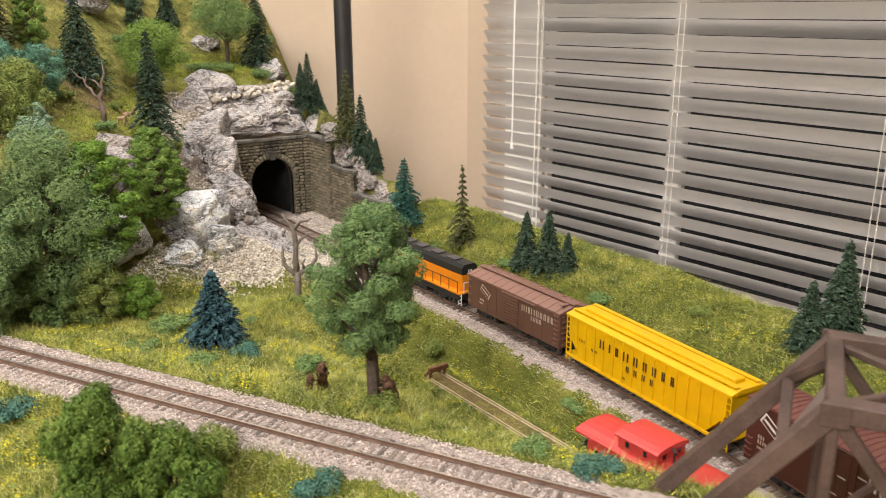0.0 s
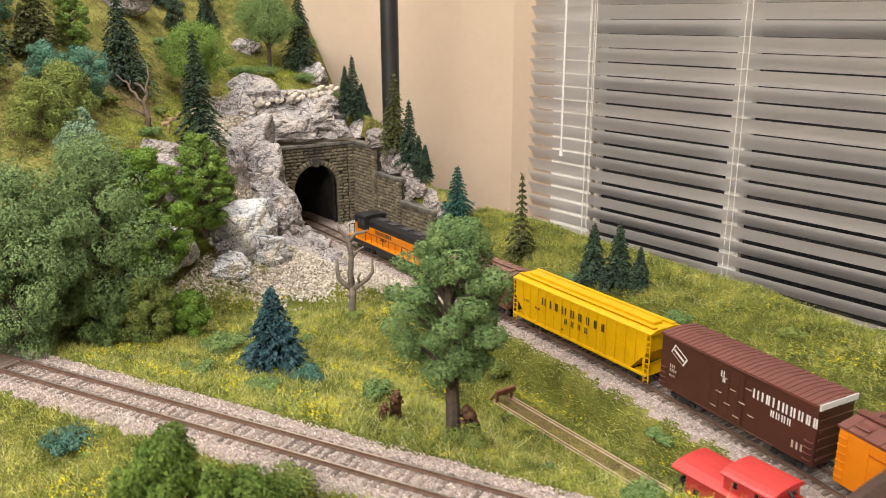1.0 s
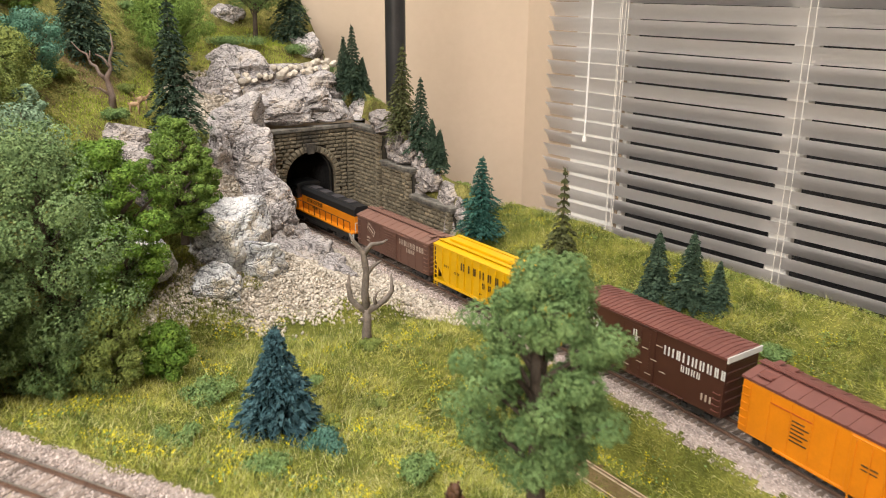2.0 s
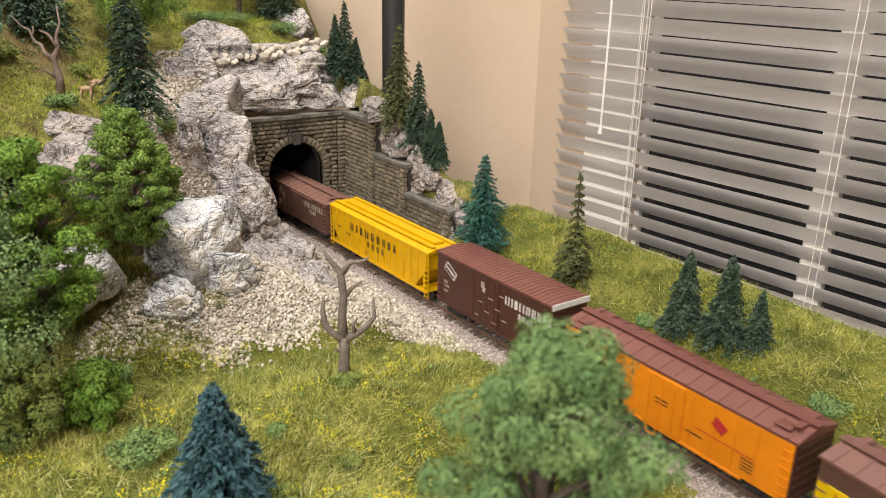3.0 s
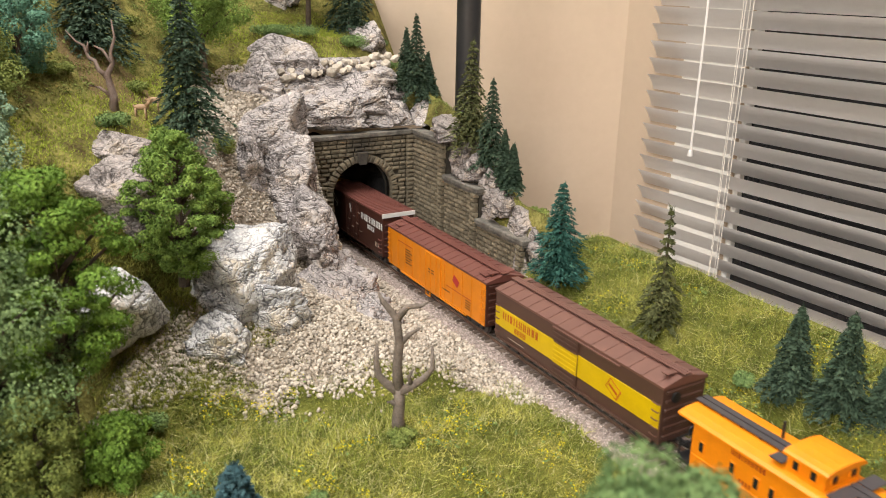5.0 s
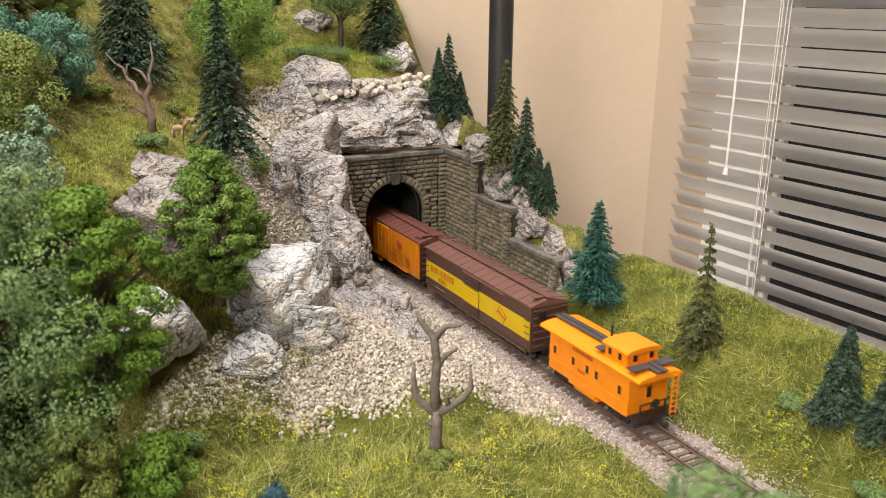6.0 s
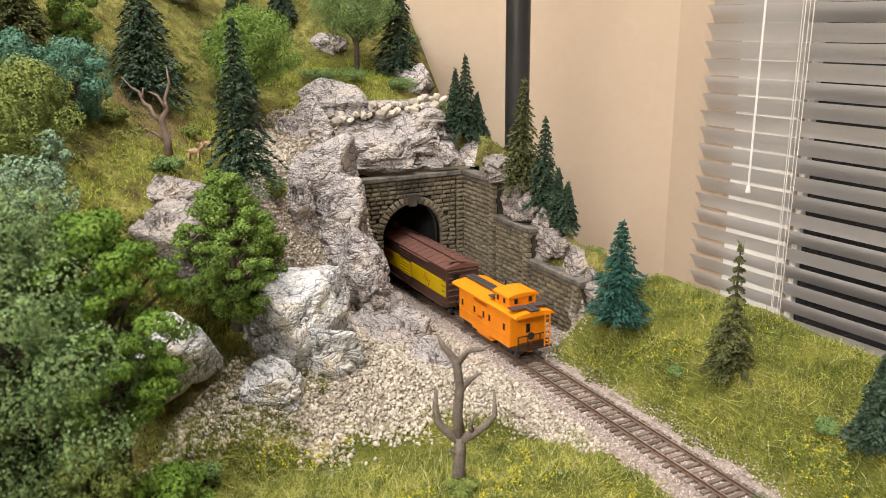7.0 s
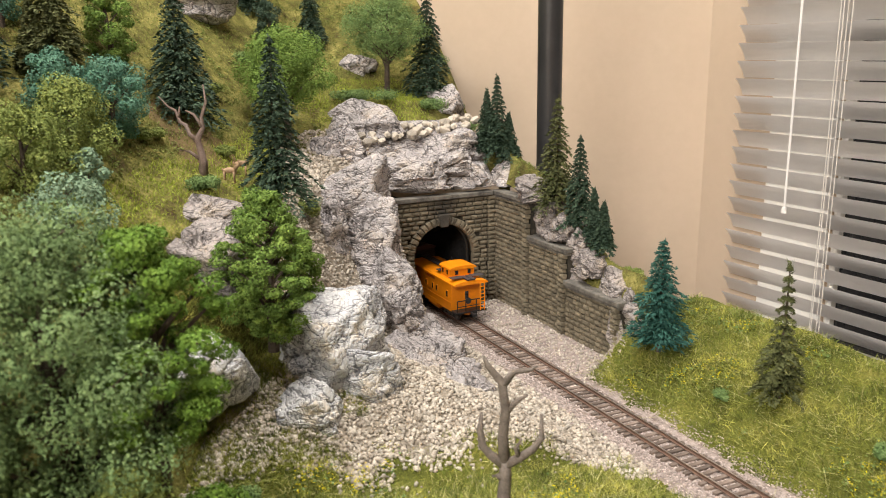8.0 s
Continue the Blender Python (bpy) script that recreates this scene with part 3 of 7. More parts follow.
# ---- stone portal and stepped wing walls ----
PORT_Y, ARCH_X, ARCH_R, SPRING, COPE = 0.03, 0.003, 0.0340, 0.0555, 0.1185
LEFT_X, CORNER_X = -0.066, 0.068


def block_meshes(material):
    out = []
    for s in range(4):
        rng = random.Random(70 + s)
        bm = bmesh.new()
        # a back, an edge and a rough domed face
        rows = []
        for y, kx, kz in ((0.5, 1.0, 1.0), (-0.15, 0.98, 0.96), (-0.42, 0.87, 0.78)):
            ring = []
            for x, z in ((-1, -1), (0, -1), (1, -1), (1, 1), (0, 1), (-1, 1)):
                ring.append(bm.verts.new((0.5 * x * kx + rng.uniform(-0.02, 0.02), y + rng.uniform(-0.05, 0.05), 0.5 * z * kz + rng.uniform(-0.03, 0.03))))
            rows.append(ring)
        for a, b in zip(rows, rows[1:]):
            for k in range(6):
                bm.faces.new((a[k], a[(k + 1) % 6], b[(k + 1) % 6], b[k]))
        mid = [bm.verts.new((x, -0.52 + rng.uniform(-0.08, 0.08), rng.uniform(-0.1, 0.1))) for x in (-0.25, 0.22)]
        r = rows[-1]
        for f in ((r[5], r[0], mid[0]), (r[0], r[1], mid[0]), (r[1], mid[1], mid[0]), (r[1], r[2], mid[1]), (r[2], r[3], mid[1]), (r[3], r[4], mid[1]), (r[4], mid[0], mid[1]), (r[4], r[5], mid[0])):
            bm.faces.new(f)
        bmesh.ops.recalc_face_normals(bm, faces=bm.faces[:])
        me = bpy.data.meshes.new("stone_block")
        bm.to_mesh(me)
        bm.free()
        me.materials.append(material)
        out.append(me)
    return out


BLOCKS = block_meshes(M["block"])


def courses(parent, x0, x1, z0, z1, put, rng, inside=None, course=0.0048):
    """Lays rough blocks in courses; put(x, z) gives the pose of a block's middle on its wall."""
    n = max(1, round((z1 - z0) / course))
    h = (z1 - z0) / n
    for i in range(n):
        x = x0 + (rng.uniform(-0.006, 0) if i % 2 else 0)
        zc = z0 + (i + 0.5) * h
        while x < x1 - 0.001:
            w = rng.uniform(0.0062, 0.0112)
            a, b = max(x, x0), min(x + w, x1)
            x += w
            if b - a < 0.002 or (inside and inside((a + b) / 2, zc)):
                continue
            m = put((a + b) / 2, zc) @ Matrix.Diagonal((b - a - 0.0006, 0.0044 + rng.uniform(0, 0.0014), h - 0.0006, 1))
            piece("stone_block", BLOCKS[rng.randrange(4)], parent, m)


def coping(parent, a, b, z, put, depth=0.012, up=0.005):
    bm = bmesh.new()
    box(bm, 0, 0, 0, b - a, depth, up, 0.0008)
    box(bm, 0, 0.001, -up / 2 - 0.0012, b - a - 0.002, depth - 0.005, 0.0024, 0.0004)
    ob = part("coping", bm, M["coping"], parent, "soot-darkened coping stone")
    ob.matrix_basis = put((a + b) / 2, z)
    return ob


def portal():
    rng = random.Random(12)
    ob = empty("tunnel_portal", 0, 0, 0, label="cut-stone railway tunnel portal with a sooty arch", category="tunnel portal", kind="structure")
    # backing with the arched opening
    bm = bmesh.new()
    steps = 16
    arc = [(ARCH_X - ARCH_R, -0.006)] + [(ARCH_X - ARCH_R * math.cos(math.pi * i / steps), SPRING + ARCH_R * math.sin(math.pi * i / steps)) for i in range(steps + 1)] + [(ARCH_X + ARCH_R, -0.006)]
    outer = [(LEFT_X, -0.006)] + [(LEFT_X + (CORNER_X - LEFT_X) * i / steps, COPE) for i in range(steps + 1)] + [(CORNER_X, -0.006)]
    for y in (PORT_Y, PORT_Y + 0.012):
        va, vo = [bm.verts.new((x, y, z)) for x, z in arc], [bm.verts.new((x, y, z)) for x, z in outer]
        for i in range(len(va) - 1):
            bm.faces.new((va[i], va[i + 1], vo[i + 1], vo[i]))
    bmesh.ops.recalc_face_normals(bm, faces=bm.faces[:])
    part("backing", bm, M["mortar"], ob)
    put = lambda x, z: pose(x, PORT_Y - 0.001, z)

    def hole(x, z):
        if z < SPRING:
            return abs(x - ARCH_X) < ARCH_R + 0.0085
        return math.hypot(x - ARCH_X, z - SPRING) < ARCH_R + 0.0095

    courses(ob, LEFT_X, CORNER_X - 0.013, -0.004, COPE - 0.003, put, rng, hole)
    # corner pier
    pier = lambda x, z: pose(x, PORT_Y - 0.0025, z)
    courses(ob, CORNER_X - 0.012, CORNER_X - 0.001, -0.004, COPE - 0.003, pier, rng)
    # arch ring and jambs
    n = 21
    for i in range(n):
        a = math.pi * (i + 0.5) / n
        if i == n // 2:
            continue
        r = ARCH_R + 0.0042
        m = Matrix.Translation((ARCH_X - r * math.cos(a), PORT_Y - 0.0022, SPRING + r * math.sin(a))) @ Euler((0, a - math.pi / 2, 0)).to_matrix().to_4x4() @ Matrix.Diagonal((math.pi * (ARCH_R + 0.004) / n - 0.0005, 0.006, 0.0084, 1))
        piece("arch_stone", BLOCKS[i % 4], ob, m)
    for side in (-1, 1):
        for i in range(12):
            w = 0.0085 if i % 2 else 0.0065
            m = pose(ARCH_X + side * (ARCH_R + w / 2), PORT_Y - 0.0022, -0.004 + (i + 0.5) * 0.00492) @ Matrix.Diagonal((w, 0.006, 0.0046, 1))
            piece("jamb_stone", BLOCKS[i % 4], ob, m)
    bm = bmesh.new()
    prism(bm, [(-0.0042, 0), (0.0042, 0), (0.0062, 0.0135), (-0.0062, 0.0135)], -0.005, 0.003)
    bmesh.ops.bevel(bm, geom=bm.edges[:], offset=0.0005, segments=1, affect="EDGES")
    k = part("keystone", bm, M["sooty"], ob, "soot-blackened keystone")
    k.matrix_basis = pose(ARCH_X, PORT_Y - 0.0015, SPRING + ARCH_R - 0.002)
    coping(ob, LEFT_X - 0.01, CORNER_X - 0.0065, COPE, lambda x, z: pose(x, PORT_Y + 0.0005, z))
    # lining, near-black along its whole length
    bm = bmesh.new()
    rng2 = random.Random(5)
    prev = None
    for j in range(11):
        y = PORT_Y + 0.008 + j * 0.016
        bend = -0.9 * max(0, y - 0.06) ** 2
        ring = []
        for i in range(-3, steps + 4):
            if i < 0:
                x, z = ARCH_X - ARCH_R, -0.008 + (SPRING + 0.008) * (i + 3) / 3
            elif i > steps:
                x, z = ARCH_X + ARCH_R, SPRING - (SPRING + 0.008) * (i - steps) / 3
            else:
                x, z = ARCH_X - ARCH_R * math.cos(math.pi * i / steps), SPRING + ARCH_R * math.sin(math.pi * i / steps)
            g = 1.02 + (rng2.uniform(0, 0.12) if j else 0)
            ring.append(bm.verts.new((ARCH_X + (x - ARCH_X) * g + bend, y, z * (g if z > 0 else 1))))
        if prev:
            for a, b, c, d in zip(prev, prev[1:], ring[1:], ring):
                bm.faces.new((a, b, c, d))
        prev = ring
    part("lining", bm, M["bore"], ob, "rough black tunnel lining")


def wings():
    rng = random.Random(33)
    for y0, y1, top in ((PORT_Y - 0.001, -0.040, COPE), (-0.040, -0.105, 0.082), (-0.105, -0.185, 0.052)):
        ob = empty("wing_wall", 0, 0, 0, label="stepped cut-stone retaining wall beside the tunnel", category="wall", group="stepped wing walls", kind="structure")
        bm = bmesh.new()
        box(bm, CORNER_X + 0.005, (y0 + y1) / 2, (top - 0.008) / 2, 0.010, y0 - y1, top + 0.006)
        part("backing", bm, M["mortar"], ob)
        put = lambda s, z: pose(CORNER_X - 0.001, -s, z, 0, 0, 90) @ pose(0, 0, 0, 0, 0, 180)
        courses(ob, -y0 + 0.001, -y1 - 0.009, -0.006, top - 0.003, put, rng)
        pier = lambda s, z: pose(CORNER_X - 0.004, -s, z, 0, 0, 90) @ pose(0, 0, 0, 0, 0, 180)
        courses(ob, -y1 - 0.0085, -y1 + 0.001, -0.006, top - 0.003, pier, rng)
        coping(ob, -y0 - 0.0005, -y1 + 0.002, top, lambda s, z: pose(CORNER_X + 0.0015, -s, z, 0, 0, 90), 0.014)


portal()
wings()

# ---- track ----
def rail_bm(points, top=0.0):
    """One rail swept along (x, y) points: foot, web and head."""
    prof = [(-0.0013, -0.0025), (0.0013, -0.0025), (0.0013, -0.0021), (0.0004, -0.0018), (0.0004, -0.0008), (0.0006, -0.0006), (0.0006, 0.0), (-0.0006, 0.0), (-0.0006, -0.0006), (-0.0004, -0.0008), (-0.0004, -0.0018), (-0.0013, -0.0021)]
    bm = bmesh.new()
    prev = None
    for i, p in enumerate(points):
        q, r = points[max(0, i - 1)], points[min(len(points) - 1, i + 1)]
        d = Vector((r[0] - q[0], r[1] - q[1])).normalized()
        ring = [bm.verts.new((p[0] + d.y * o, p[1] - d.x * o, top + z)) for o, z in prof]
        if prev:
            for k in range(12):
                f = bm.faces.new((prev[k], prev[(k + 1) % 12], ring[(k + 1) % 12], ring[k]))
                f.material_index = 1 if k == 6 else 0
        else:
            bm.faces.new(ring)
        prev = ring
    bm.faces.new(prev[::-1])
    bmesh.ops.recalc_face_normals(bm, faces=bm.faces[:])
    return bm


TIE_BM = bmesh.new()
box(TIE_BM, 0, 0, 0, 0.030, 0.0031, 0.0024, 0.0003)
TIE = bpy.data.meshes.new("tie")
TIE_BM.to_mesh(TIE)
TIE_BM.free()
TIE.materials.append(M["tie"])
TIE_PALE = TIE.copy()
TIE_PALE.materials.clear()
TIE_PALE.materials.append(M["tiepale"])


def track(name, label, centre, spacing, top, mesh=None, worn=None):
    """centre: points (x, y) a few millimetres apart, evenly spaced."""
    ob = empty(name, 0, 0, 0, label=label, category="railway track", kind="structure")
    normals = []
    for i in range(len(centre)):
        q, r = centre[max(0, i - 1)], centre[min(len(centre) - 1, i + 1)]
        d = Vector((r[0] - q[0], r[1] - q[1])).normalized()
        normals.append((d, Vector((d.y, -d.x))))
    for side in (-1, 1):
        pts = [(c[0] + n.x * side * 0.00855, c[1] + n.y * side * 0.00855) for c, (d, n) in zip(centre, normals)]
        part("rail", rail_bm(pts[::4] + [pts[-1]], top), worn or [M["rail"], M["rail_top"]], ob)
    rng = random.Random(len(centre))
    gone, last = 0.0, Vector(centre[0])
    for c, (d, n) in zip(centre, normals):
        gone += (Vector(c) - last).length
        last = Vector(c)
        if gone >= spacing:
            gone -= spacing
            turn = math.degrees(math.atan2(-d.x, d.y)) + rng.uniform(-1.5, 1.5)
            piece("tie", mesh or TIE, ob, pose(c[0] + n.x * rng.uniform(-0.0006, 0.0006), c[1], top - 0.0038, 0, 0, turn))
    return ob


def line_path(s):
    """Where the main line is at the distance s along it: x, y and heading in degrees. Inside the hill it turns away."""
    if s < 0.06:
        x = float(track_x(s))
        slope = (float(track_x(s + 0.002)) - float(track_x(s - 0.002))) / 0.004
        return x, s, math.degrees(-math.atan(slope))
    r, a = 0.45, (s - 0.06) / 0.45
    return 0.004 - r * (1 - math.cos(a)), 0.06 + r * math.sin(a), math.degrees(a)


main_pts = [line_path(-1.2 + 0.002 * i)[:2] for i in range(760)]
track("main_line_track", "brown weathered model track on pinkish-grey ballast", main_pts, 0.0066, 0.0)
branch_pts = [(BR0[0] + BRD[0] * (-0.62 + 0.002 * i), BR0[1] + BRD[1] * (-0.62 + 0.002 * i)) for i in range(640)]
branch_pts = [p for p in branch_pts if p[1] < -0.20]
track("branch_track", "brown weathered model track on a raised ballast bed", branch_pts, 0.0066, 0.055, TIE_PALE)
def plank_crossing():
    ob = empty("plank_crossing", 0, 0, 0, label="dark timber plank crossing laid between the branch rails", category="crossing", kind="structure")
    bm = bmesh.new()
    box(bm, 0, 0, 0, 0.0135, 0.0042, 0.0022, 0.0003)
    first = part("plank", bm, M["tie"], ob)
    a = math.degrees(math.atan2(-BRD[0], BRD[1]))
    for i in range(9):
        v = -0.198 + i * 0.0052
        m = pose(BR0[0] + BRD[0] * v, BR0[1] + BRD[1] * v, 0.0534, 0, 0, a)
        if i:
            piece("plank", first.data, ob, m)
        else:
            first.matrix_basis = m


plank_crossing()
side_pts = [(SIDING_X, -0.505 - 0.002 * i) for i in range(190)]
track("siding_track", "rusty siding track buried to its rails in soil", side_pts, 0.0085, SIDING_Z + 0.0004, None, [M["rail_rust"], M["rail_rust"]])


# ---- rolling stock: each car runs along +y, its origin on the rail top below its middle ----
def wheel_mesh():
    bm = bmesh.new()
    rot = Euler((0, math.pi / 2, 0)).to_matrix().to_4x4()
    bmesh.ops.create_cone(bm, cap_ends=True, segments=20, radius1=0.0052, radius2=0.0052, depth=0.0024, matrix=rot)
    bmesh.ops.create_cone(bm, cap_ends=True, segments=20, radius1=0.0060, radius2=0.0060, depth=0.0007, matrix=Matrix.Translation((0.0014, 0, 0)) @ rot)
    me = bpy.data.meshes.new("wheel")
    bm.to_mesh(me)
    bm.free()
    me.materials.append(M["steel"])
    return me


WHEEL = wheel_mesh()


def truck(parent, y, base=0.0200, colour="black"):
    bm = bmesh.new()
    for s in (-1, 1):
        box(bm, s * 0.0125, 0, 0.0068, 0.0022, base * 0.72, 0.0030, 0.0004)
        box(bm, s * 0.0125, 0, 0.0045, 0.0020, base * 0.42, 0.0030, 0.0004)
        for e in (-1, 1):
            box(bm, s * 0.0125, e * base / 2, 0.0055, 0.0030, 0.0048, 0.0040, 0.0005)
    box(bm, 0, 0, 0.0072, 0.024, 0.0055, 0.0026, 0.0004)
    ob = part("truck", bm, M[colour], parent)
    ob.matrix_basis = pose(0, y, 0)
    for e in (-1, 1):
        for s in (-1, 1):
            piece("wheel", WHEEL, ob, pose(s * 0.0091, e * base / 2, 0.0053, 0, 0, 0 if s < 0 else 180))
    return ob


def coupler(parent, y):
    bm = bmesh.new()
    d = 1 if y > 0 else -1
    box(bm, 0, y + d * 0.003, 0.0095, 0.0024, 0.0075, 0.0022, 0.0003)
    box(bm, 0.0004, y + d * 0.0062, 0.0095, 0.0044, 0.0030, 0.0034, 0.0005)
    part("coupler", bm, M["black"], parent)


def word(parent, side, y0, z0, widths, h, material, depth=0.00025, gap=0.28, name="lettering"):
    """Upright bars the size of letters on the car's side, reading towards -y. widths: bar widths relative to the height; a space is 0."""
    bm = bmesh.new()
    y = y0
    for w in widths:
        if w == 0:
            y -= h * 0.4
            continue
        if w < 0.45 or h < 0.003:
            box(bm, side, y - w * h / 2, z0 + h / 2, depth, w * h * 0.7, h)
        else:
            for q in (0.12, w - 0.12):
                box(bm, side, y - q * h, z0 + h / 2, depth, 0.18 * h, h)
        y -= (w + gap) * h
    return part(name, bm, material, parent)


NAME = (0.75, 0.28, 0.5, 0.85, 0.65, 0.6, 0.6, 0.5, 0.5)
SHORT = (0.6, 0.65, 0.65, 0.6)


def emblem(parent, x, y, z, w, h, rim, fill, tilt=0.0):
    """A rectangle in a rim, leaning on the car side."""
    ob = None
    for k, (s, m, off) in enumerate(((1.0, rim, 0.0), (0.84, fill, 0.00012))):
        bm = bmesh.new()
        box(bm, 0, 0, 0, 0.0002, w * s, h * s)
        p = part("emblem" if k == 0 else "emblem_field", bm, m, parent if k == 0 else ob)
        p.matrix_basis = pose(x - off, y, z, tilt, 0, 0) if k == 0 else pose(-0.00015, 0, 0)
        ob = ob or p
    bm = bmesh.new()
    box(bm, 0, 0, 0, 0.0002, w * 0.74, h * 0.2)
    p = part("emblem_bar", bm, rim, ob)
    p.matrix_basis = pose(-0.0003, 0, 0)


def ladder(parent, x, y, z0, z1, w, rungs, material, along="y"):
    bm = bmesh.new()
    for s in (-1, 1):
        a = (x, y + s * w / 2) if along == "y" else (x + s * w / 2, y)
        bar(bm, (*a, z0), (*a, z1), 0.0008)
    for i in range(rungs):
        z = z0 + (i + 0.5) * (z1 - z0) / rungs
        if along == "y":
            bar(bm, (x, y - w / 2, z), (x, y + w / 2, z), 0.0007)
        else:
            bar(bm, (x - w / 2, y, z), (x + w / 2, y, z), 0.0007)
    return part("ladder", bm, material, parent)


def grab_irons(parent, x, y, z0, z1, n, w, material):
    for i in range(n):
        z = z0 + (i + 0.5) * (z1 - z0) / n
        bm = bmesh.new()
        bar(bm, (x, y - w / 2, z), (x, y + w / 2, z), 0.0006)
        for s in (-1, 1):
            bar(bm, (x, y + s * w / 2, z), (x + 0.0014 * (1 if x < 0 else -1), y + s * w / 2, z), 0.0006)
        part("grab_iron", bm, material, parent)


def closed_car(name, label, L, ze, zr, body, roof, W=0.0352, zb=0.0105, ribs=12, walk_on=True, wide_roof=True, ends=6):
    """Box car: body, ribbed roof with or without a roof walk, corrugated ends, underframe, trucks."""
    ob = empty(name, 0, 0, 0, label=label, category="freight car", group="cars of the moving train")
    bm = bmesh.new()
    box(bm, 0, 0, (zb + ze) / 2, W, L, ze - zb, 0.0004)
    part("body", bm, body, ob)
    # roof
    bm = bmesh.new()
    o = 0.0008 if wide_roof else 0.0
    w = W / 2 + o
    prism(bm, [(-w, ze - 0.0012), (w, ze - 0.0012), (w, ze + 0.0004), (0.004, zr), (-0.004, zr), (-w, ze + 0.0004)], -L / 2 - 0.0008, L / 2 + 0.0008)
    part("roof", bm, roof, ob)
    for i in range(ribs):
        y = -L / 2 + (i + 0.5) * L / ribs
        bm = bmesh.new()
        h = 0.0004
        prism(bm, [(-w, ze + 0.0002), (-w, ze + 0.0004 + h), (-0.004, zr + h), (0.004, zr + h), (w, ze + 0.0004 + h), (w, ze + 0.0002)], y - 0.0006, y + 0.0006)
        part("roof_rib", bm, roof, ob)
    if walk_on:
        bm = bmesh.new()
        for s in (-1, 0, 1):
            box(bm, s * 0.0023, 0, zr + 0.0018, 0.0020, L + 0.003, 0.0006)
        n = 9
        for i in range(n):
            box(bm, 0, -L / 2 + (i + 0.5) * L / n, zr + 0.0011, 0.0062, 0.0014, 0.0010)
        for e in (-1, 1):
            box(bm, 0.0075 * e, e * (L / 2 - 0.006), zr + 0.0011, 0.0085, 0.0045, 0.0006)
        part("roof_walk", bm, roof, ob)
    # corrugated ends
    for e in (-1, 1):
        for i in range(ends):
            z = zb + (i + 0.7) * (ze - zb) / (ends + 0.4)
            bm = bmesh.new()
            box(bm, 0, e * (L / 2 + 0.0003), z, W * 0.86, 0.0012, 0.0026, 0.0006)
            part("end_rib", bm, body[0] if isinstance(body, list) else body, ob)
    bm = bmesh.new()
    box(bm, 0, 0, 0.0085, 0.007, L * 0.96, 0.0042)
    box(bm, 0, 0, 0.0066, 0.015, L * 0.16, 0.0045, 0.0006)
    part("underframe", bm, M["black"], ob)
    for e in (-1, 1):
        truck(ob, e * (L / 2 - 0.022))
        coupler(ob, e * L / 2)
    return ob


def side_strip(parent, name, x, y0, y1, z0, z1, t, material, label=""):
    bm = bmesh.new()
    box(bm, x, (y0 + y1) / 2, (z0 + z1) / 2, t, abs(y1 - y0), z1 - z0, min(t, 0.0006) * 0.3)
    return part(name, bm, material, parent, label)


def boxcar_brown():
    L, ze, zr, W = 0.137, 0.0435, 0.0475, 0.0352
    ob = closed_car("boxcar", "brown forty-foot boxcar with a pale roof walk and pale lettering", L, ze, zr, M["brown"], M["brownlit"], ribs=12)
    x = -W / 2
    side_strip(ob, "door", x - 0.0006, 0.011, -0.012, 0.0125, 0.0405, 0.0012, M["brown"], "ribbed sliding door")
    for i in range(9):
        side_strip(ob, "door_rib", x - 0.0014, 0.010, -0.011, 0.0140 + i * 0.0029, 0.0149 + i * 0.0029, 0.0008, M["brown"])
    side_strip(ob, "door_track", x - 0.0007, 0.013, -0.036, 0.0408, 0.0418, 0.0014, M["brownlit"])
    for i in range(10):
        y = L / 2 - 0.006 - i * 0.0135
        if abs(y) > 0.012:
            side_strip(ob, "side_post", x - 0.0002, y, y - 0.0005, 0.0120, 0.0425, 0.0005, M["brown"])
    word(ob, x - 0.0003, -0.0165, 0.0312, NAME, 0.0058, M["letter"])
    word(ob, x - 0.0003, -0.030, 0.0255, SHORT, 0.0042, M["letter"])
    emblem(ob, x - 0.0004, 0.039, 0.0325, 0.0155, 0.0075, M["letter"], M["brown"], 30)
    word(ob, x - 0.0003, 0.048, 0.0215, (0.5, 0.5, 0.5, 0.5), 0.0022, M["letter"])
    word(ob, x - 0.0003, 0.049, 0.0182, (0.5, 0.5, 0.5, 0.5, 0.5), 0.0018, M["letter"])
    for y in (L / 2 - 0.004, -L / 2 + 0.004):
        grab_irons(ob, x - 0.0014, y, 0.013, 0.043, 7 if y < 0 else 4, 0.005, M["brownlit"])
    return ob


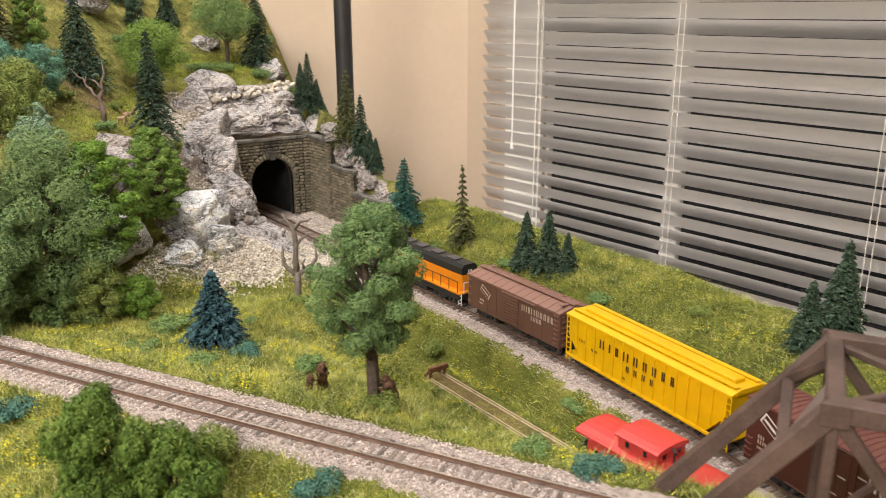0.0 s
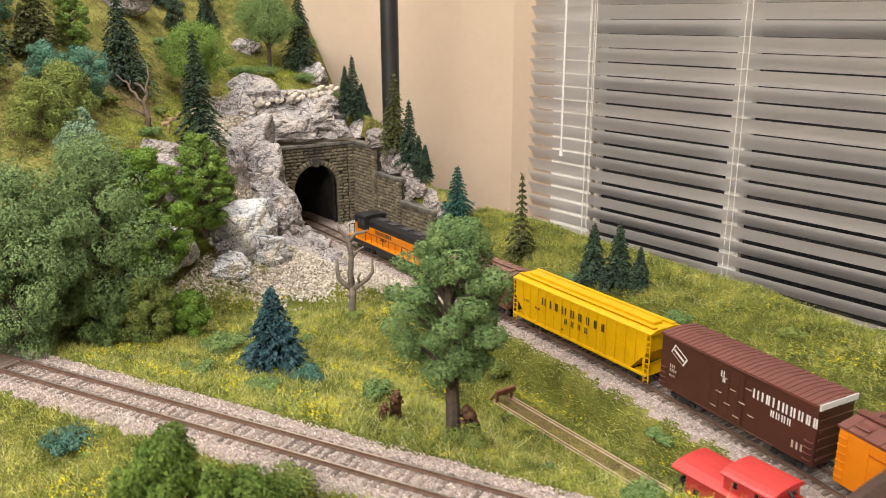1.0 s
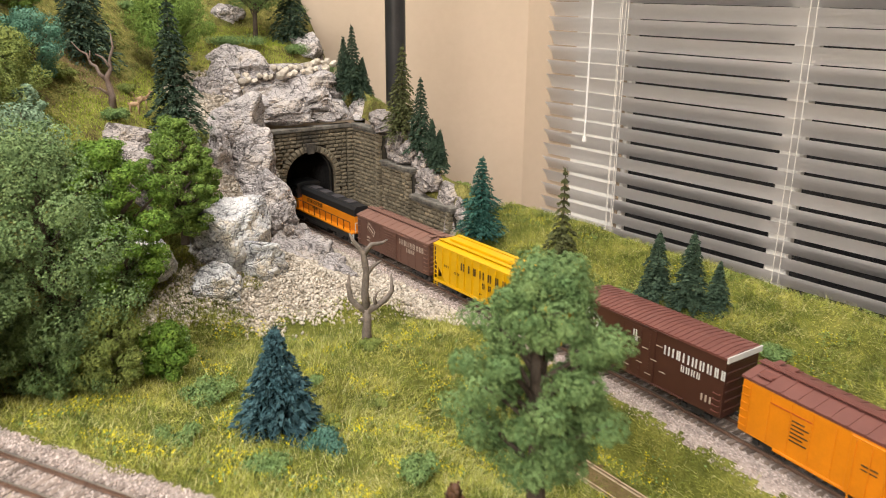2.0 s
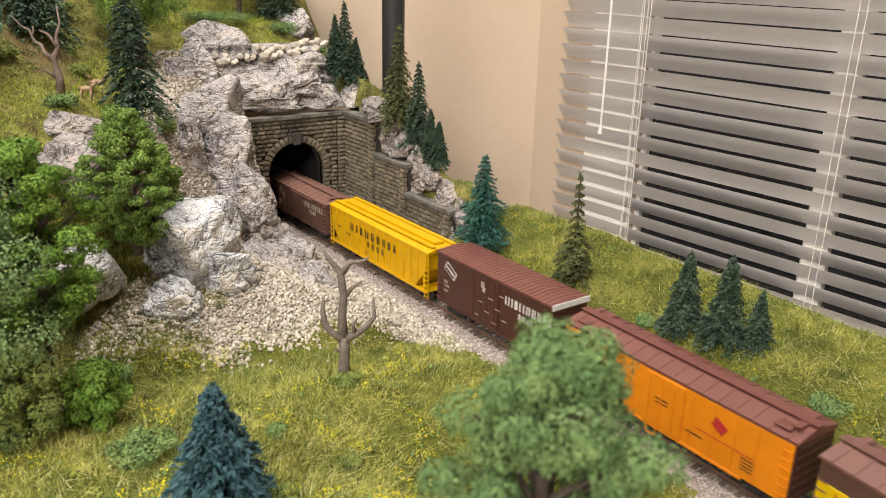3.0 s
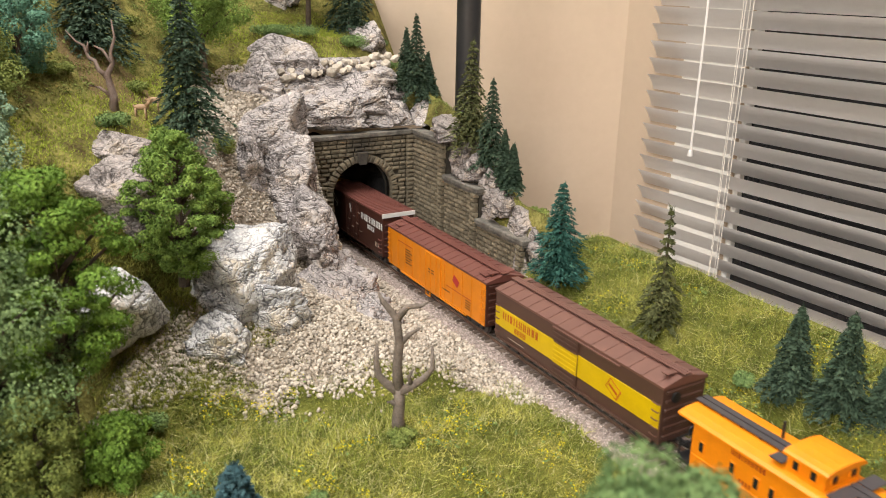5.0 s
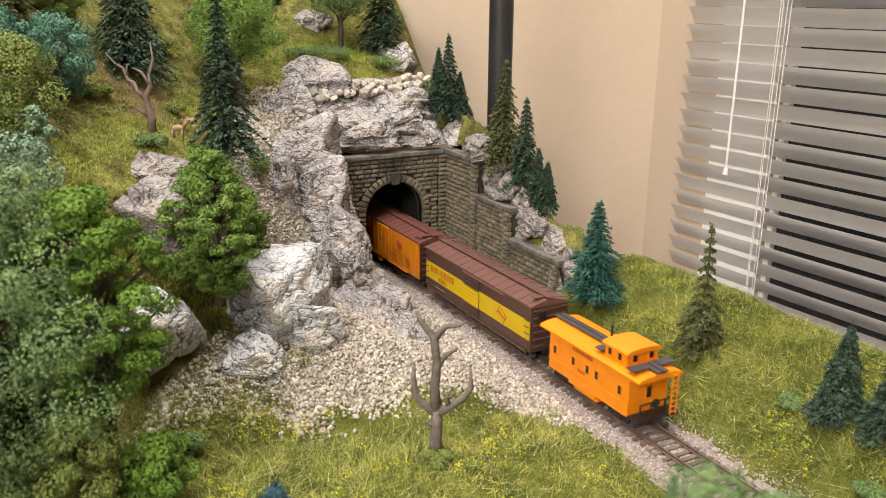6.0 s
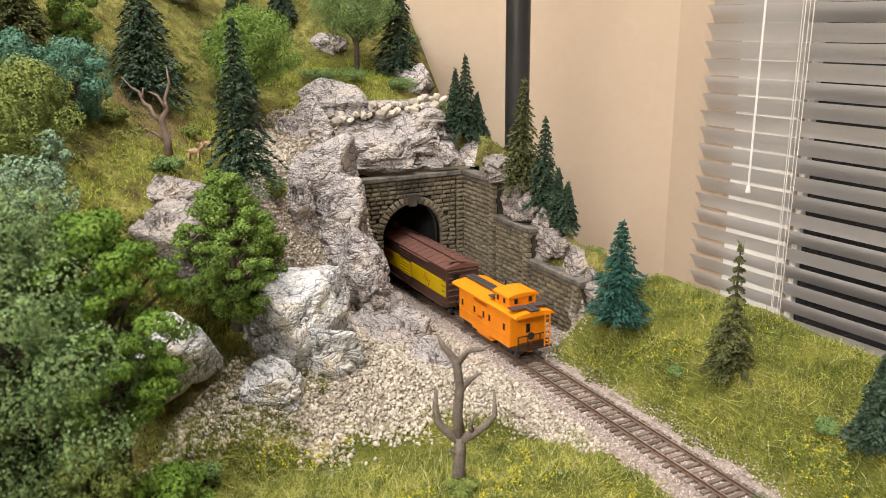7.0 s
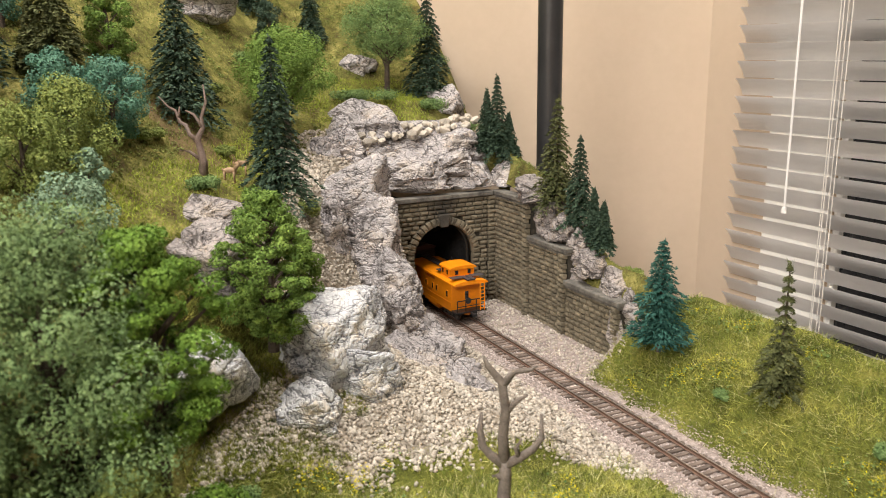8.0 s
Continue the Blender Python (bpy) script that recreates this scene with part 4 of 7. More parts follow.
def boxcar_mineral():
    L, ze, zr, W = 0.139, 0.0545, 0.0565, 0.0355
    ob = closed_car("boxcar", "tall oxide-red boxcar with a white end band and white lettering", L, ze, zr, M["mineral"], M["minerallit"], ribs=30, walk_on=False)
    x = -W / 2
    side_strip(ob, "door", x - 0.0005, 0.020, -0.012, 0.0125, 0.0525, 0.0010, M["mineral"], "plug door")
    for k in range(4):
        side_strip(ob, "door_bar", x - 0.0012, 0.018 - k * 0.0085, 0.0174 - k * 0.0085, 0.014, 0.051, 0.0006, M["mineral"])
    side_strip(ob, "door_track", x - 0.0007, 0.034, -0.030, 0.0530, 0.0540, 0.0012, M["mineral"])
    side_strip(ob, "door_rail", x - 0.0007, 0.034, -0.040, 0.0115, 0.0125, 0.0012, M["mineral"])
    for k in range(9):
        z, y = 0.018 + (k * 7 % 5) * 0.0062, 0.016 - k * 0.0042
        side_strip(ob, "stencil", x - 0.0013, y, y - 0.0055, z, z + 0.0007, 0.0003, M["letter"])
    emblem(ob, x - 0.0004, 0.050, 0.0425, 0.0155, 0.0078, M["white"], M["mineral"], 30)
    word(ob, x - 0.0003, 0.059, 0.030, (0.5, 0.5, 0.5), 0.0025, M["letter"])
    word(ob, x - 0.0003, 0.059, 0.0265, (0.5, 0.5, 0.5, 0.5), 0.0025, M["letter"])
    word(ob, x - 0.0003, 0.059, 0.0225, (0.4, 0.4, 0.4, 0.4, 0.4), 0.0018, M["letter"])
    word(ob, x - 0.0012, 0.0085, 0.0430, (0.7,), 0.0048, M["white"])
    word(ob, x - 0.0012, 0.0065, 0.0395, (0.6,), 0.0040, M["white"])
    word(ob, x - 0.0003, -0.0195, 0.0385, NAME, 0.0068, M["white"])
    word(ob, x - 0.0003, -0.035, 0.0315, SHORT, 0.0048, M["white"])
    word(ob, x - 0.0003, -0.053, 0.018, (0.4, 0.4, 0.4), 0.005, M["letter"])
    bm = bmesh.new()
    box(bm, 0, -L / 2 - 0.0012, 0.0535, W + 0.001, 0.0008, 0.0042)
    part("end_band", bm, M["white"], ob, "white band across the end")
    grab_irons(ob, x - 0.0014, L / 2 - 0.004, 0.013, 0.030, 4, 0.005, M["minerallit"])
    grab_irons(ob, x - 0.0014, -L / 2 + 0.004, 0.013, 0.030, 4, 0.005, M["minerallit"])
    return ob


def reefer():
    L, ze, zr, W = 0.176, 0.0485, 0.0525, 0.0352
    ob = closed_car("refrigerator_car", "orange-sided refrigerator car with an oxide-red roof and ends", L, ze, zr, M["mineral"], M["minerallit"], ribs=16)
    x = -W / 2
    for s in (-1, 1):
        side_strip(ob, "side_panel", s * (W / 2 + 0.0002), L / 2 - 0.0008, -L / 2 + 0.0008, 0.0110, 0.0468, 0.0008, M["orange"], "orange side sheathing")
    side_strip(ob, "door", x - 0.0012, 0.012, -0.017, 0.0115, 0.0462, 0.0014, M["orange"], "orange plug door")
    for y in (0.009, -0.0005, -0.010):
        side_strip(ob, "door_bar", x - 0.0022, y, y - 0.0007, 0.013, 0.045, 0.0008, M["orange"])
    for i in range(12):
        y = L / 2 - 0.007 - i * 0.0148
        if abs(y + 0.002) > 0.018:
            side_strip(ob, "side_post", x - 0.0009, y, y - 0.0005, 0.0115, 0.0462, 0.0006, M["orange"])
    side_strip(ob, "side_sill", x - 0.0008, 0.060, -0.060, 0.0095, 0.0113, 0.0010, M["orange"])
    bm = bmesh.new()
    for y in (0.009, 0.0015):
        bar(bm, (x - 0.0012, y, 0.0050), (x - 0.0012, y, 0.0115), 0.0008)
    bar(bm, (x - 0.0012, 0.0015, 0.0052), (x - 0.0012, 0.009, 0.0052), 0.0009)
    part("step", bm, M["orange"], ob)
    emblem(ob, x - 0.0009, -0.042, 0.0345, 0.0095, 0.0065, M["emblem"], M["emblem"], 28)
    for k in range(6):
        side_strip(ob, "stencil", x - 0.0008, 0.050, 0.038 + (k % 2) * 0.003, 0.0220 + k * 0.0026, 0.0230 + k * 0.0026, 0.0003, M["darkletter"])
    side_strip(ob, "stencil", x - 0.0008, 0.066, 0.036, 0.0395, 0.0403, 0.0003, M["redletter"])
    side_strip(ob, "stencil", x - 0.0008, -0.026, -0.066, 0.0255, 0.0262, 0.0003, M["redletter"])
    side_strip(ob, "stencil", x - 0.0008, -0.020, -0.032, 0.0205, 0.0215, 0.0003, M["darkletter"])
    side_strip(ob, "stencil", x - 0.0020, 0.004, -0.006, 0.031, 0.032, 0.0003, M["darkletter"])
    side_strip(ob, "stencil", x - 0.0020, 0.004, -0.006, 0.0285, 0.0293, 0.0003, M["darkletter"])
    for k in range(4):
        side_strip(ob, "stencil", x - 0.0008, -0.058, -0.066, 0.0165 + k * 0.0022, 0.0173 + k * 0.0022, 0.0003, M["darkletter"])
    for y in (L / 2 - 0.004, -L / 2 + 0.004):
        grab_irons(ob, x - 0.0016, y, 0.013, 0.045, 6, 0.005, M["orange"])
    for e in (-1, 1):
        for s in (-1, 1):
            bm = bmesh.new()
            box(bm, s * 0.0105, e * (L / 2 - 0.012), 0.0515, 0.008, 0.010, 0.0010, 0.0003)
            part("ice_hatch", bm, M["minerallit"], ob)
    return ob


def striped_car():
    L, ze, zr, W = 0.178, 0.0490, 0.0530, 0.0352
    ob = closed_car("boxcar", "long dark-brown boxcar with a broad yellow band along its side", L, ze, zr, M["darkbrown"], M["dblit"], ribs=15)
    x = -W / 2
    for s in (-1, 1):
        side_strip(ob, "yellow_band", s * (W / 2 + 0.0002), L / 2 - 0.0008, -L / 2 + 0.0008, 0.0205, 0.0365, 0.0006, M["stripe"], "broad yellow painted band")
    side_strip(ob, "door", x - 0.0009, 0.014, -0.012, 0.0120, 0.0465, 0.0008, M["darkbrown"], "ribbed sliding door")
    side_strip(ob, "door_band", x - 0.0014, 0.014, -0.012, 0.0207, 0.0363, 0.0004, M["stripe"])
    for i in range(10):
        z = 0.0135 + i * 0.0033
        side_strip(ob, "door_rib", x - 0.0018, 0.0135, -0.0115, z, z + 0.0009, 0.0007, M["stripe"] if 0.0205 < z < 0.0355 else M["darkbrown"])
    side_strip(ob, "door_track", x - 0.0011, 0.016, -0.052, 0.0462, 0.0474, 0.0016, M["dblit"])
    side_strip(ob, "side_sill", x - 0.0008, 0.085, -0.085, 0.0100, 0.0118, 0.0012, M["darkbrown"])
    word(ob, x - 0.0006, 0.078, 0.0282, NAME, 0.0060, M["redletter"])
    word(ob, x - 0.0006, 0.062, 0.0222, SHORT, 0.0042, M["redletter"])
    emblem(ob, x - 0.0006, -0.048, 0.0285, 0.0125, 0.0085, M["redletter"], M["stripe"], 28)
    for y in (0.080, 0.064, 0.048, 0.032, -0.022, -0.036, -0.060, -0.075):
        side_strip(ob, "side_post", x - 0.0007, y, y - 0.0004, 0.0120, 0.0480, 0.0004, M["darkbrown"] if y > 100 else M["stripe"]) if False else None
    side_strip(ob, "stencil", x - 0.0004, 0.070, 0.050, 0.0150, 0.0156, 0.0003, M["letter"])
    for y in (L / 2 - 0.004, -L / 2 + 0.004):
        grab_irons(ob, x - 0.0014, y, 0.013, 0.040, 5, 0.005, M["dblit"])
    bm = bmesh.new()
    rot = Euler((math.pi / 2, 0, 0)).to_matrix().to_4x4()
    bmesh.ops.create_cone(bm, cap_ends=True, segments=16, radius1=0.0034, radius2=0.0034, depth=0.0012, matrix=Matrix.Translation((-0.008, -L / 2 - 0.0016, 0.041)) @ rot)
    part("brake_wheel", bm, M["black"], ob)
    return ob


def hopper():
    L, ze, zr, W = 0.178, 0.0475, 0.0500, 0.0358
    ob = empty("covered_hopper", 0, 0, 0, label="bright yellow ribbed covered hopper car with black lettering", category="freight car", group="cars of the moving train")
    w = W / 2
    bm = bmesh.new()
    # sides with slope sheets at both ends: outline in y and z, extruded across
    out = [(-L / 2 + 0.0205, 0.0115), (L / 2 - 0.0205, 0.0115), (L / 2 - 0.004, 0.0300), (L / 2 - 0.004, ze), (-L / 2 + 0.004, ze), (-L / 2 + 0.004, 0.0300)]
    a = [bm.verts.new((-w, y, z)) for y, z in out]
    b = [bm.verts.new((w, y, z)) for y, z in out]
    bm.faces.new(a)
    bm.faces.new(b[::-1])
    for i in range(6):
        bm.faces.new((a[i], b[i], b[(i + 1) % 6], a[(i + 1) % 6]))
    bmesh.ops.recalc_face_normals(bm, faces=bm.faces[:])
    part("body", bm, M["yellow"], ob)
    bm = bmesh.new()
    prism(bm, [(-w - 0.0006, ze - 0.0012), (w + 0.0006, ze - 0.0012), (w + 0.0006, ze + 0.0002), (0.010, zr), (-0.010, zr), (-w - 0.0006, ze + 0.0002)], -L / 2, L / 2)
    part("roof", bm, M["yellow"], ob)
    for x, wd in ((-0.0105, 0.0042), (0.0105, 0.0042)):
        bm = bmesh.new()
        box(bm, x, 0, zr + 0.0011, wd, L - 0.004, 0.0008)
        for i in range(12):
            box(bm, x, -L / 2 + (i + 0.5) * L / 12, zr + 0.0002, wd * 0.6, 0.0010, 0.0016)
        part("running_board", bm, M["yellow"], ob)
    bm = bmesh.new()
    box(bm, 0, 0, zr + 0.0012, 0.0100, L - 0.018, 0.0028, 0.0005)
    part("trough_hatch", bm, M["yellow"], ob)
    for s in (-1, 1):
        for i in range(14):
            y = -L / 2 + 0.0155 + i * (L - 0.031) / 13
            z0 = 0.0125 if 0 < i < 13 else 0.019
            side_strip(ob, "side_rib", s * (w + 0.0006), y - 0.0005, y + 0.0005, z0, ze - 0.0012, 0.0014, M["yellow"])
        side_strip(ob, "side_sill", s * (w + 0.0003), -L / 2 + 0.002, L / 2 - 0.002, 0.0102, 0.0126, 0.0018, M["yellow"])
        for e in (-1, 1):
            ladder(ob, s * (w - 0.0006), e * (L / 2 - 0.0030), 0.0050, ze, 0.0050, 9, M["yellow"])
            side_strip(ob, "corner_post", s * (w - 0.0004), e * (L / 2 - 0.0066) - 0.0006, e * (L / 2 - 0.0066) + 0.0006, 0.0115, ze, 0.0012, M["yellow"])
    # outlet bays
    for y in (-0.046, 0.0, 0.046):
        bm = bmesh.new()
        bmesh.ops.create_cone(bm, cap_ends=True, segments=4, radius1=0.0085, radius2=0.021, depth=0.0075, matrix=Matrix.Translation((0, y, 0.0080)) @ pose(0, 0, 0, 0, 0, 45))
        part("outlet_bay", bm, M["grey"], ob)
    bm = bmesh.new()
    box(bm, 0, 0, 0.0095, 0.006, L * 0.97, 0.0036)
    part("underframe", bm, M["black"], ob)
    for e in (-1, 1):
        bm = bmesh.new()
        box(bm, 0, e * (L / 2 - 0.009), 0.0118, W, 0.016, 0.0010)
        part("end_platform", bm, M["yellow"], ob)
        truck(ob, e * (L / 2 - 0.0205))
        coupler(ob, e * L / 2)
    x = -w - 0.0004
    word(ob, x - 0.0009, 0.0440, 0.0325, NAME, 0.0074, M["darkletter"], gap=0.74)
    word(ob, x - 0.0009, 0.0120, 0.0240, SHORT, 0.0054, M["darkletter"], gap=1.0)
    word(ob, x, 0.071, 0.0285, (0.4, 0, 0.4, 0.4, 0, 0.4), 0.0022, M["darkletter"])
    word(ob, x, 0.055, 0.0255, (0.4, 0.4, 0, 0.4, 0.4, 0.4), 0.0022, M["darkletter"])
    word(ob, x, 0.018, 0.0165, (0.4, 0.4, 0.4, 0.4), 0.0018, M["darkletter"])
    return ob


def roof_outline(w, z0, z1, n=7):
    return [(-w, z0 - 0.0012), (w, z0 - 0.0012)] + [(w * math.cos(math.pi * i / n), z0 + (z1 - z0) * math.sin(math.pi * i / n)) for i in range(n + 1)]


def pane(parent, x, y, z, w, h, material, side=True, frame=None):
    bm = bmesh.new()
    box(bm, x, y, z, 0.0012 if side else w, w if side else 0.0012, h, 0.0002)
    ob = part("window", bm, frame or material, parent)
    bm = bmesh.new()
    d = -0.0003 if x < 0 else 0.0003
    if side:
        box(bm, x + d, y, z, 0.0010, w * 0.72, h * 0.78)
    else:
        box(bm, x, y - 0.0004, z, w * 0.72, 0.0010, h * 0.78)
    part("glass", bm, M["glass"], ob)
    return ob


def caboose(name, label, body, roof_mat, L, W, ze, zr, cup, group, cup_w, trims):
    """Bay of body, arched roof, cupola with windows, end platforms with rails. cup: (y from, y to, z eaves, z top)."""
    ob = empty(name, 0, 0, 0, label=label, category="caboose", group=group)
    w, bl = W / 2, L - 0.022
    bm = bmesh.new()
    box(bm, 0, 0, (0.0105 + ze) / 2, W, bl, ze - 0.0105, 0.0004)
    part("body", bm, body, ob)
    bm = bmesh.new()
    prism(bm, roof_outline(w + 0.0016, ze, zr), -L / 2, L / 2)
    part("roof", bm, roof_mat, ob)
    c0, c1, cz, ct = cup
    bm = bmesh.new()
    box(bm, 0, (c0 + c1) / 2, (ze + cz) / 2, cup_w, abs(c1 - c0), cz - ze, 0.0003)
    cu = part("cupola", bm, body, ob)
    bm = bmesh.new()
    prism(bm, roof_outline(cup_w / 2 + 0.0014, cz, ct), min(c0, c1) - 0.0018, max(c0, c1) + 0.0018)
    part("cupola_roof", bm, roof_mat, cu)
    for s in (-1, 1):
        for t in (0.27, 0.73):
            pane(cu, s * (cup_w / 2 + 0.0001), c0 + (c1 - c0) * t, zr + (cz - zr) * 0.52, 0.0042, (cz - zr) * 0.62, M["black"], True, body)
        for t in (-0.26, 0.26):
            pane(cu, cup_w * t, (min(c0, c1) - 0.0001) if s < 0 else (max(c0, c1) + 0.0001), zr + (cz - zr) * 0.52, 0.0046, (cz - zr) * 0.6, M["black"], False, body)
        for y, z, pw, ph in trims:
            pane(ob, s * (w + 0.0001), y, z, pw, ph, M["black"], True, body)
    for e in (-1, 1):
        bm = bmesh.new()
        box(bm, 0, e * (bl / 2 + 0.0055), 0.0112, W, 0.011, 0.0014)
        part("platform", bm, M["black"], ob)
        pane(ob, 0.0, e * (bl / 2 + 0.0001), 0.026, 0.0052, 0.010, M["black"], False, body)
        bm = bmesh.new()
        for x in (-w + 0.002, -0.006, 0.006, w - 0.002):
            bar(bm, (x, e * (L / 2 - 0.001), 0.0115), (x, e * (L / 2 - 0.001), 0.0235), 0.0008)
        bar(bm, (-w + 0.002, e * (L / 2 - 0.001), 0.0235), (w - 0.002, e * (L / 2 - 0.001), 0.0235), 0.0008)
        bar(bm, (-w + 0.002, e * (L / 2 - 0.001), 0.0175), (w - 0.002, e * (L / 2 - 0.001), 0.0175), 0.0007)
        part("end_railing", bm, M["black"] if name != "caboose_moving" else body, ob)
        ladder(ob, w - 0.005, e * (L / 2 + 0.0002), 0.0115, ze + 0.001, 0.0048, 8, body, "x")
        bm = bmesh.new()
        rot = Euler((math.pi / 2, 0, 0)).to_matrix().to_4x4()
        bmesh.ops.create_cone(bm, cap_ends=True, segments=16, radius1=0.0032, radius2=0.0032, depth=0.0009, matrix=Matrix.Translation((-0.004, e * (L / 2 + 0.0007), 0.0235)) @ rot)
        part("brake_wheel", bm, M["black"], ob)
        truck(ob, e * (L / 2 - 0.024), 0.0165)
        coupler(ob, e * L / 2)
    bm = bmesh.new()
    box(bm, 0, 0, 0.0085, 0.008, L * 0.9, 0.004)
    box(bm, 0, 0.002, 0.0078, W * 0.9, 0.026, 0.006, 0.0006)
    part("underframe", bm, M["black"] if body is not M["cab"] else body, ob)
    return ob


def caboose_orange():
    wins = [(0.036, 0.0275, 0.0040, 0.0072), (0.014, 0.0275, 0.0040, 0.0072), (-0.002, 0.0275, 0.0040, 0.0072), (-0.012, 0.0275, 0.0040, 0.0072), (-0.036, 0.0275, 0.0040, 0.0072)]
    ob = caboose("caboose", "bright orange caboose with a cupola and dark roof walks", M["cab"], M["cab"], 0.110, 0.0345, 0.0405, 0.0435, (-0.036, -0.014, 0.0525, 0.0550), "cars of the moving train", 0.0270, wins)
    for y0, y1 in ((0.056, -0.010), (-0.040, -0.056)):
        for s in (-1, 1):
            bm = bmesh.new()
            box(bm, s * 0.0026, (y0 + y1) / 2, 0.0450, 0.0042, abs(y1 - y0), 0.0007)
            part("roof_walk", bm, M["grey"], ob, "dark grey roof walk")
        for k in range(5):
            bm = bmesh.new()
            box(bm, 0, y0 + (y1 - y0) * (k + 0.5) / 5, 0.0442, 0.0085, 0.0012, 0.0009)
            part("walk_support", bm, M["grey"], ob)
    for s in (-1, 1):
        for y, w in ((-0.009, 0.0075), (-0.0445, 0.0130)):
            bm = bmesh.new()
            box(bm, s * 0.0115, y, 0.0456, w, 0.0080, 0.0006)
            part("roof_walk", bm, M["grey"], ob, "dark grey roof walk")
    bm = bmesh.new()
    box(bm, 0, 0.004, 0.0115, 0.0350, 0.030, 0.0060, 0.0004)
    part("tool_box", bm, M["cab"], ob)
    side_strip(ob, "side_moulding", -0.0174, 0.043, -0.043, 0.0195, 0.0201, 0.0006, M["cab"])
    word(ob, -0.01755, 0.016, 0.0350, NAME, 0.0030, M["redletter"])
    word(ob, -0.01755, 0.009, 0.0215, SHORT, 0.0024, M["redletter"])
    bm = bmesh.new()
    bar(bm, (0.009, 0.006, 0.042), (0.009, 0.006, 0.0530), 0.0018, 0.0018, sides=8)
    part("stove_pipe", bm, M["black"], ob)
    return ob


def caboose_red():
    wins = [(0.034, 0.0275, 0.0058, 0.0088), (-0.030, 0.0275, 0.0058, 0.0088), (0.012, 0.0235, 0.0034, 0.0055)]
    ob = caboose("caboose", "faded red caboose with a cupola standing on the siding", M["red"], M["red"], 0.108, 0.0345, 0.0385, 0.0422, (0.017, -0.016, 0.0505, 0.0535), "", 0.0305, wins)
    bm = bmesh.new()
    bar(bm, (-0.004, -0.0215, 0.041), (-0.004, -0.0215, 0.0510), 0.0014, 0.0014, sides=8)
    bar(bm, (-0.0060, -0.0240, 0.0512), (-0.002, -0.0190, 0.0512), 0.0026, 0.0026, sides=8)
    part("stove_pipe", bm, M["black"], ob)
    return ob


def locomotive():
    L = 0.190
    ob = empty("diesel_locomotive", 0, 0, 0, label="orange and black road-switcher diesel locomotive with handrails", category="locomotive", group="cars of the moving train")
    bm = bmesh.new()
    box(bm, 0, 0, 0.0125, 0.0330, L - 0.012, 0.0060, 0.0005)
    box(bm, 0, 0, 0.0075, 0.0260, 0.050, 0.0080, 0.0010)
    part("underframe", bm, M["black"], ob)
    bm = bmesh.new()
    box(bm, 0, 0, 0.0165, 0.0340, L - 0.010, 0.0022, 0.0004)
    part("walkway", bm, M["orange"], ob)
    # long hood towards -y, cab and short hood towards +y
    for y0, y1 in ((-0.086, 0.046), (0.066, 0.084)):
        bm = bmesh.new()
        box(bm, 0, (y0 + y1) / 2, 0.0262, 0.0200, y1 - y0, 0.0170, 0.0006)
        h = part("hood", bm, M["orange"], ob, "orange engine hood")
        bm = bmesh.new()
        prism(bm, [(-0.0100, 0.0348), (0.0100, 0.0348), (0.0100, 0.0420), (0.0068, 0.0455), (-0.0068, 0.0455), (-0.0100, 0.0420)], y0, y1)
        part("hood_top", bm, M["black"], h)
    for y in (-0.060, -0.030, 0.0, 0.025):
        bm = bmesh.new()
        box(bm, 0, y, 0.0462, 0.0110, 0.015, 0.0016, 0.0004)
        part("roof_fan", bm, M["grey"], ob)
    bm = bmesh.new()
    box(bm, 0, 0.056, 0.0325, 0.0320, 0.0200, 0.0300, 0.0006)
    cabn = part("driving_cab", bm, M["black"], ob)
    bm = bmesh.new()
    prism(bm, roof_outline(0.0168, 0.0475, 0.0505), 0.0445, 0.0675)
    part("cab_roof", bm, M["black"], cabn)
    bm = bmesh.new()
    box(bm, 0, 0.056, 0.0240, 0.0324, 0.0204, 0.0130)
    part("cab_band", bm, M["orange"], cabn)
    for s in (-1, 1):
        for y in (0.0515, 0.0605):
            pane(cabn, s * 0.0161, y, 0.0400, 0.0060, 0.0070, M["grey"])
        posts = [-0.086 + i * 0.0145 for i in range(10)]
        bm = bmesh.new()
        for y in posts:
            bar(bm, (s * 0.0163, y, 0.0172), (s * 0.0163, y, 0.0292), 0.0006)
        bar(bm, (s * 0.0163, posts[0], 0.0292), (s * 0.0163, posts[-1], 0.0292), 0.0006)
        part("handrail", bm, M["black"], ob)
        for e in (-1, 1):
            ladder(ob, s * 0.0150, e * (L / 2 - 0.006), 0.0040, 0.0165, 0.005, 3, M["white"])
    word(ob, -0.0103, 0.030, 0.0285, NAME, 0.0052, M["darkletter"])
    word(ob, -0.0103, 0.017, 0.0225, SHORT, 0.0038, M["darkletter"])
    bm = bmesh.new()
    for i, wd in enumerate((0.001, 0.001, 0.001)):
        box(bm, -0.002 + i * 0.002, -0.0863, 0.0385, wd, 0.0003, 0.0026)
    part("number_board", bm, M["white"], ob)
    for e in (-1, 1):
        bm = bmesh.new()
        for x in (-0.013, -0.006, 0.006, 0.013):
            bar(bm, (x, e * (L / 2 - 0.002), 0.0175), (x, e * (L / 2 - 0.002), 0.0290), 0.0007)
        bar(bm, (-0.013, e * (L / 2 - 0.002), 0.0290), (0.013, e * (L / 2 - 0.002), 0.0290), 0.0007)
        part("end_railing", bm, M["white"] if e < 0 else M["black"], ob)
        truck(ob, e * 0.056, 0.026)
        coupler(ob, e * L / 2)
    return ob


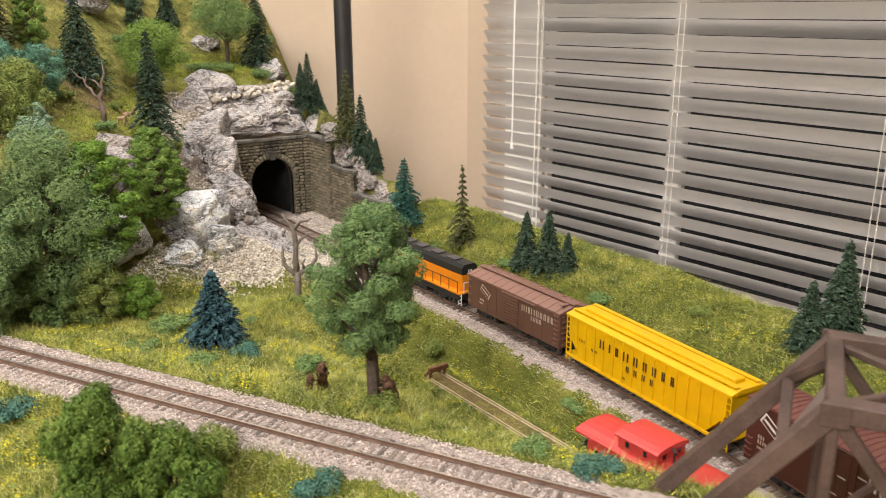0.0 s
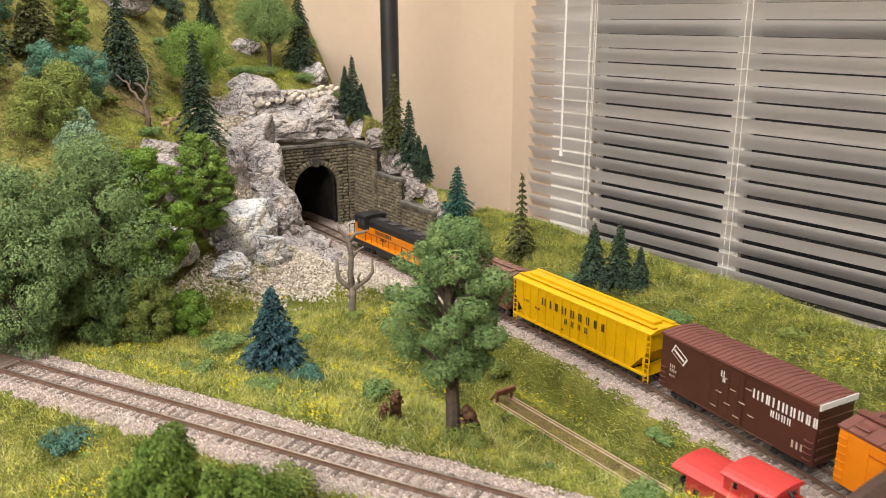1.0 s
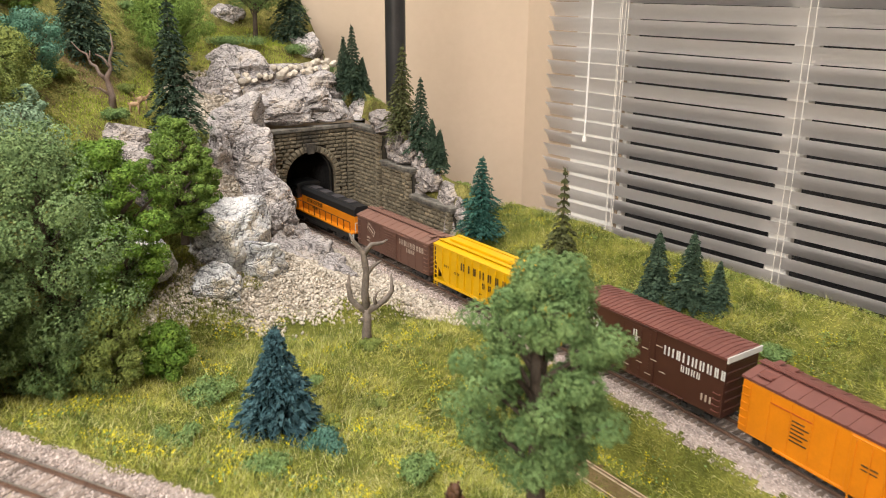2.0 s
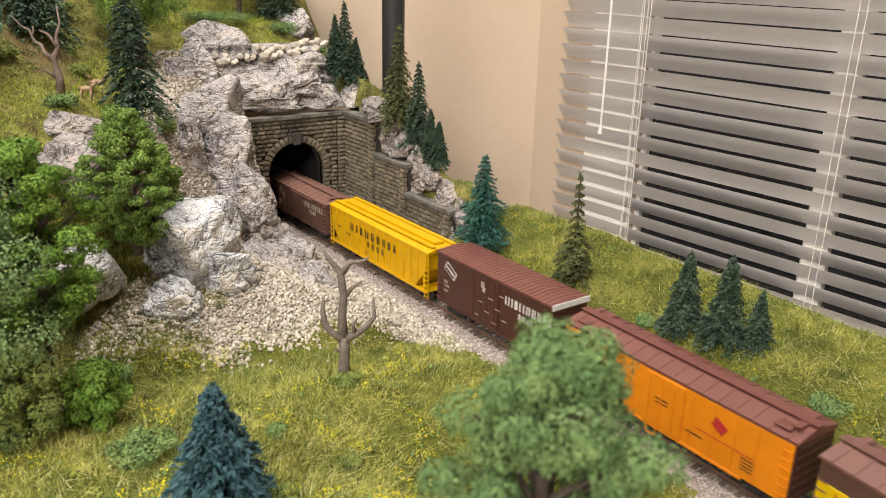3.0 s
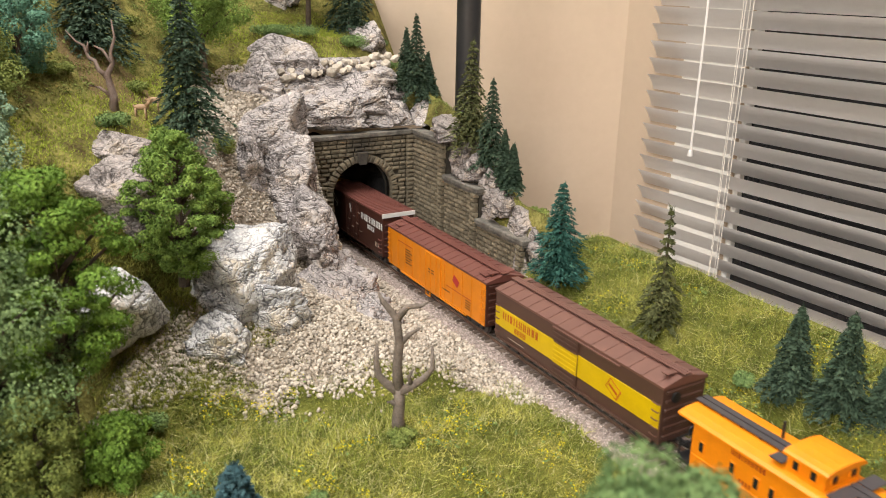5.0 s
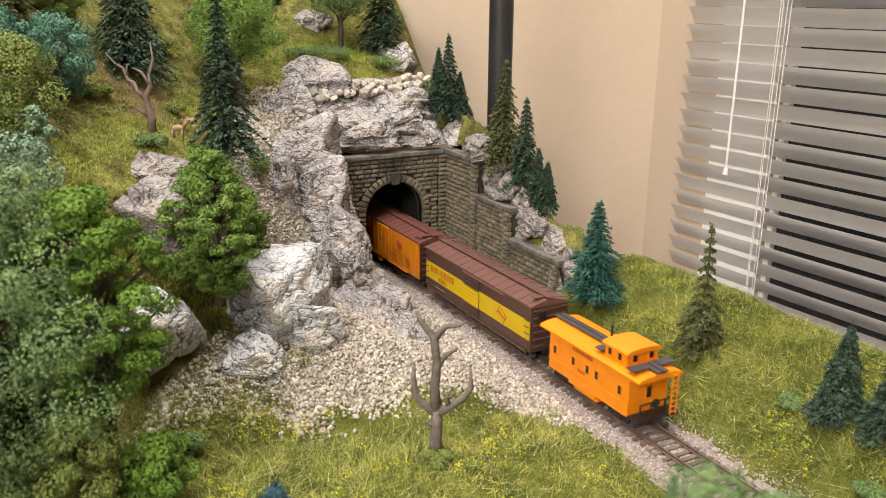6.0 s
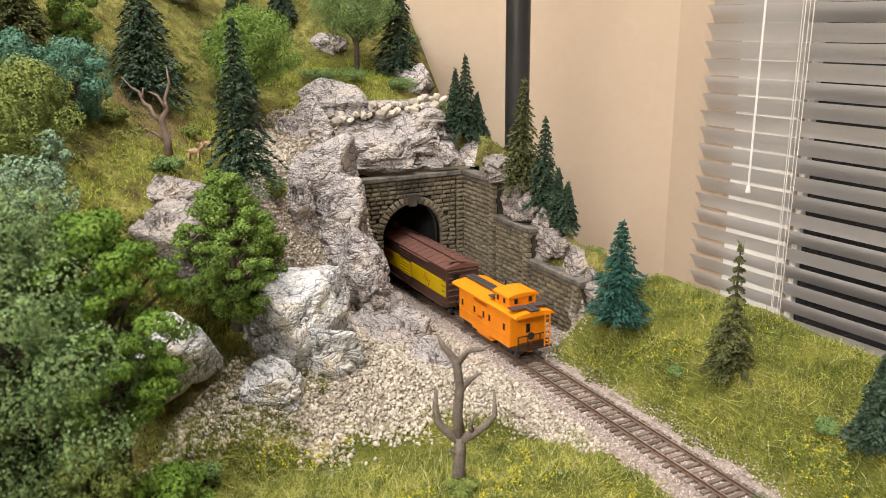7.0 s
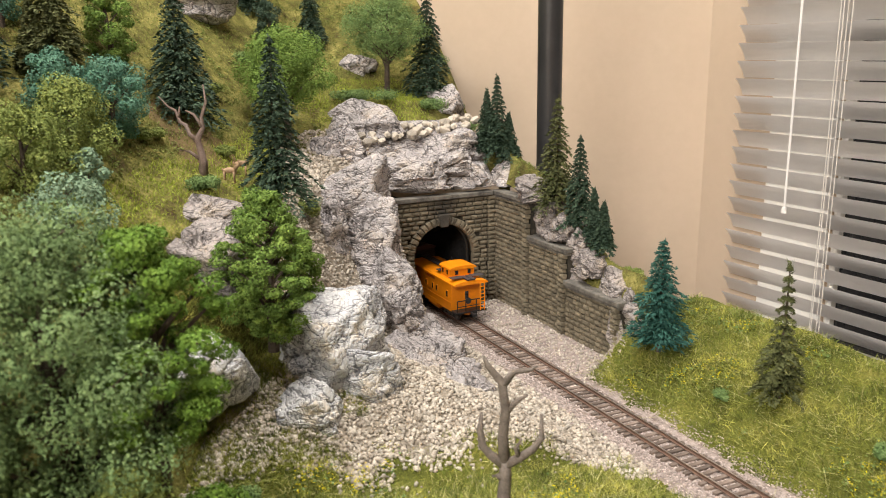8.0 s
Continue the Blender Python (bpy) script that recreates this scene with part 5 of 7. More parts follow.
TRAIN = [(locomotive(), 0.2505), (boxcar_brown(), 0.0760), (hopper(), -0.0905), (boxcar_mineral(), -0.2625), (reefer(), -0.4340), (striped_car(), -0.6250), (caboose_orange(), -0.7830)]
RUN = [(0.0, -0.615), (1.0, -0.437), (2.5, -0.170), (3.0, -0.082), (3.5, 0.006), (4.5, 0.186), (6.0, 0.456), (6.5, 0.545), (7.0, 0.632), (8.0, 0.806)]


def run_at(t):
    return float(np.interp(t, [r[0] for r in RUN], [r[1] for r in RUN]))


def car_pose(s):
    """A car rides on two points of the line, one near each end."""
    a, b = line_path(s - 0.045), line_path(s + 0.045)
    rz = math.degrees(math.atan2(-(b[0] - a[0]), b[1] - a[1]))
    return pose((a[0] + b[0]) / 2, (a[1] + b[1]) / 2, 0.0003, 0, 0, rz)


parked = caboose_red()
parked.matrix_basis = pose(SIDING_X, -0.760, SIDING_Z, 0, 0, 0)


# ---- truss bridge on the branch ----
def truss_bridge():
    v0, z0 = 0.3545, 0.0430
    a = math.degrees(math.atan2(-BRD[0], BRD[1]))
    ob = empty("truss_bridge", BR0[0] + BRD[0] * v0, BR0[1] + BRD[1] * v0, z0, label="rust-brown steel through-truss railway bridge with riveted members", category="bridge")
    ob.matrix_basis = pose(BR0[0] + BRD[0] * v0, BR0[1] + BRD[1] * v0, z0, 0, 0, a)
    H, P, n = 0.1040, 0.0770, 4
    m = M["bridge"]

    def member(name, p, q, w, h):
        bm = bmesh.new()
        bar(bm, p, q, 1.14 * w, 1.14 * h, 0.0006)
        part(name, bm, m, ob)

    for x in (-0.036, 0.036):
        member("bottom_chord", (x, 0, 0), (x, P * n, 0), 0.0075, 0.0085)
        member("top_chord", (x, P - 0.003, H), (x, P * (n - 1) + 0.003, H), 0.0078, 0.0072)
        member("end_post", (x, 0, 0), (x, P, H), 0.0074, 0.0072)
        member("end_post", (x, P * n, 0), (x, P * (n - 1), H), 0.0074, 0.0072)
        for i in range(1, n):
            member("hanger", (x, P * i, 0.004), (x, P * i, H - 0.004), 0.0042, 0.0042)
        for i in range(1, n - 1):
            member("diagonal", (x, P * i, H - 0.002), (x, P * (i + 1), 0.002), 0.0045, 0.0045)
            member("diagonal", (x, P * i, 0.002), (x, P * (i + 1), H - 0.002), 0.0030, 0.0030)
        for y, z in ((P, H), (P * (n - 1), H), (0.004, 0.0), (P * n - 0.004, 0.0)):
            bm = bmesh.new()
            box(bm, x + (0.0043 if x > 0 else -0.0043), y, z - 0.001, 0.0010, 0.011, 0.010, 0.0004)
            part("gusset_plate", bm, m, ob)
    for i in range(1, n):
        member("top_strut", (-0.033, P * i, H), (0.033, P * i, H), 0.0062, 0.0060)
    for i in range(1, n - 1):
        member("sway_brace", (-0.033, P * i, H), (0.033, P * (i + 1), H), 0.0032, 0.0032)
        member("sway_brace", (0.033, P * i, H), (-0.033, P * (i + 1), H), 0.0032, 0.0032)
    for s in (-1, 1):
        for y, z in ((P * 0.80, H * 0.80), (P * (n - 0.80), H * 0.80)):
            member("portal_brace", (s * 0.033, y, z), (s * 0.012, P if y < P else P * (n - 1), H), 0.0040, 0.0040)
    for yy, zz in ((P * 0.78, H * 0.78), (P * (n - 0.78), H * 0.78)):
        member("portal_strut", (-0.033, yy, zz), (0.033, yy, zz), 0.0045, 0.0045)
    for i in range(1, n + 1):
        member("floor_beam", (-0.033, max(0.004, min(P * n - 0.004, P * i)), 0.0040), (0.033, max(0.004, min(P * n - 0.004, P * i)), 0.0040), 0.0055, 0.0090)
    for x in (-0.0085, 0.0085):
        member("stringer", (x, 0, 0.0040), (x, P * n, 0.0040), 0.0040, 0.0040)
    # abutment
    bm = bmesh.new()
    box(bm, 0, -0.006, -0.049, 0.092, 0.022, 0.092, 0.001)
    part("abutment", bm, M["coping"], ob, "dark grey stone abutment")


truss_bridge()


# ---- rocks and rubble ----
def rock_bm(rx, ry, rz, seed, sub=5):
    """A boulder with facets, ledges and crumpled creases."""
    bm = bmesh.new()
    bmesh.ops.create_icosphere(bm, subdivisions=sub, radius=1.0)
    off = Vector((seed * 3.7, seed * 1.3, -seed * 2.1))
    size = (rx + ry + rz) / 3
    rng = random.Random(seed)
    cuts = []
    for _ in range(19):
        n = Vector((rng.gauss(0, 1), rng.gauss(0, 1), rng.gauss(0, 0.7))).normalized()
        cuts.append((n, rng.uniform(0.62, 0.86)))
    for v in bm.verts:
        d = v.co.normalized()
        r = 1.3
        for n, c in cuts:
            k = d.dot(n)
            if k > 0.05:
                r = min(r, c / k)
        r += 0.07 * noise.noise(d * 1.9 + off)
        p = Vector((d.x * rx, d.y * ry, d.z * rz)) * r
        if d.z < 0.25:
            flat = max(0.72, math.hypot(d.x, d.y))
            p.x, p.y = p.x / flat, p.y / flat
        q = p / 0.011 + off
        ridge = 1 - abs(noise.noise(Vector((q.x, q.y, q.z * 1.6)))) * 2
        fine = 1 - abs(noise.noise(q * 2.7)) * 2
        p += d * (0.0010 * ridge + 0.0006 * fine + 0.012 * size * math.sin(d.z * 9 + 3 * noise.noise(d * 2 + off)))
        split = abs(noise.noise(p / 0.026 + off * 2))
        p -= d * 0.0046 * max(0.0, 1 - split * 13)
        v.co = p
    for k, want in enumerate((rx, ry, rz)):
        lo, hi = min(v.co[k] for v in bm.verts), max(v.co[k] for v in bm.verts)
        for v in bm.verts:
            v.co[k] = (v.co[k] - (lo + hi) / 2) * 2 * want / (hi - lo)
    return bm


ROCKS = [
    (-0.046, 0.111, 0.194, 0.0436, 0.0296, 0.0221, 0),
    (0.057, 0.130, 0.205, 0.0214, 0.0200, 0.0230, 0),
    (-0.038, 0.074, 0.157, 0.0271, 0.0183, 0.0134, 0),
    (-0.031, 0.054, 0.150, 0.0258, 0.0186, 0.0165, 0),
    (0.027, 0.071, 0.163, 0.0437, 0.0296, 0.0220, 0),
    (0.030, 0.053, 0.150, 0.0342, 0.0221, 0.0170, 0),
    (0.081, 0.035, 0.139, 0.0180, 0.0148, 0.0150, 0),
    (0.095, 0.005, 0.128, 0.0141, 0.0120, 0.0126, 0),
    (-0.116, 0.059, 0.162, 0.0196, 0.0161, 0.0162, 0),
    (-0.105, 0.007, 0.139, 0.0340, 0.0255, 0.0228, 0),
    (-0.103, -0.029, 0.105, 0.0256, 0.0227, 0.0248, 0),
    (-0.088, 0.062, 0.175, 0.0178, 0.0171, 0.0201, 0),
    (-0.097, -0.063, 0.068, 0.0254, 0.0206, 0.0204, 0),
    (-0.091, -0.088, 0.041, 0.0136, 0.0144, 0.0183, 0),
    (-0.134, -0.029, 0.114, 0.0153, 0.0161, 0.0204, 0),
    (-0.194, -0.182, 0.060, 0.0410, 0.0380, 0.0410, 1),
    (-0.221, -0.230, 0.038, 0.0225, 0.0210, 0.0210, 1),
    (-0.176, -0.213, 0.041, 0.0300, 0.0260, 0.0290, 1),
    (-0.217, -0.172, 0.057, 0.0140, 0.0130, 0.0150, 1),
    (-0.257, -0.128, 0.155, 0.0324, 0.0199, 0.0118, 0),
    (-0.265, -0.156, 0.126, 0.0279, 0.0254, 0.0285, 0),
    (-0.286, -0.230, 0.073, 0.0280, 0.0240, 0.0265, 1),
    (-0.065, -0.106, -0.008, 0.0244, 0.0212, 0.0226, 0),
    (-0.069, -0.160, -0.006, 0.0129, 0.0129, 0.0158, 0),
    (0.083, -0.051, 0.102, 0.0147, 0.0171, 0.0234, 0),
    (0.088, -0.104, 0.062, 0.0176, 0.0170, 0.0201, 0),
    (0.091, -0.137, 0.050, 0.0166, 0.0155, 0.0177, 0),
    (0.073, -0.174, 0.024, 0.0106, 0.0168, 0.0266, 0),
    (0.088, -0.069, 0.093, 0.0242, 0.0172, 0.0139, 0),
    (-0.208, 0.201, 0.315, 0.0475, 0.0326, 0.0249, 0),
    (-0.010, 0.225, 0.248, 0.0235, 0.0175, 0.0154, 0),
    (-0.322, 0.038, 0.261, 0.0136, 0.0125, 0.0142, 0),
    (-0.303, -0.104, 0.152, 0.0080, 0.0065, 0.0065, 0),
    (-0.096, -0.120, 0.010, 0.034, 0.046, 0.020, 0),
    (-0.088, -0.180, -0.002, 0.030, 0.040, 0.020, 0),
    (-0.068, -0.080, 0.004, 0.020, 0.044, 0.026, 0),
    (-0.030, 0.053, 0.1405, 0.048, 0.019, 0.0175, 0),
    (0.034, 0.053, 0.1400, 0.042, 0.019, 0.0170, 0),
    (0.082, -0.020, 0.126, 0.018, 0.030, 0.016, 0),
    (0.085, -0.046, 0.108, 0.016, 0.016, 0.020, 0),
    (0.084, -0.072, 0.096, 0.016, 0.026, 0.017, 0),
    (0.085, -0.098, 0.084, 0.015, 0.016, 0.018, 0),
    (0.084, -0.122, 0.070, 0.015, 0.020, 0.016, 0),
    (0.084, -0.152, 0.062, 0.014, 0.022, 0.014, 0),
    (0.081, -0.184, 0.044, 0.013, 0.014, 0.020, 0),
    (0.078, -0.194, 0.018, 0.013, 0.012, 0.026, 0),
]


def rocks():
    for i, (x, y, z, rx, ry, rz, pale) in enumerate(ROCKS):
        grow = 1.0
        if pale:
            grow = 1.0 if 15 <= i <= 18 else 0.97
        elif 8 <= i <= 14:
            grow, z, rz = 1.2, z - 0.45 * rz, rz * 1.5
        elif i in (22, 23):
            x, y, z, grow = x - 0.006, y - 0.010, z + 0.010, 1.15
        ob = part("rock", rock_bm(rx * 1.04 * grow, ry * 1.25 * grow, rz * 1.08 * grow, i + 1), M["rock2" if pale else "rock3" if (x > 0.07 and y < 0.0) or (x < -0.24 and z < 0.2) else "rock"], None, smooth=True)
        ob.matrix_basis = pose(x, y, z, 0, 0, -31)
        tagged(ob, "pale blue-grey plaster boulder lying in the scree" if pale else "creased grey plaster rock outcrop on the hillside", "rock", "rocks of the hill")


rocks()


def stone_meshes(material, n=6, name="stone"):
    out = []
    for s in range(n):
        rng = random.Random(500 + s)
        bm = bmesh.new()
        bmesh.ops.create_icosphere(bm, subdivisions=1, radius=0.5)
        for v in bm.verts:
            v.co *= rng.uniform(0.78, 1.12)
        sx, sy, sz = rng.uniform(0.8, 1.25), rng.uniform(0.7, 1.0), rng.uniform(0.55, 0.85)
        for v in bm.verts:
            v.co = Vector((v.co.x * sx, v.co.y * sy, v.co.z * sz))
        me = bpy.data.meshes.new(name)
        bm.to_mesh(me)
        bm.free()
        me.materials.append(material)
        out.append(me)
    return out


STONES = stone_meshes(M["stone"])


def stone_row():
    """Dry stones packed on the ledge over the portal slabs."""
    ob = empty("stone_row", 0, 0, 0, label="row of pale stones packed on a ledge above the tunnel", category="stones")
    rng = random.Random(8)
    for i in range(34):
        t = (i % 17) / 16
        x, y = -0.060 + 0.122 * t + rng.uniform(-0.003, 0.003), 0.070 + 0.012 * (i // 17) + rng.uniform(-0.003, 0.003)
        z = 0.1765 + 0.012 * t + 0.004 * (i // 17) + rng.uniform(-0.002, 0.003)
        s = rng.uniform(0.0095, 0.016)
        piece("stone", STONES[i % 6], ob, pose(x, y, z, rng.uniform(-30, 30), rng.uniform(-30, 30), rng.uniform(0, 360)) @ Matrix.Scale(s, 4))


stone_row()


def apron_at(rng):
    """A random place in the rubble field, or None."""
    x, y = rng.uniform(-0.31, -0.024), rng.uniform(-0.355, 0.09)
    d = y - float(foot_y(x))
    edge = float(rubble_edge(np.array(x), np.array(y))) - 0.002 - abs(rng.gauss(0, 0.010))
    if y < edge or d > (0.17 if -0.17 < x < -0.05 else 0.10) or (x < -0.22 and d > 0.01):
        return None
    if x > -0.06 and y > -0.02:
        return None
    return x, y


def scree():
    ob = empty("rubble", 0, 0, 0, label="tan and white broken rubble stones below the rock face", category="rubble", kind="stuff")
    rng = random.Random(77)
    k = 0
    while k < 300:
        p = apron_at(rng)
        if not p or (p[1] > -0.15 and rng.random() < 0.6):
            continue
        s = rng.uniform(0.0032, 0.0068)
        z = float(land_z(*p))
        piece("stone", STONES[k % 6], ob, pose(p[0], p[1], z + s * 0.15, rng.uniform(-40, 40), rng.uniform(-40, 40), rng.uniform(0, 360)) @ Matrix.Scale(s, 4))
        k += 1
    loose(ob, "loose_rubble", M["rubble"], 20000, lambda r: apron_at(r), 0.0014, 0.0038, 78)


def loose(parent, name, material, n, place, s0, s1, seed, lift=0.25):
    """Many small stones in one mesh."""
    rng = random.Random(seed)
    ico = bmesh.new()
    bmesh.ops.create_icosphere(ico, subdivisions=1, radius=0.5)
    ico.verts.ensure_lookup_table()
    if s1 < 0.003:
        ico.free()
        base = np.array([(0.5, 0, 0), (-0.5, 0, 0), (0, 0.5, 0), (0, -0.5, 0), (0, 0, 0.45), (0, 0, -0.45)])
        tri = np.array([(0, 2, 4), (2, 1, 4), (1, 3, 4), (3, 0, 4), (2, 0, 5), (1, 2, 5), (3, 1, 5), (0, 3, 5)])
    else:
        base = np.array([v.co[:] for v in ico.verts])
        tri = np.array([[v.index for v in f.verts] for f in ico.faces])
        ico.free()
    pts = []
    while len(pts) < n:
        p = place(rng)
        if p:
            pts.append(p)
    pts = np.array(pts)
    g = np.random.RandomState(seed)
    size = g.uniform(s0, s1, n)
    z = land_z(pts[:, 0], pts[:, 1]) + size * lift
    sh = base[None] * g.uniform(0.75, 1.2, (n, len(base), 1)) * g.uniform(0.65, 1.2, (n, 1, 3)) * size[:, None, None]
    a = g.uniform(0, 6.28, n)
    t = g.uniform(-0.6, 0.6, n)
    ca, sa, ct, st = np.cos(a)[:, None], np.sin(a)[:, None], np.cos(t)[:, None], np.sin(t)[:, None]
    x, y, zz = sh[..., 0] * ct + sh[..., 2] * st, sh[..., 1], -sh[..., 0] * st + sh[..., 2] * ct
    v = np.stack([x * ca - y * sa + pts[:, 0:1], x * sa + y * ca + pts[:, 1:2], zz + z[:, None]], -1).reshape(-1, 3)
    f = (tri[None] + (np.arange(n) * len(base))[:, None, None]).reshape(-1, 3)
    ob = new(name, mesh_np(name, v, f, material))
    ob.parent = parent
    ob["kind"] = "stuff"
    return ob


scree()


def main_bed(rng):
    y = rng.uniform(-0.80, 0.02)
    o = rng.gauss(-0.002, 0.019)
    if abs(o) > 0.036 or (y > -0.19 and o > 0.05):
        return None
    if abs(abs(o) - 0.0085) < 0.0016:
        return None
    return float(track_x(y)) + o, y


def wing_bed(rng):
    return rng.uniform(0.020, 0.064), rng.uniform(-0.20, 0.022)


def branch_bed(rng):
    v, o = rng.uniform(-0.42, 0.33), rng.gauss(0, 0.015)
    if abs(o) < 0.0152 and rng.random() < 0.6:
        return None
    if abs(o) > 0.029 or abs(abs(o) - 0.0085) < 0.0016:
        return None
    return BR0[0] + BRD[0] * v + BRN[0] * o, BR0[1] + BRD[1] * v + BRN[1] * o


tagged(loose(None, "ballast", M["gravel"], 36000, main_bed, 0.0009, 0.0018, 91, 0.25), "pinkish-grey crushed stone ballast along the main line", "ballast", kind="stuff")
tagged(loose(None, "ballast", M["gravel"], 22000, branch_bed, 0.0009, 0.0017, 92, 0.25), "pinkish-grey crushed stone ballast along the branch line", "ballast", kind="stuff")
tagged(loose(None, "ballast", M["rubble"], 900, wing_bed, 0.0012, 0.0034, 93, 0.2), "loose pale stones along the foot of the wing walls", "stones", kind="stuff")


# ---- plants ----
def tube(bm, pts, radii, sides=7):
    """A bent, tapering limb."""
    prev = None
    pts = [Vector(p) for p in pts]
    for i, p in enumerate(pts):
        d = (pts[min(i + 1, len(pts) - 1)] - pts[max(i - 1, 0)]).normalized()
        a = d.orthogonal().normalized()
        if abs(d.z) > 0.3:
            a = (Vector((1, 0, 0)) - d * d.x).normalized()
        b = d.cross(a)
        ring = [bm.verts.new(p + (a * math.cos(6.2832 * k / sides) + b * math.sin(6.2832 * k / sides)) * radii[i]) for k in range(sides)]
        if prev:
            for k in range(sides):
                bm.faces.new((prev[k], prev[(k + 1) % sides], ring[(k + 1) % sides], ring[k]))
        else:
            bm.faces.new(ring[::-1])
        prev = ring
    bm.faces.new(prev)


def leaf_tris(g, centre, normal, size):
    """Small triangles at the given places; each faces roughly along its normal."""
    n = len(centre)
    r = normal + g.normal(0, 0.5, (n, 3))
    r /= np.linalg.norm(r, axis=1, keepdims=True) + 1e-9
    a = np.cross(r, g.normal(0, 1, (n, 3)))
    a /= np.linalg.norm(a, axis=1, keepdims=True) + 1e-9
    b = np.cross(r, a)
    s = size[:, None]
    v = np.stack([centre + a * s * 0.62, centre - a * s * 0.35 + b * s * 0.5, centre - a * s * 0.35 - b * s * 0.5], 1)
    return v.reshape(-1, 3), np.arange(n * 3).reshape(-1, 3)


def clump_cloud(g, centres, radii, per, size, flat=0.75):
    """Leaves over the outside of round clumps."""
    c = np.repeat(centres, per, 0)
    r = np.repeat(radii, per)
    d = g.normal(0, 1, (len(c), 3))
    d /= np.linalg.norm(d, axis=1, keepdims=True)
    k = g.uniform(0.62, 1.05, len(c)) ** 0.4
    lump = 1 + 0.25 * np.sin(d[:, 0] * 7 + c[:, 0] * 900) * np.sin(d[:, 1] * 6 + c[:, 2] * 800)
    p = c + d * (r * k * lump)[:, None] * np.array([1, 1, flat])
    return leaf_tris(g, p, d + np.array([0, 0, 0.4]), g.uniform(0.7, 1.35, len(c)) * size)


def broadleaf(name, label, x, y, h, width, leaf, seed, clumps=34, per=260, size=0.0021, bare=0.22, z=None, group="", flat=0.75, lobe=0.30, depth=None, bark="bark", category="tree"):
    """Tapered trunk with limbs, and a crown of many small leafy clumps with gaps between."""
    rng, g = random.Random(seed), np.random.RandomState(seed)
    z = float(land_z(x, y)) - 0.001 if z is None else z
    ob = empty(name, x, y, z, label=label, category=category, group=group)
    w = width / 2
    cz, ch = h * (bare + (1 - bare) * 0.5), h * (1 - bare) / 2
    cen, rad = [], []
    for i in range(clumps):
        t = (i + 0.5) / clumps
        zz = 2 * t - 1
        prof = math.sqrt(max(0.05, 1 - (zz + 0.12) ** 2)) if zz < 0.9 else 0.35
        a = i * 2.39996 + rng.uniform(-0.4, 0.4)
        q = rng.uniform(0.35, 0.86) * prof
        r = lobe * w * rng.uniform(0.75, 1.3)
        cen.append((math.cos(a) * q * w, math.sin(a) * q * (depth or width) / 2, cz + zz * ch * 0.86))
        rad.append(r)
    bm = bmesh.new()
    lean = (rng.uniform(-0.03, 0.03) * h, rng.uniform(-0.03, 0.03) * h)
    r0 = max(0.0011, h * 0.028)
    tube(bm, [(0, 0, -0.003), (lean[0] * 0.3, lean[1] * 0.3, h * 0.3), (lean[0], lean[1], h * 0.62), (lean[0] * 1.2, lean[1] * 1.2, h * 0.9)], [r0 * 1.25, r0, r0 * 0.62, r0 * 0.2], 8)
    for k in range(0, clumps, 2):
        c = Vector(cen[k])
        if c.z > h * 0.3:
            s = Vector((lean[0], lean[1], 0)) * (c.z / h) + Vector((0, 0, max(h * 0.18, c.z - math.hypot(c.x, c.y) * 0.9)))
            m = (s + c) / 2 + Vector((0, 0, h * 0.01))
            tube(bm, [s, m, c], [r0 * 0.42, r0 * 0.28, r0 * 0.1], 5)
    part("trunk", bm, M[bark], ob)
    v, f = clump_cloud(g, np.array(cen), np.array(rad), per, size, flat)
    crown = new("crown", mesh_np("crown", v, f, LEAF[leaf]))
    crown.parent = ob
    return ob


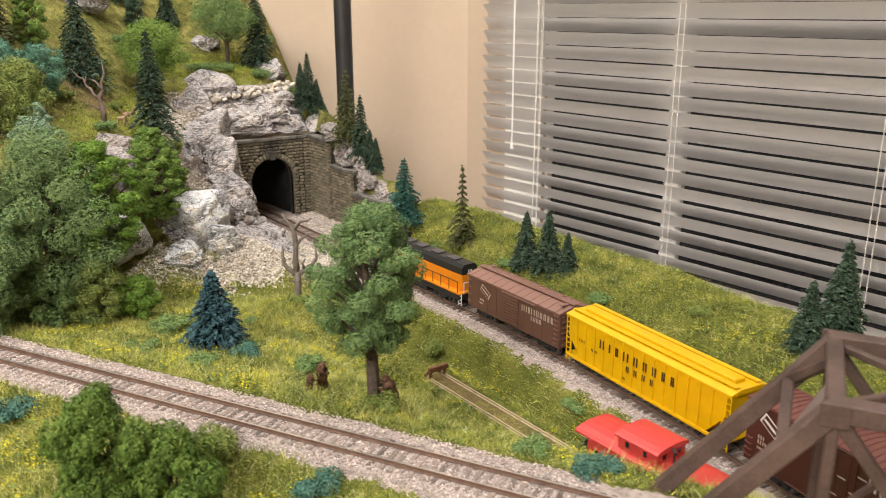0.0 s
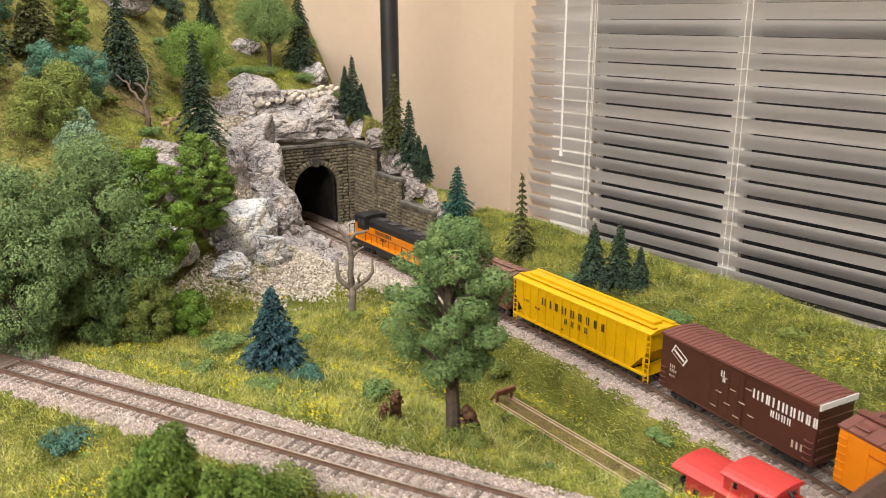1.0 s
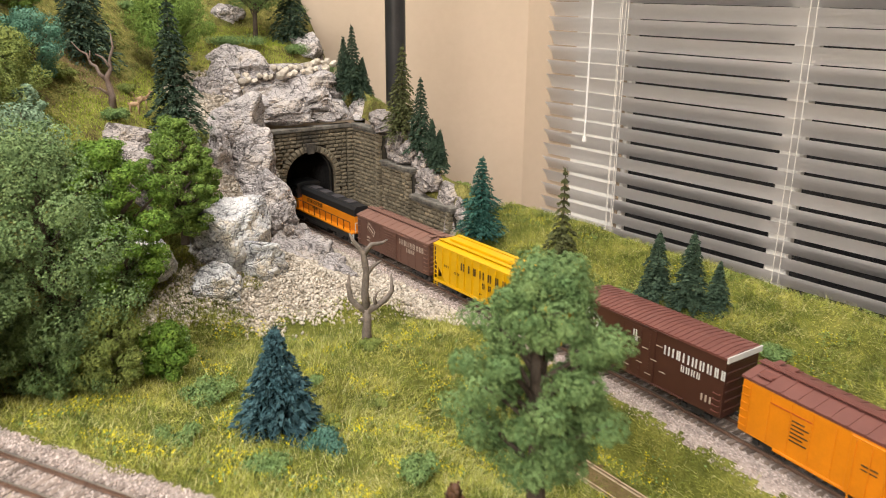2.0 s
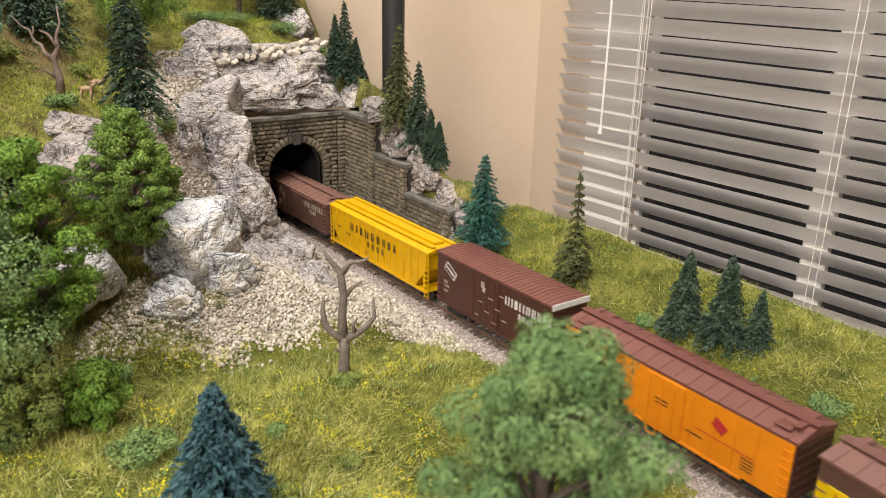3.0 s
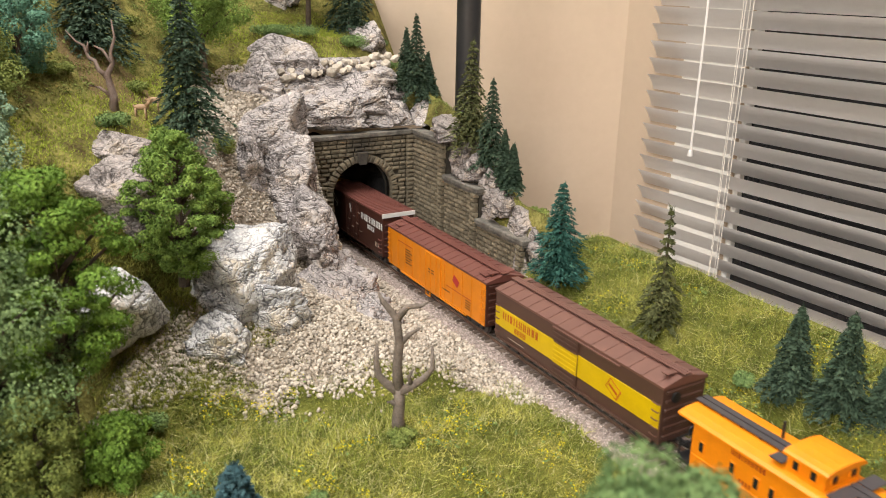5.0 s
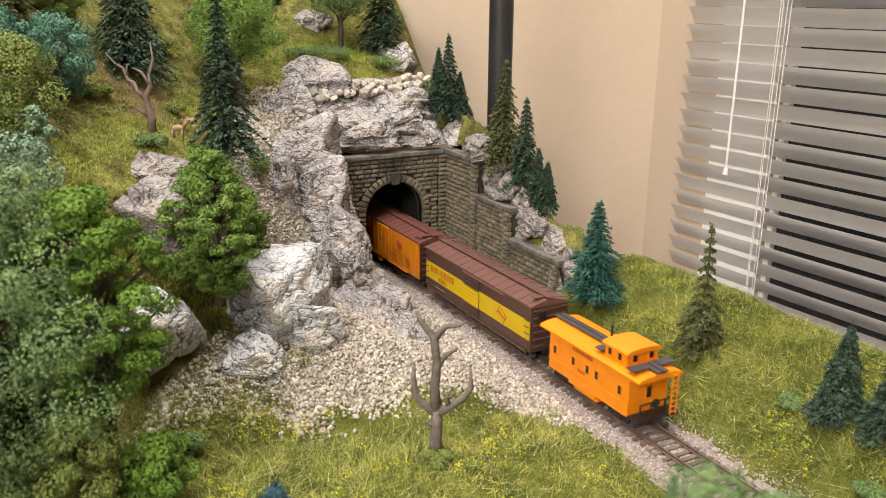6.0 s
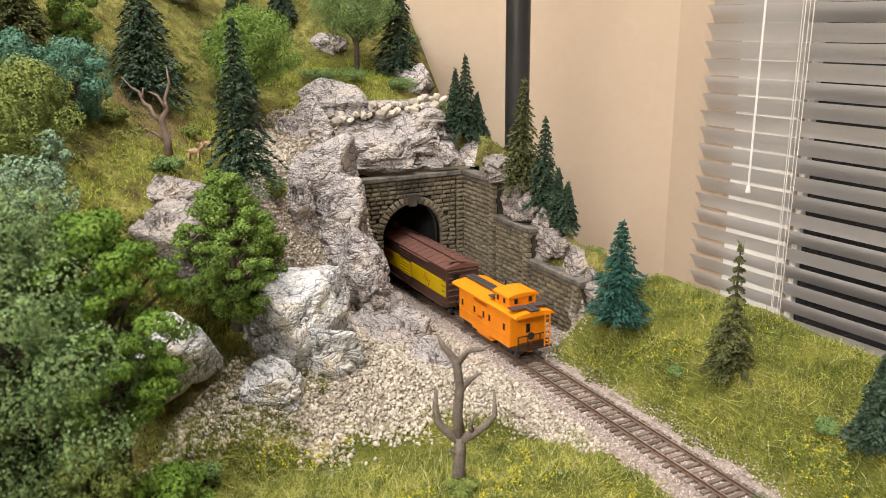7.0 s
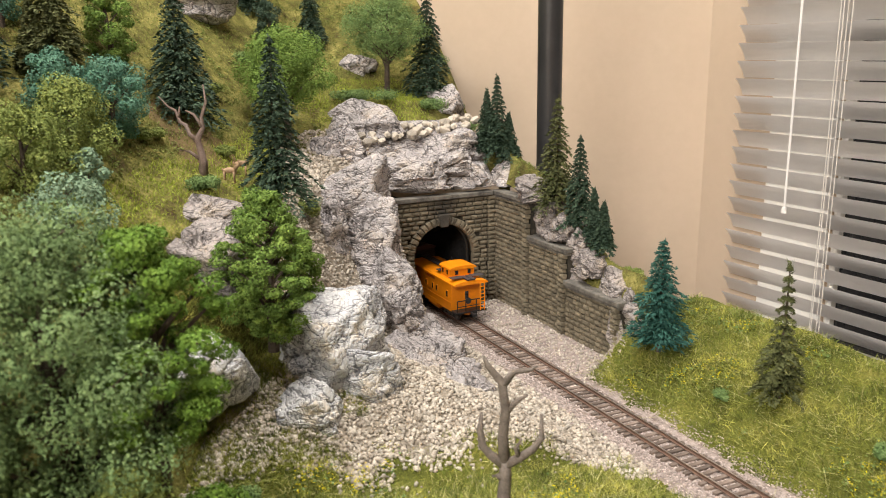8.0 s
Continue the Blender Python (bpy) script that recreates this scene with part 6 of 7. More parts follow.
def conifer_meshes(h, width, leaf, seed, levels=19, arms=9, needles=26, bare=0.05, droop=0.35, ragged=0.18, thick=0.0011):
    rng, g = random.Random(seed), np.random.RandomState(seed)
    bm = bmesh.new()
    tube(bm, [(0, 0, -0.004), (0, 0, h * 0.5), (0, 0, h * 0.985)], [h * 0.022, h * 0.014, h * 0.003], 7)
    tri = []
    for i in range(levels):
        t = (i + 0.3) / levels
        z = h * (bare + (1 - bare) * t)
        reach = width / 2 * (1 - t) ** 0.86 * (1 + rng.uniform(-ragged, ragged)) + width * 0.035
        for k in range(arms):
            a = 6.2832 * (k + 0.5 * (i % 2)) / arms + rng.uniform(-0.3, 0.3)
            L = reach * rng.uniform(0.78, 1.12)
            n = max(10, int(1.5 * needles * (0.35 + 0.65 * L / (width / 2))))
            s = g.uniform(0.08, 1.0, n)
            d = np.array([math.cos(a), math.sin(a), 0.0])
            side = np.array([-d[1], d[0], 0.0])
            fan = g.normal(0, 0.16, n) * L * (1.1 - 0.4 * s)
            p = d * (s * L)[:, None] + side * fan[:, None] * 0.75
            p[:, 2] = z - droop * L * s ** 1.3 + 0.10 * L * np.sin(s * 3.1) + g.normal(0, 0.0006, n)
            nl = np.clip(L * 0.16, 0.0013, 0.0034) * g.uniform(0.7, 1.3, n)
            v = d + side * g.normal(0, 0.55, n)[:, None] + np.array([0, 0, -0.35]) + g.normal(0, 0.25, (n, 3))
            v /= np.linalg.norm(v, axis=1, keepdims=True)
            wv = np.cross(v, g.normal(0, 1, (n, 3)) * 0.6 + np.array([0, 0, 1]))
            wv /= np.linalg.norm(wv, axis=1, keepdims=True) + 1e-9
            tri.append(np.stack([p - v * (nl * 0.35)[:, None] + wv * thick, p - v * (nl * 0.35)[:, None] - wv * thick, p + v * nl[:, None]], 1))
    n = 24
    p = np.stack([g.normal(0, 0.0006, n), g.normal(0, 0.0006, n), h * g.uniform(0.9, 1.0, n)], 1)
    v = g.normal(0, 0.5, (n, 3)) + np.array([0, 0, 1])
    v /= np.linalg.norm(v, axis=1, keepdims=True)
    wv = np.cross(v, g.normal(0, 1, (n, 3)))
    wv /= np.linalg.norm(wv, axis=1, keepdims=True)
    tri.append(np.stack([p + wv * 0.0006, p - wv * 0.0006, p + v * 0.0032], 1))
    v = np.concatenate(tri).reshape(-1, 3)
    return bm, mesh_np("crown", v, np.arange(len(v)).reshape(-1, 3), LEAF[leaf])


def conifer(label, x, y, h, width, leaf, seed, z=None, group="", **more):
    z = float(land_z(x, y)) - 0.001 if z is None else z
    ob = empty("conifer", x, y, z, label=label, category="tree", group=group)
    bm, crown = conifer_meshes(h, width, leaf, seed, **more)
    part("trunk", bm, M["bark"], ob)
    c = new("crown", crown)
    c.parent = ob
    return ob


def bush(x, y, w, h, leaf, seed, label, per=330, clumps=9, size=0.0012, z=None):
    rng, g = random.Random(seed), np.random.RandomState(seed)
    z = float(land_z(x, y)) if z is None else z
    cen, rad = [], []
    for i in range(clumps):
        a, q = rng.uniform(0, 6.28), math.sqrt(rng.random()) * 0.72
        cen.append((math.cos(a) * q * w / 2, math.sin(a) * q * w / 2, h * (0.35 + 0.3 * (1 - q) * rng.random())))
        rad.append(w * 0.19 * rng.uniform(0.7, 1.25))
    v, f = clump_cloud(g, np.array(cen), np.array(rad), per, size, 0.8 * h / w * 2)
    ob = new("bush", mesh_np("bush", v, f, LEAF[leaf]))
    ob.matrix_basis = pose(x, y, z)
    return tagged(ob, label, "bush", "low bushes")


# conifers on the bank below the window
FIRS = "conifers on the bank"
conifer("bluish-green model spruce standing at the end of the wing wall", 0.066, -0.235, 0.088, 0.050, "firblue", 1, 0.031, FIRS, levels=22, arms=11, needles=34, droop=0.12, ragged=0.25, thick=0.0007)
conifer("thin ragged dark olive fir on the grassy bank", 0.0745, -0.346, 0.092, 0.031, "firolive", 2, 0.034, FIRS, levels=13, arms=8, needles=40, droop=0.55, ragged=0.3, thick=0.0010)
conifer("dense dark green fir in a group of three", 0.0751, -0.4578, 0.058, 0.034, "fir", 3, 0.034, FIRS, levels=16, arms=11, needles=34, droop=0.5, thick=0.0010)
conifer("dense dark green fir in a group of three", 0.0768, -0.4903, 0.064, 0.036, "fir", 4, 0.035, FIRS, levels=17, arms=11, needles=34, droop=0.5, thick=0.0010)
conifer("small dark green fir in a group of three", 0.0841, -0.5113, 0.043, 0.027, "fir", 5, 0.035, FIRS, levels=13, arms=10, needles=30, droop=0.5, thick=0.0010)
conifer("dark green fir on the bank beside the bridge", 0.0913, -0.7677, 0.060, 0.036, "fir", 6, 0.036, FIRS, levels=16, arms=11, needles=34, droop=0.5, thick=0.0010)
conifer("tall dark green fir on the bank beside the bridge", 0.1250, -0.7750, 0.088, 0.048, "fir", 7, 0.036, FIRS, levels=19, arms=12, needles=36, droop=0.5, thick=0.0011)
# conifers on the shoulder beside the portal
SH = "conifers on the shoulder of the hill"
for i, (x, y, z, h, w, leaf) in enumerate(((0.078, 0.046, 0.158, 0.082, 0.034, "fir"), (0.070, 0.054, 0.163, 0.062, 0.027, "fir"), (0.089, 0.040, 0.150, 0.050, 0.026, "fir"), (0.084, -0.060, 0.118, 0.104, 0.040, "firolive"), (0.088, -0.092, 0.103, 0.083, 0.032, "fir"), (0.089, -0.114, 0.094, 0.046, 0.022, "fir"), (0.090, -0.128, 0.088, 0.042, 0.021, "fir"))):
    conifer("slender dark green model fir on the ridge beside the tunnel", x, y, h, w * 1.1, leaf, 20 + i, z, SH, levels=18, arms=10, needles=32, droop=0.6, thick=0.0010)
# the hillside
HILL = "conifers on the hillside"
for i, (x, y, h, w, leaf, z) in enumerate(((-0.1985, -0.098, 0.120, 0.058, "fir", 0.158), (-0.2493, 0.0099, 0.105, 0.068, "fir", None), (-0.0505, 0.2837, 0.085, 0.042, "fir", None), (0.050, 0.160, 0.120, 0.064, "fir", None), (-0.3415, -0.0175, 0.098, 0.050, "firolive", None), (-0.3551, -0.0186, 0.052, 0.032, "firolive", None), (-0.395, -0.030, 0.110, 0.050, "fir", None), (-0.385, 0.070, 0.09, 0.045, "firolive", None), (-0.12, 0.30, 0.10, 0.05, "fir", None))):
    conifer("dark green model fir with drooping boughs on the hillside", x, y, h, w, leaf, 40 + i, z, HILL, levels=21, arms=11, needles=36, droop=0.62, ragged=0.22, thick=0.0010)
# meadow
conifer("small dense blue spruce standing in the meadow", -0.272, -0.462, 0.062, 0.054, "spruce", 60, 0.033, levels=19, arms=13, needles=38, droop=0.35, ragged=0.2, thick=0.0011)
broadleaf("broadleaf_tree", "tall light-green broadleaf tree on a straight trunk in the meadow", -0.2215, -0.630, 0.142, 0.092, "big", 61, 74, 1100, 0.0011, 0.24, 0.036, lobe=0.195, flat=0.65)
# wood on the left slope
WOOD = "broadleaf trees of the wood"
broadleaf("broadleaf_tree", "large grey-green oak-like model tree at the foot of the slope", -0.362, -0.325, 0.178, 0.122, "oak", 62, 78, 1250, 0.00122, 0.12, 0.025, WOOD, lobe=0.24)
broadleaf("broadleaf_tree", "large grey-green oak-like model tree at the foot of the slope", -0.425, -0.330, 0.165, 0.110, "oak", 63, 60, 1150, 0.00122, 0.12, 0.025, WOOD, lobe=0.25)
broadleaf("broadleaf_tree", "grey-green leafy model tree at the foot of the slope", -0.432, -0.365, 0.135, 0.090, "oak", 64, 52, 1150, 0.00122, 0.12, 0.030, WOOD, lobe=0.25)
broadleaf("broadleaf_tree", "bright green loose-leaved model tree beside the wood", -0.322, -0.322, 0.168, 0.090, "bright", 65, 95, 620, 0.0013, 0.30, 0.026, WOOD, lobe=0.17, flat=0.5)
broadleaf("broadleaf_tree", "deep green maple-like model tree growing below the rock face", -0.234, -0.200, 0.112, 0.076, "maple", 66, 130, 420, 0.0012, 0.02, 0.074, WOOD, lobe=0.15, flat=0.55)
broadleaf("broadleaf_tree", "dark green shrubby tree below the rock face", -0.205, -0.178, 0.060, 0.034, "maple", 67, 20, 640, 0.0012, 0.05, 0.085, WOOD, lobe=0.3)
broadleaf("broadleaf_tree", "dusky green understorey tree at the wood's edge", -0.338, -0.352, 0.062, 0.052, "olive", 68, 24, 760, 0.0012, 0.05, 0.027, WOOD, lobe=0.3)
broadleaf("broadleaf_tree", "dusky green understorey tree at the wood's edge", -0.378, -0.345, 0.058, 0.055, "bush", 69, 24, 760, 0.0012, 0.05, 0.032, WOOD, lobe=0.3)
broadleaf("broadleaf_tree", "green understorey tree at the wood's edge", -0.304, -0.350, 0.044, 0.040, "bright", 70, 22, 820, 0.0012, 0.05, 0.024, WOOD, lobe=0.3)
broadleaf("broadleaf_tree", "teal-green round model tree on the slope", -0.309, -0.0709, 0.062, 0.058, "teal", 71, 26, 760, 0.0012, 0.05, None, WOOD, lobe=0.3)
broadleaf("broadleaf_tree", "teal-green round model tree on the slope", -0.345, -0.065, 0.050, 0.050, "teal", 72, 20, 640, 0.0012, 0.05, None, WOOD, lobe=0.3)
broadleaf("broadleaf_tree", "olive-green round model tree on the slope", -0.338, -0.115, 0.056, 0.064, "olive", 73, 26, 760, 0.0012, 0.05, None, WOOD, lobe=0.3)
broadleaf("broadleaf_tree", "olive-green round model tree on the slope", -0.368, -0.150, 0.060, 0.064, "olive", 74, 26, 760, 0.0012, 0.05, None, WOOD, lobe=0.3)
broadleaf("broadleaf_tree", "pale grey-green small tree on the slope", -0.3322, -0.150, 0.034, 0.026, "pale", 75, 12, 220, 0.0016, 0.1, None, WOOD, lobe=0.36)
broadleaf("broadleaf_tree", "pale grey-green small tree on the slope", -0.345, -0.205, 0.045, 0.050, "pale", 76, 18, 240, 0.0016, 0.1, None, WOOD, lobe=0.32)
broadleaf("broadleaf_tree", "dark green bushy tree high on the slope", -0.2994, 0.0116, 0.075, 0.046, "maple", 77, 28, 760, 0.0012, 0.05, None, WOOD, lobe=0.28)
broadleaf("broadleaf_tree", "rounded dark green tree behind the tall fir", -0.150, 0.045, 0.112, 0.104, "maple", 78, 50, 820, 0.0013, 0.42, None, WOOD, lobe=0.28)
broadleaf("broadleaf_tree", "airy green tree standing above the rock ledge", -0.0016, 0.1607, 0.108, 0.112, "bush", 79, 46, 760, 0.0012, 0.42, None, WOOD, lobe=0.26)
broadleaf("broadleaf_tree", "small dark green tree high on the hill", -0.115, 0.235, 0.06, 0.04, "fir", 80, 18, 640, 0.0012, 0.1, None, WOOD, lobe=0.3)
broadleaf("broadleaf_tree", "teal-green tree high on the slope", -0.375, 0.02, 0.06, 0.05, "teal", 81, 18, 640, 0.0012, 0.1, None, WOOD, lobe=0.3)
broadleaf("broadleaf_tree", "dark green tree high on the slope", -0.41, -0.09, 0.09, 0.06, "oak", 82, 24, 700, 0.0012, 0.1, None, WOOD, lobe=0.3)
# close to the camera
broadleaf("broadleaf_tree", "round green bushy tree beside the branch track", -0.414, -0.690, 0.082, 0.054, "ivy", 90, 38, 1300, 0.0011, 0.12, 0.042, lobe=0.30)
broadleaf("broadleaf_tree", "low round green bushy tree beside the branch track", -0.385, -0.705, 0.058, 0.055, "ivy", 91, 30, 1200, 0.0011, 0.08, 0.040, lobe=0.32)
broadleaf("broadleaf_tree", "low green bushy tree beside the branch track", -0.430, -0.735, 0.050, 0.05, "bush", 92, 20, 900, 0.0011, 0.08, 0.040, lobe=0.32)


def bushes():
    dark, teal = "low dark green foam bush in the grass", "low blue-green foam bush in the grass"
    rows = ((-0.261, -0.497, .032, .011, 1), (-0.300, -0.511, .028, .012, 0), (-0.289, -0.392, .040, .014, 0), (-0.2345, -0.6606, .032, .014, 0), (-0.195, -0.6856, .027, .012, 1), (-0.1925, -0.7625, .026, .010, 0), (-0.1849, -0.8044, .030, .013, 1), (-0.350, -0.352, .03, .018, 0), (-0.046, -0.656, .026, .010, 0), (-0.059, -0.476, .030, .018, 0), (-0.432, -0.532, .034, .014, 1), (-0.314, -0.7225, .030, .014, 1), (-0.146, -0.361, .021, .009, 0), (-0.379, -0.293, .04, .02, 0), (-0.282, -0.30, .024, .016, 0), (0.092, -0.670, .024, .010, 0), (0.065, -0.578, .028, .010, 0), (-0.231, -0.552, .028, .018, 0), (-0.24, -0.47, .018, .007, 0), (-0.218, -0.40, .016, .006, 0), (-0.33, -0.45, .03, .012, 0), (-0.19, -0.44, .015, .006, 0), (0.07, -0.43, .02, .009, 0), (0.05, -0.5, .02, .008, 0), (-0.345, -0.655, .034, .018, 0), (-0.36, -0.75, .034, .016, 1), (-0.2556, -0.1045, .024, .015, 0), (-0.163, -0.045, .026, .022, 0), (-0.03, 0.13, .05, .018, 0), (0.035, 0.115, .035, .018, 0), (-0.225, -0.03, .02, .010, 0), (-0.06, 0.14, .04, .016, 0), (0.06, -0.31, .018, .008, 0), (-0.285, -0.05, .03, .012, 0), (0.088, 0.13, .03, .016, 0), (0.098, 0.19, .034, .018, 0), (0.085, 0.085, .026, .014, 0), (0.108, 0.26, .04, .02, 0), (-0.16, 0.17, .04, .016, 0), (-0.22, 0.06, .03, .014, 0), (0.10, -0.02, .022, .010, 0), (0.102, -0.09, .022, .010, 0), (0.098, -0.16, .024, .010, 0))
    for i, (x, y, w, h, t) in enumerate(rows):
        bush(x, y, w, h, ("bushteal" if t else ("bush" if i % 3 else "olive")), 200 + i, teal if t else dark)


bushes()


# ---- dead trees ----
def dead_tree():
    ob = empty("dead_tree", -0.142, -0.347, 0.007, -32, label="bare grey dead tree with crooked limbs in the grass", category="tree")
    bm = bmesh.new()
    tube(bm, [(0.0005, 0, -0.002), (-0.0006, 0, 0.010), (0.0004, 0, 0.022), (-0.0002, 0.0005, 0.031)], [0.0052, 0.0038, 0.0034, 0.0037], 10)
    part("trunk", bm, M["deadwood"], ob, smooth=True)
    for pts, r in (([(-0.0005, 0, 0.029), (-0.008, 0.001, 0.034), (-0.0125, 0.0, 0.040), (-0.0140, 0.001, 0.050), (-0.0132, 0.001, 0.060)], (0.0022, 0.0019, 0.0017, 0.0013, 0.0006)),
                   ([(0.0005, 0, 0.029), (0.008, -0.001, 0.034), (0.0155, 0, 0.039), (0.0205, 0, 0.046), (0.0200, 0.001, 0.060)], (0.0022, 0.0019, 0.0016, 0.0012, 0.0005)),
                   ([(0, 0.0005, 0.028), (-0.0012, 0.001, 0.045), (0.0004, 0, 0.062), (-0.0016, 0.001, 0.078), (-0.0095, 0.001, 0.088), (-0.0120, 0.001, 0.094)], (0.0026, 0.0021, 0.0019, 0.0018, 0.0012, 0.0005)),
                   ([(-0.001, 0.001, 0.077), (0.005, 0.002, 0.0845), (0.0135, 0.001, 0.0860), (0.0175, 0.001, 0.0885)], (0.0017, 0.0013, 0.0009, 0.0004)),
                   ([(0.0003, 0, 0.060), (0.006, 0.001, 0.067), (0.0125, 0.001, 0.0715)], (0.0013, 0.0011, 0.0005)),
                   ([(0.008, -0.001, 0.034), (0.0062, -0.003, 0.041), (0.0092, -0.003, 0.0465)], (0.0013, 0.0009, 0.0004)),
                   ([(0, 0, 0.019), (-0.0042, -0.001, 0.0225), (-0.0072, -0.001, 0.0222)], (0.0015, 0.0011, 0.0007))):
        bm = bmesh.new()
        tube(bm, pts, [1.4 * v for v in r], 8)
        part("limb", bm, M["deadwood"], ob, smooth=True)
    ob = empty("dead_tree", -0.252, -0.0759, 0.177, -28, label="weathered bleached dead tree leaning over the deer", category="tree")
    for pts, r in (([(0.002, 0, -0.002), (0.0028, 0, 0.010), (0.001, 0, 0.019), (0.0, 0, 0.026), (0.0045, 0.001, 0.034), (0.0042, 0, 0.042), (0.0085, 0, 0.053), (0.0075, 0, 0.066)], (0.0040, 0.0030, 0.0027, 0.0026, 0.0017, 0.0014, 0.0010, 0.0004)),
                   ([(0.0, 0, 0.025), (-0.006, 0, 0.029), (-0.0085, 0.001, 0.036), (-0.0125, 0, 0.0385), (-0.0150, 0, 0.047), (-0.021, 0.001, 0.050), (-0.027, 0, 0.058)], (0.0020, 0.0017, 0.0015, 0.0014, 0.0011, 0.0008, 0.0004)),
                   ([(-0.013, 0, 0.042), (-0.012, 0.001, 0.050)], (0.0012, 0.0004)),
                   ([(0.0, 0, 0.022), (-0.007, 0.001, 0.030), (-0.009, 0.001, 0.0345)], (0.0016, 0.001, 0.0005)),
                   ([(0.004, 0, 0.035), (-0.002, 0.001, 0.044), (-0.008, 0.001, 0.047)], (0.0014, 0.001, 0.0005)),
                   ([(0.001, 0, 0.010), (-0.007, 0, 0.016), (-0.014, 0, 0.0175)], (0.0016, 0.0011, 0.0005))):
        bm = bmesh.new()
        tube(bm, pts, r, 8)
        part("limb" if r[0] < 0.0039 else "trunk", bm, M["drift"], ob, smooth=True)


dead_tree()


def birch_stem(x, y, h, lean):
    bm = bmesh.new()
    tube(bm, [(0, 0, -0.002), (lean * 0.4, 0, h * 0.5), (lean, 0, h)], [0.0012, 0.0010, 0.0007], 8)
    ob = part("birch_stump", bm, M["birch"])
    ob.matrix_basis = pose(x, y, float(land_z(x, y)))
    tagged(ob, "thin bare white birch stem at the wood's edge", "tree")


birch_stem(-0.3180, -0.345, 0.034, 0.002)


# ---- animals: small painted figures, one mesh each ----
def blob(bm, x, y, z, rx, ry, rz, turn=0.0):
    m = Matrix.LocRotScale((x, y, z), Euler((turn, 0, 0)), (rx, ry, rz))
    bmesh.ops.create_icosphere(bm, subdivisions=2, radius=1.0, matrix=m)


def bear_standing():
    bm = bmesh.new()
    blob(bm, 0, 0, 0.0105, 0.0040, 0.0042, 0.0075, 0.25)
    blob(bm, 0, -0.0016, 0.0165, 0.0036, 0.0040, 0.0045)
    blob(bm, 0, -0.0035, 0.0205, 0.0026, 0.0028, 0.0026)
    blob(bm, 0, -0.0062, 0.0198, 0.0012, 0.0018, 0.0012)
    for s in (-1, 1):
        blob(bm, s * 0.0018, -0.0028, 0.0228, 0.0008, 0.0006, 0.0009)
        blob(bm, s * 0.0024, 0.0012, 0.0035, 0.0019, 0.0022, 0.0042)
        blob(bm, s * 0.0026, -0.0002, 0.0006, 0.0018, 0.0028, 0.0010)
        tube(bm, [(s * 0.003, -0.001, 0.0165), (s * 0.0032, -0.0048, 0.0150), (s * 0.003, -0.0082, 0.0165)], [0.0017, 0.0015, 0.0011], 7)
    return bm


def figure(name, bm, x, y, rz, material, label, category, scale=1.0, z=None):
    ob = part(name, bm, material, None, smooth=True)
    ob.matrix_basis = pose(x, y, float(land_z(x, y)) if z is None else z, 0, 0, rz) @ Matrix.Scale(scale, 4)
    return tagged(ob, label, category)


figure("bear_figure", bear_standing(), -0.2110, -0.6365, -122, M["bearfur"], "brown bear figure reaching up against the tree trunk", "animal figure", 1.2)
figure("bear_figure", bear_standing(), -0.2440, -0.5960, -20, M["bearfur"], "brown bear figure standing in the grass by a bush", "animal figure", 1.0)
figure("bear_figure", bear_standing(), -0.2560, -0.6000, 10, M["bearfur"], "small brown bear cub figure in the grass", "animal figure", 0.7)


def deer():
    bm = bmesh.new()
    blob(bm, 0, 0, 0.0105, 0.0022, 0.0060, 0.0026)
    tube(bm, [(0, -0.0045, 0.0115), (0, -0.0072, 0.0145), (0, -0.0080, 0.0165)], [0.0018, 0.0012, 0.0010], 7)
    blob(bm, 0, -0.0092, 0.0170, 0.0010, 0.0022, 0.0011, -0.3)
    for s in (-1, 1):
        blob(bm, s * 0.0012, -0.0078, 0.0185, 0.0005, 0.0004, 0.0011)
        for y in (-0.0038, 0.0045):
            tube(bm, [(s * 0.0013, y, 0.0095), (s * 0.0013, y + 0.0004, 0.0045), (s * 0.0013, y, -0.0004)], [0.0010, 0.0006, 0.0005], 6)
    blob(bm, 0, 0.0062, 0.0112, 0.0008, 0.0008, 0.0014)
    return bm


figure("deer_figure", deer(), -0.2310, -0.0800, 60, M["deerfur"], "tan deer figure standing on the grassy ledge", "animal figure", 0.92)
figure("deer_figure", deer(), -0.2180, -0.0600, 75, M["deerfur"], "tan deer figure standing on the grassy ledge", "animal figure", 0.92)


def bumper():
    ob = empty("buffer_stop", SIDING_X, -0.508, SIDING_Z, label="small rust-brown buffer stop at the end of the siding", category="buffer stop")
    bm = bmesh.new()
    box(bm, 0, -0.002, 0.0085, 0.022, 0.0035, 0.0050, 0.0006)
    part("beam", bm, M["rust"], ob)
    for s in (-1, 1):
        bm = bmesh.new()
        bar(bm, (s * 0.0082, -0.001, -0.001), (s * 0.0082, -0.001, 0.0085), 0.0020)
        bar(bm, (s * 0.0082, 0.009, -0.002), (s * 0.0082, -0.001, 0.0080), 0.0018)
        part("strut", bm, M["rust"], ob)


bumper()


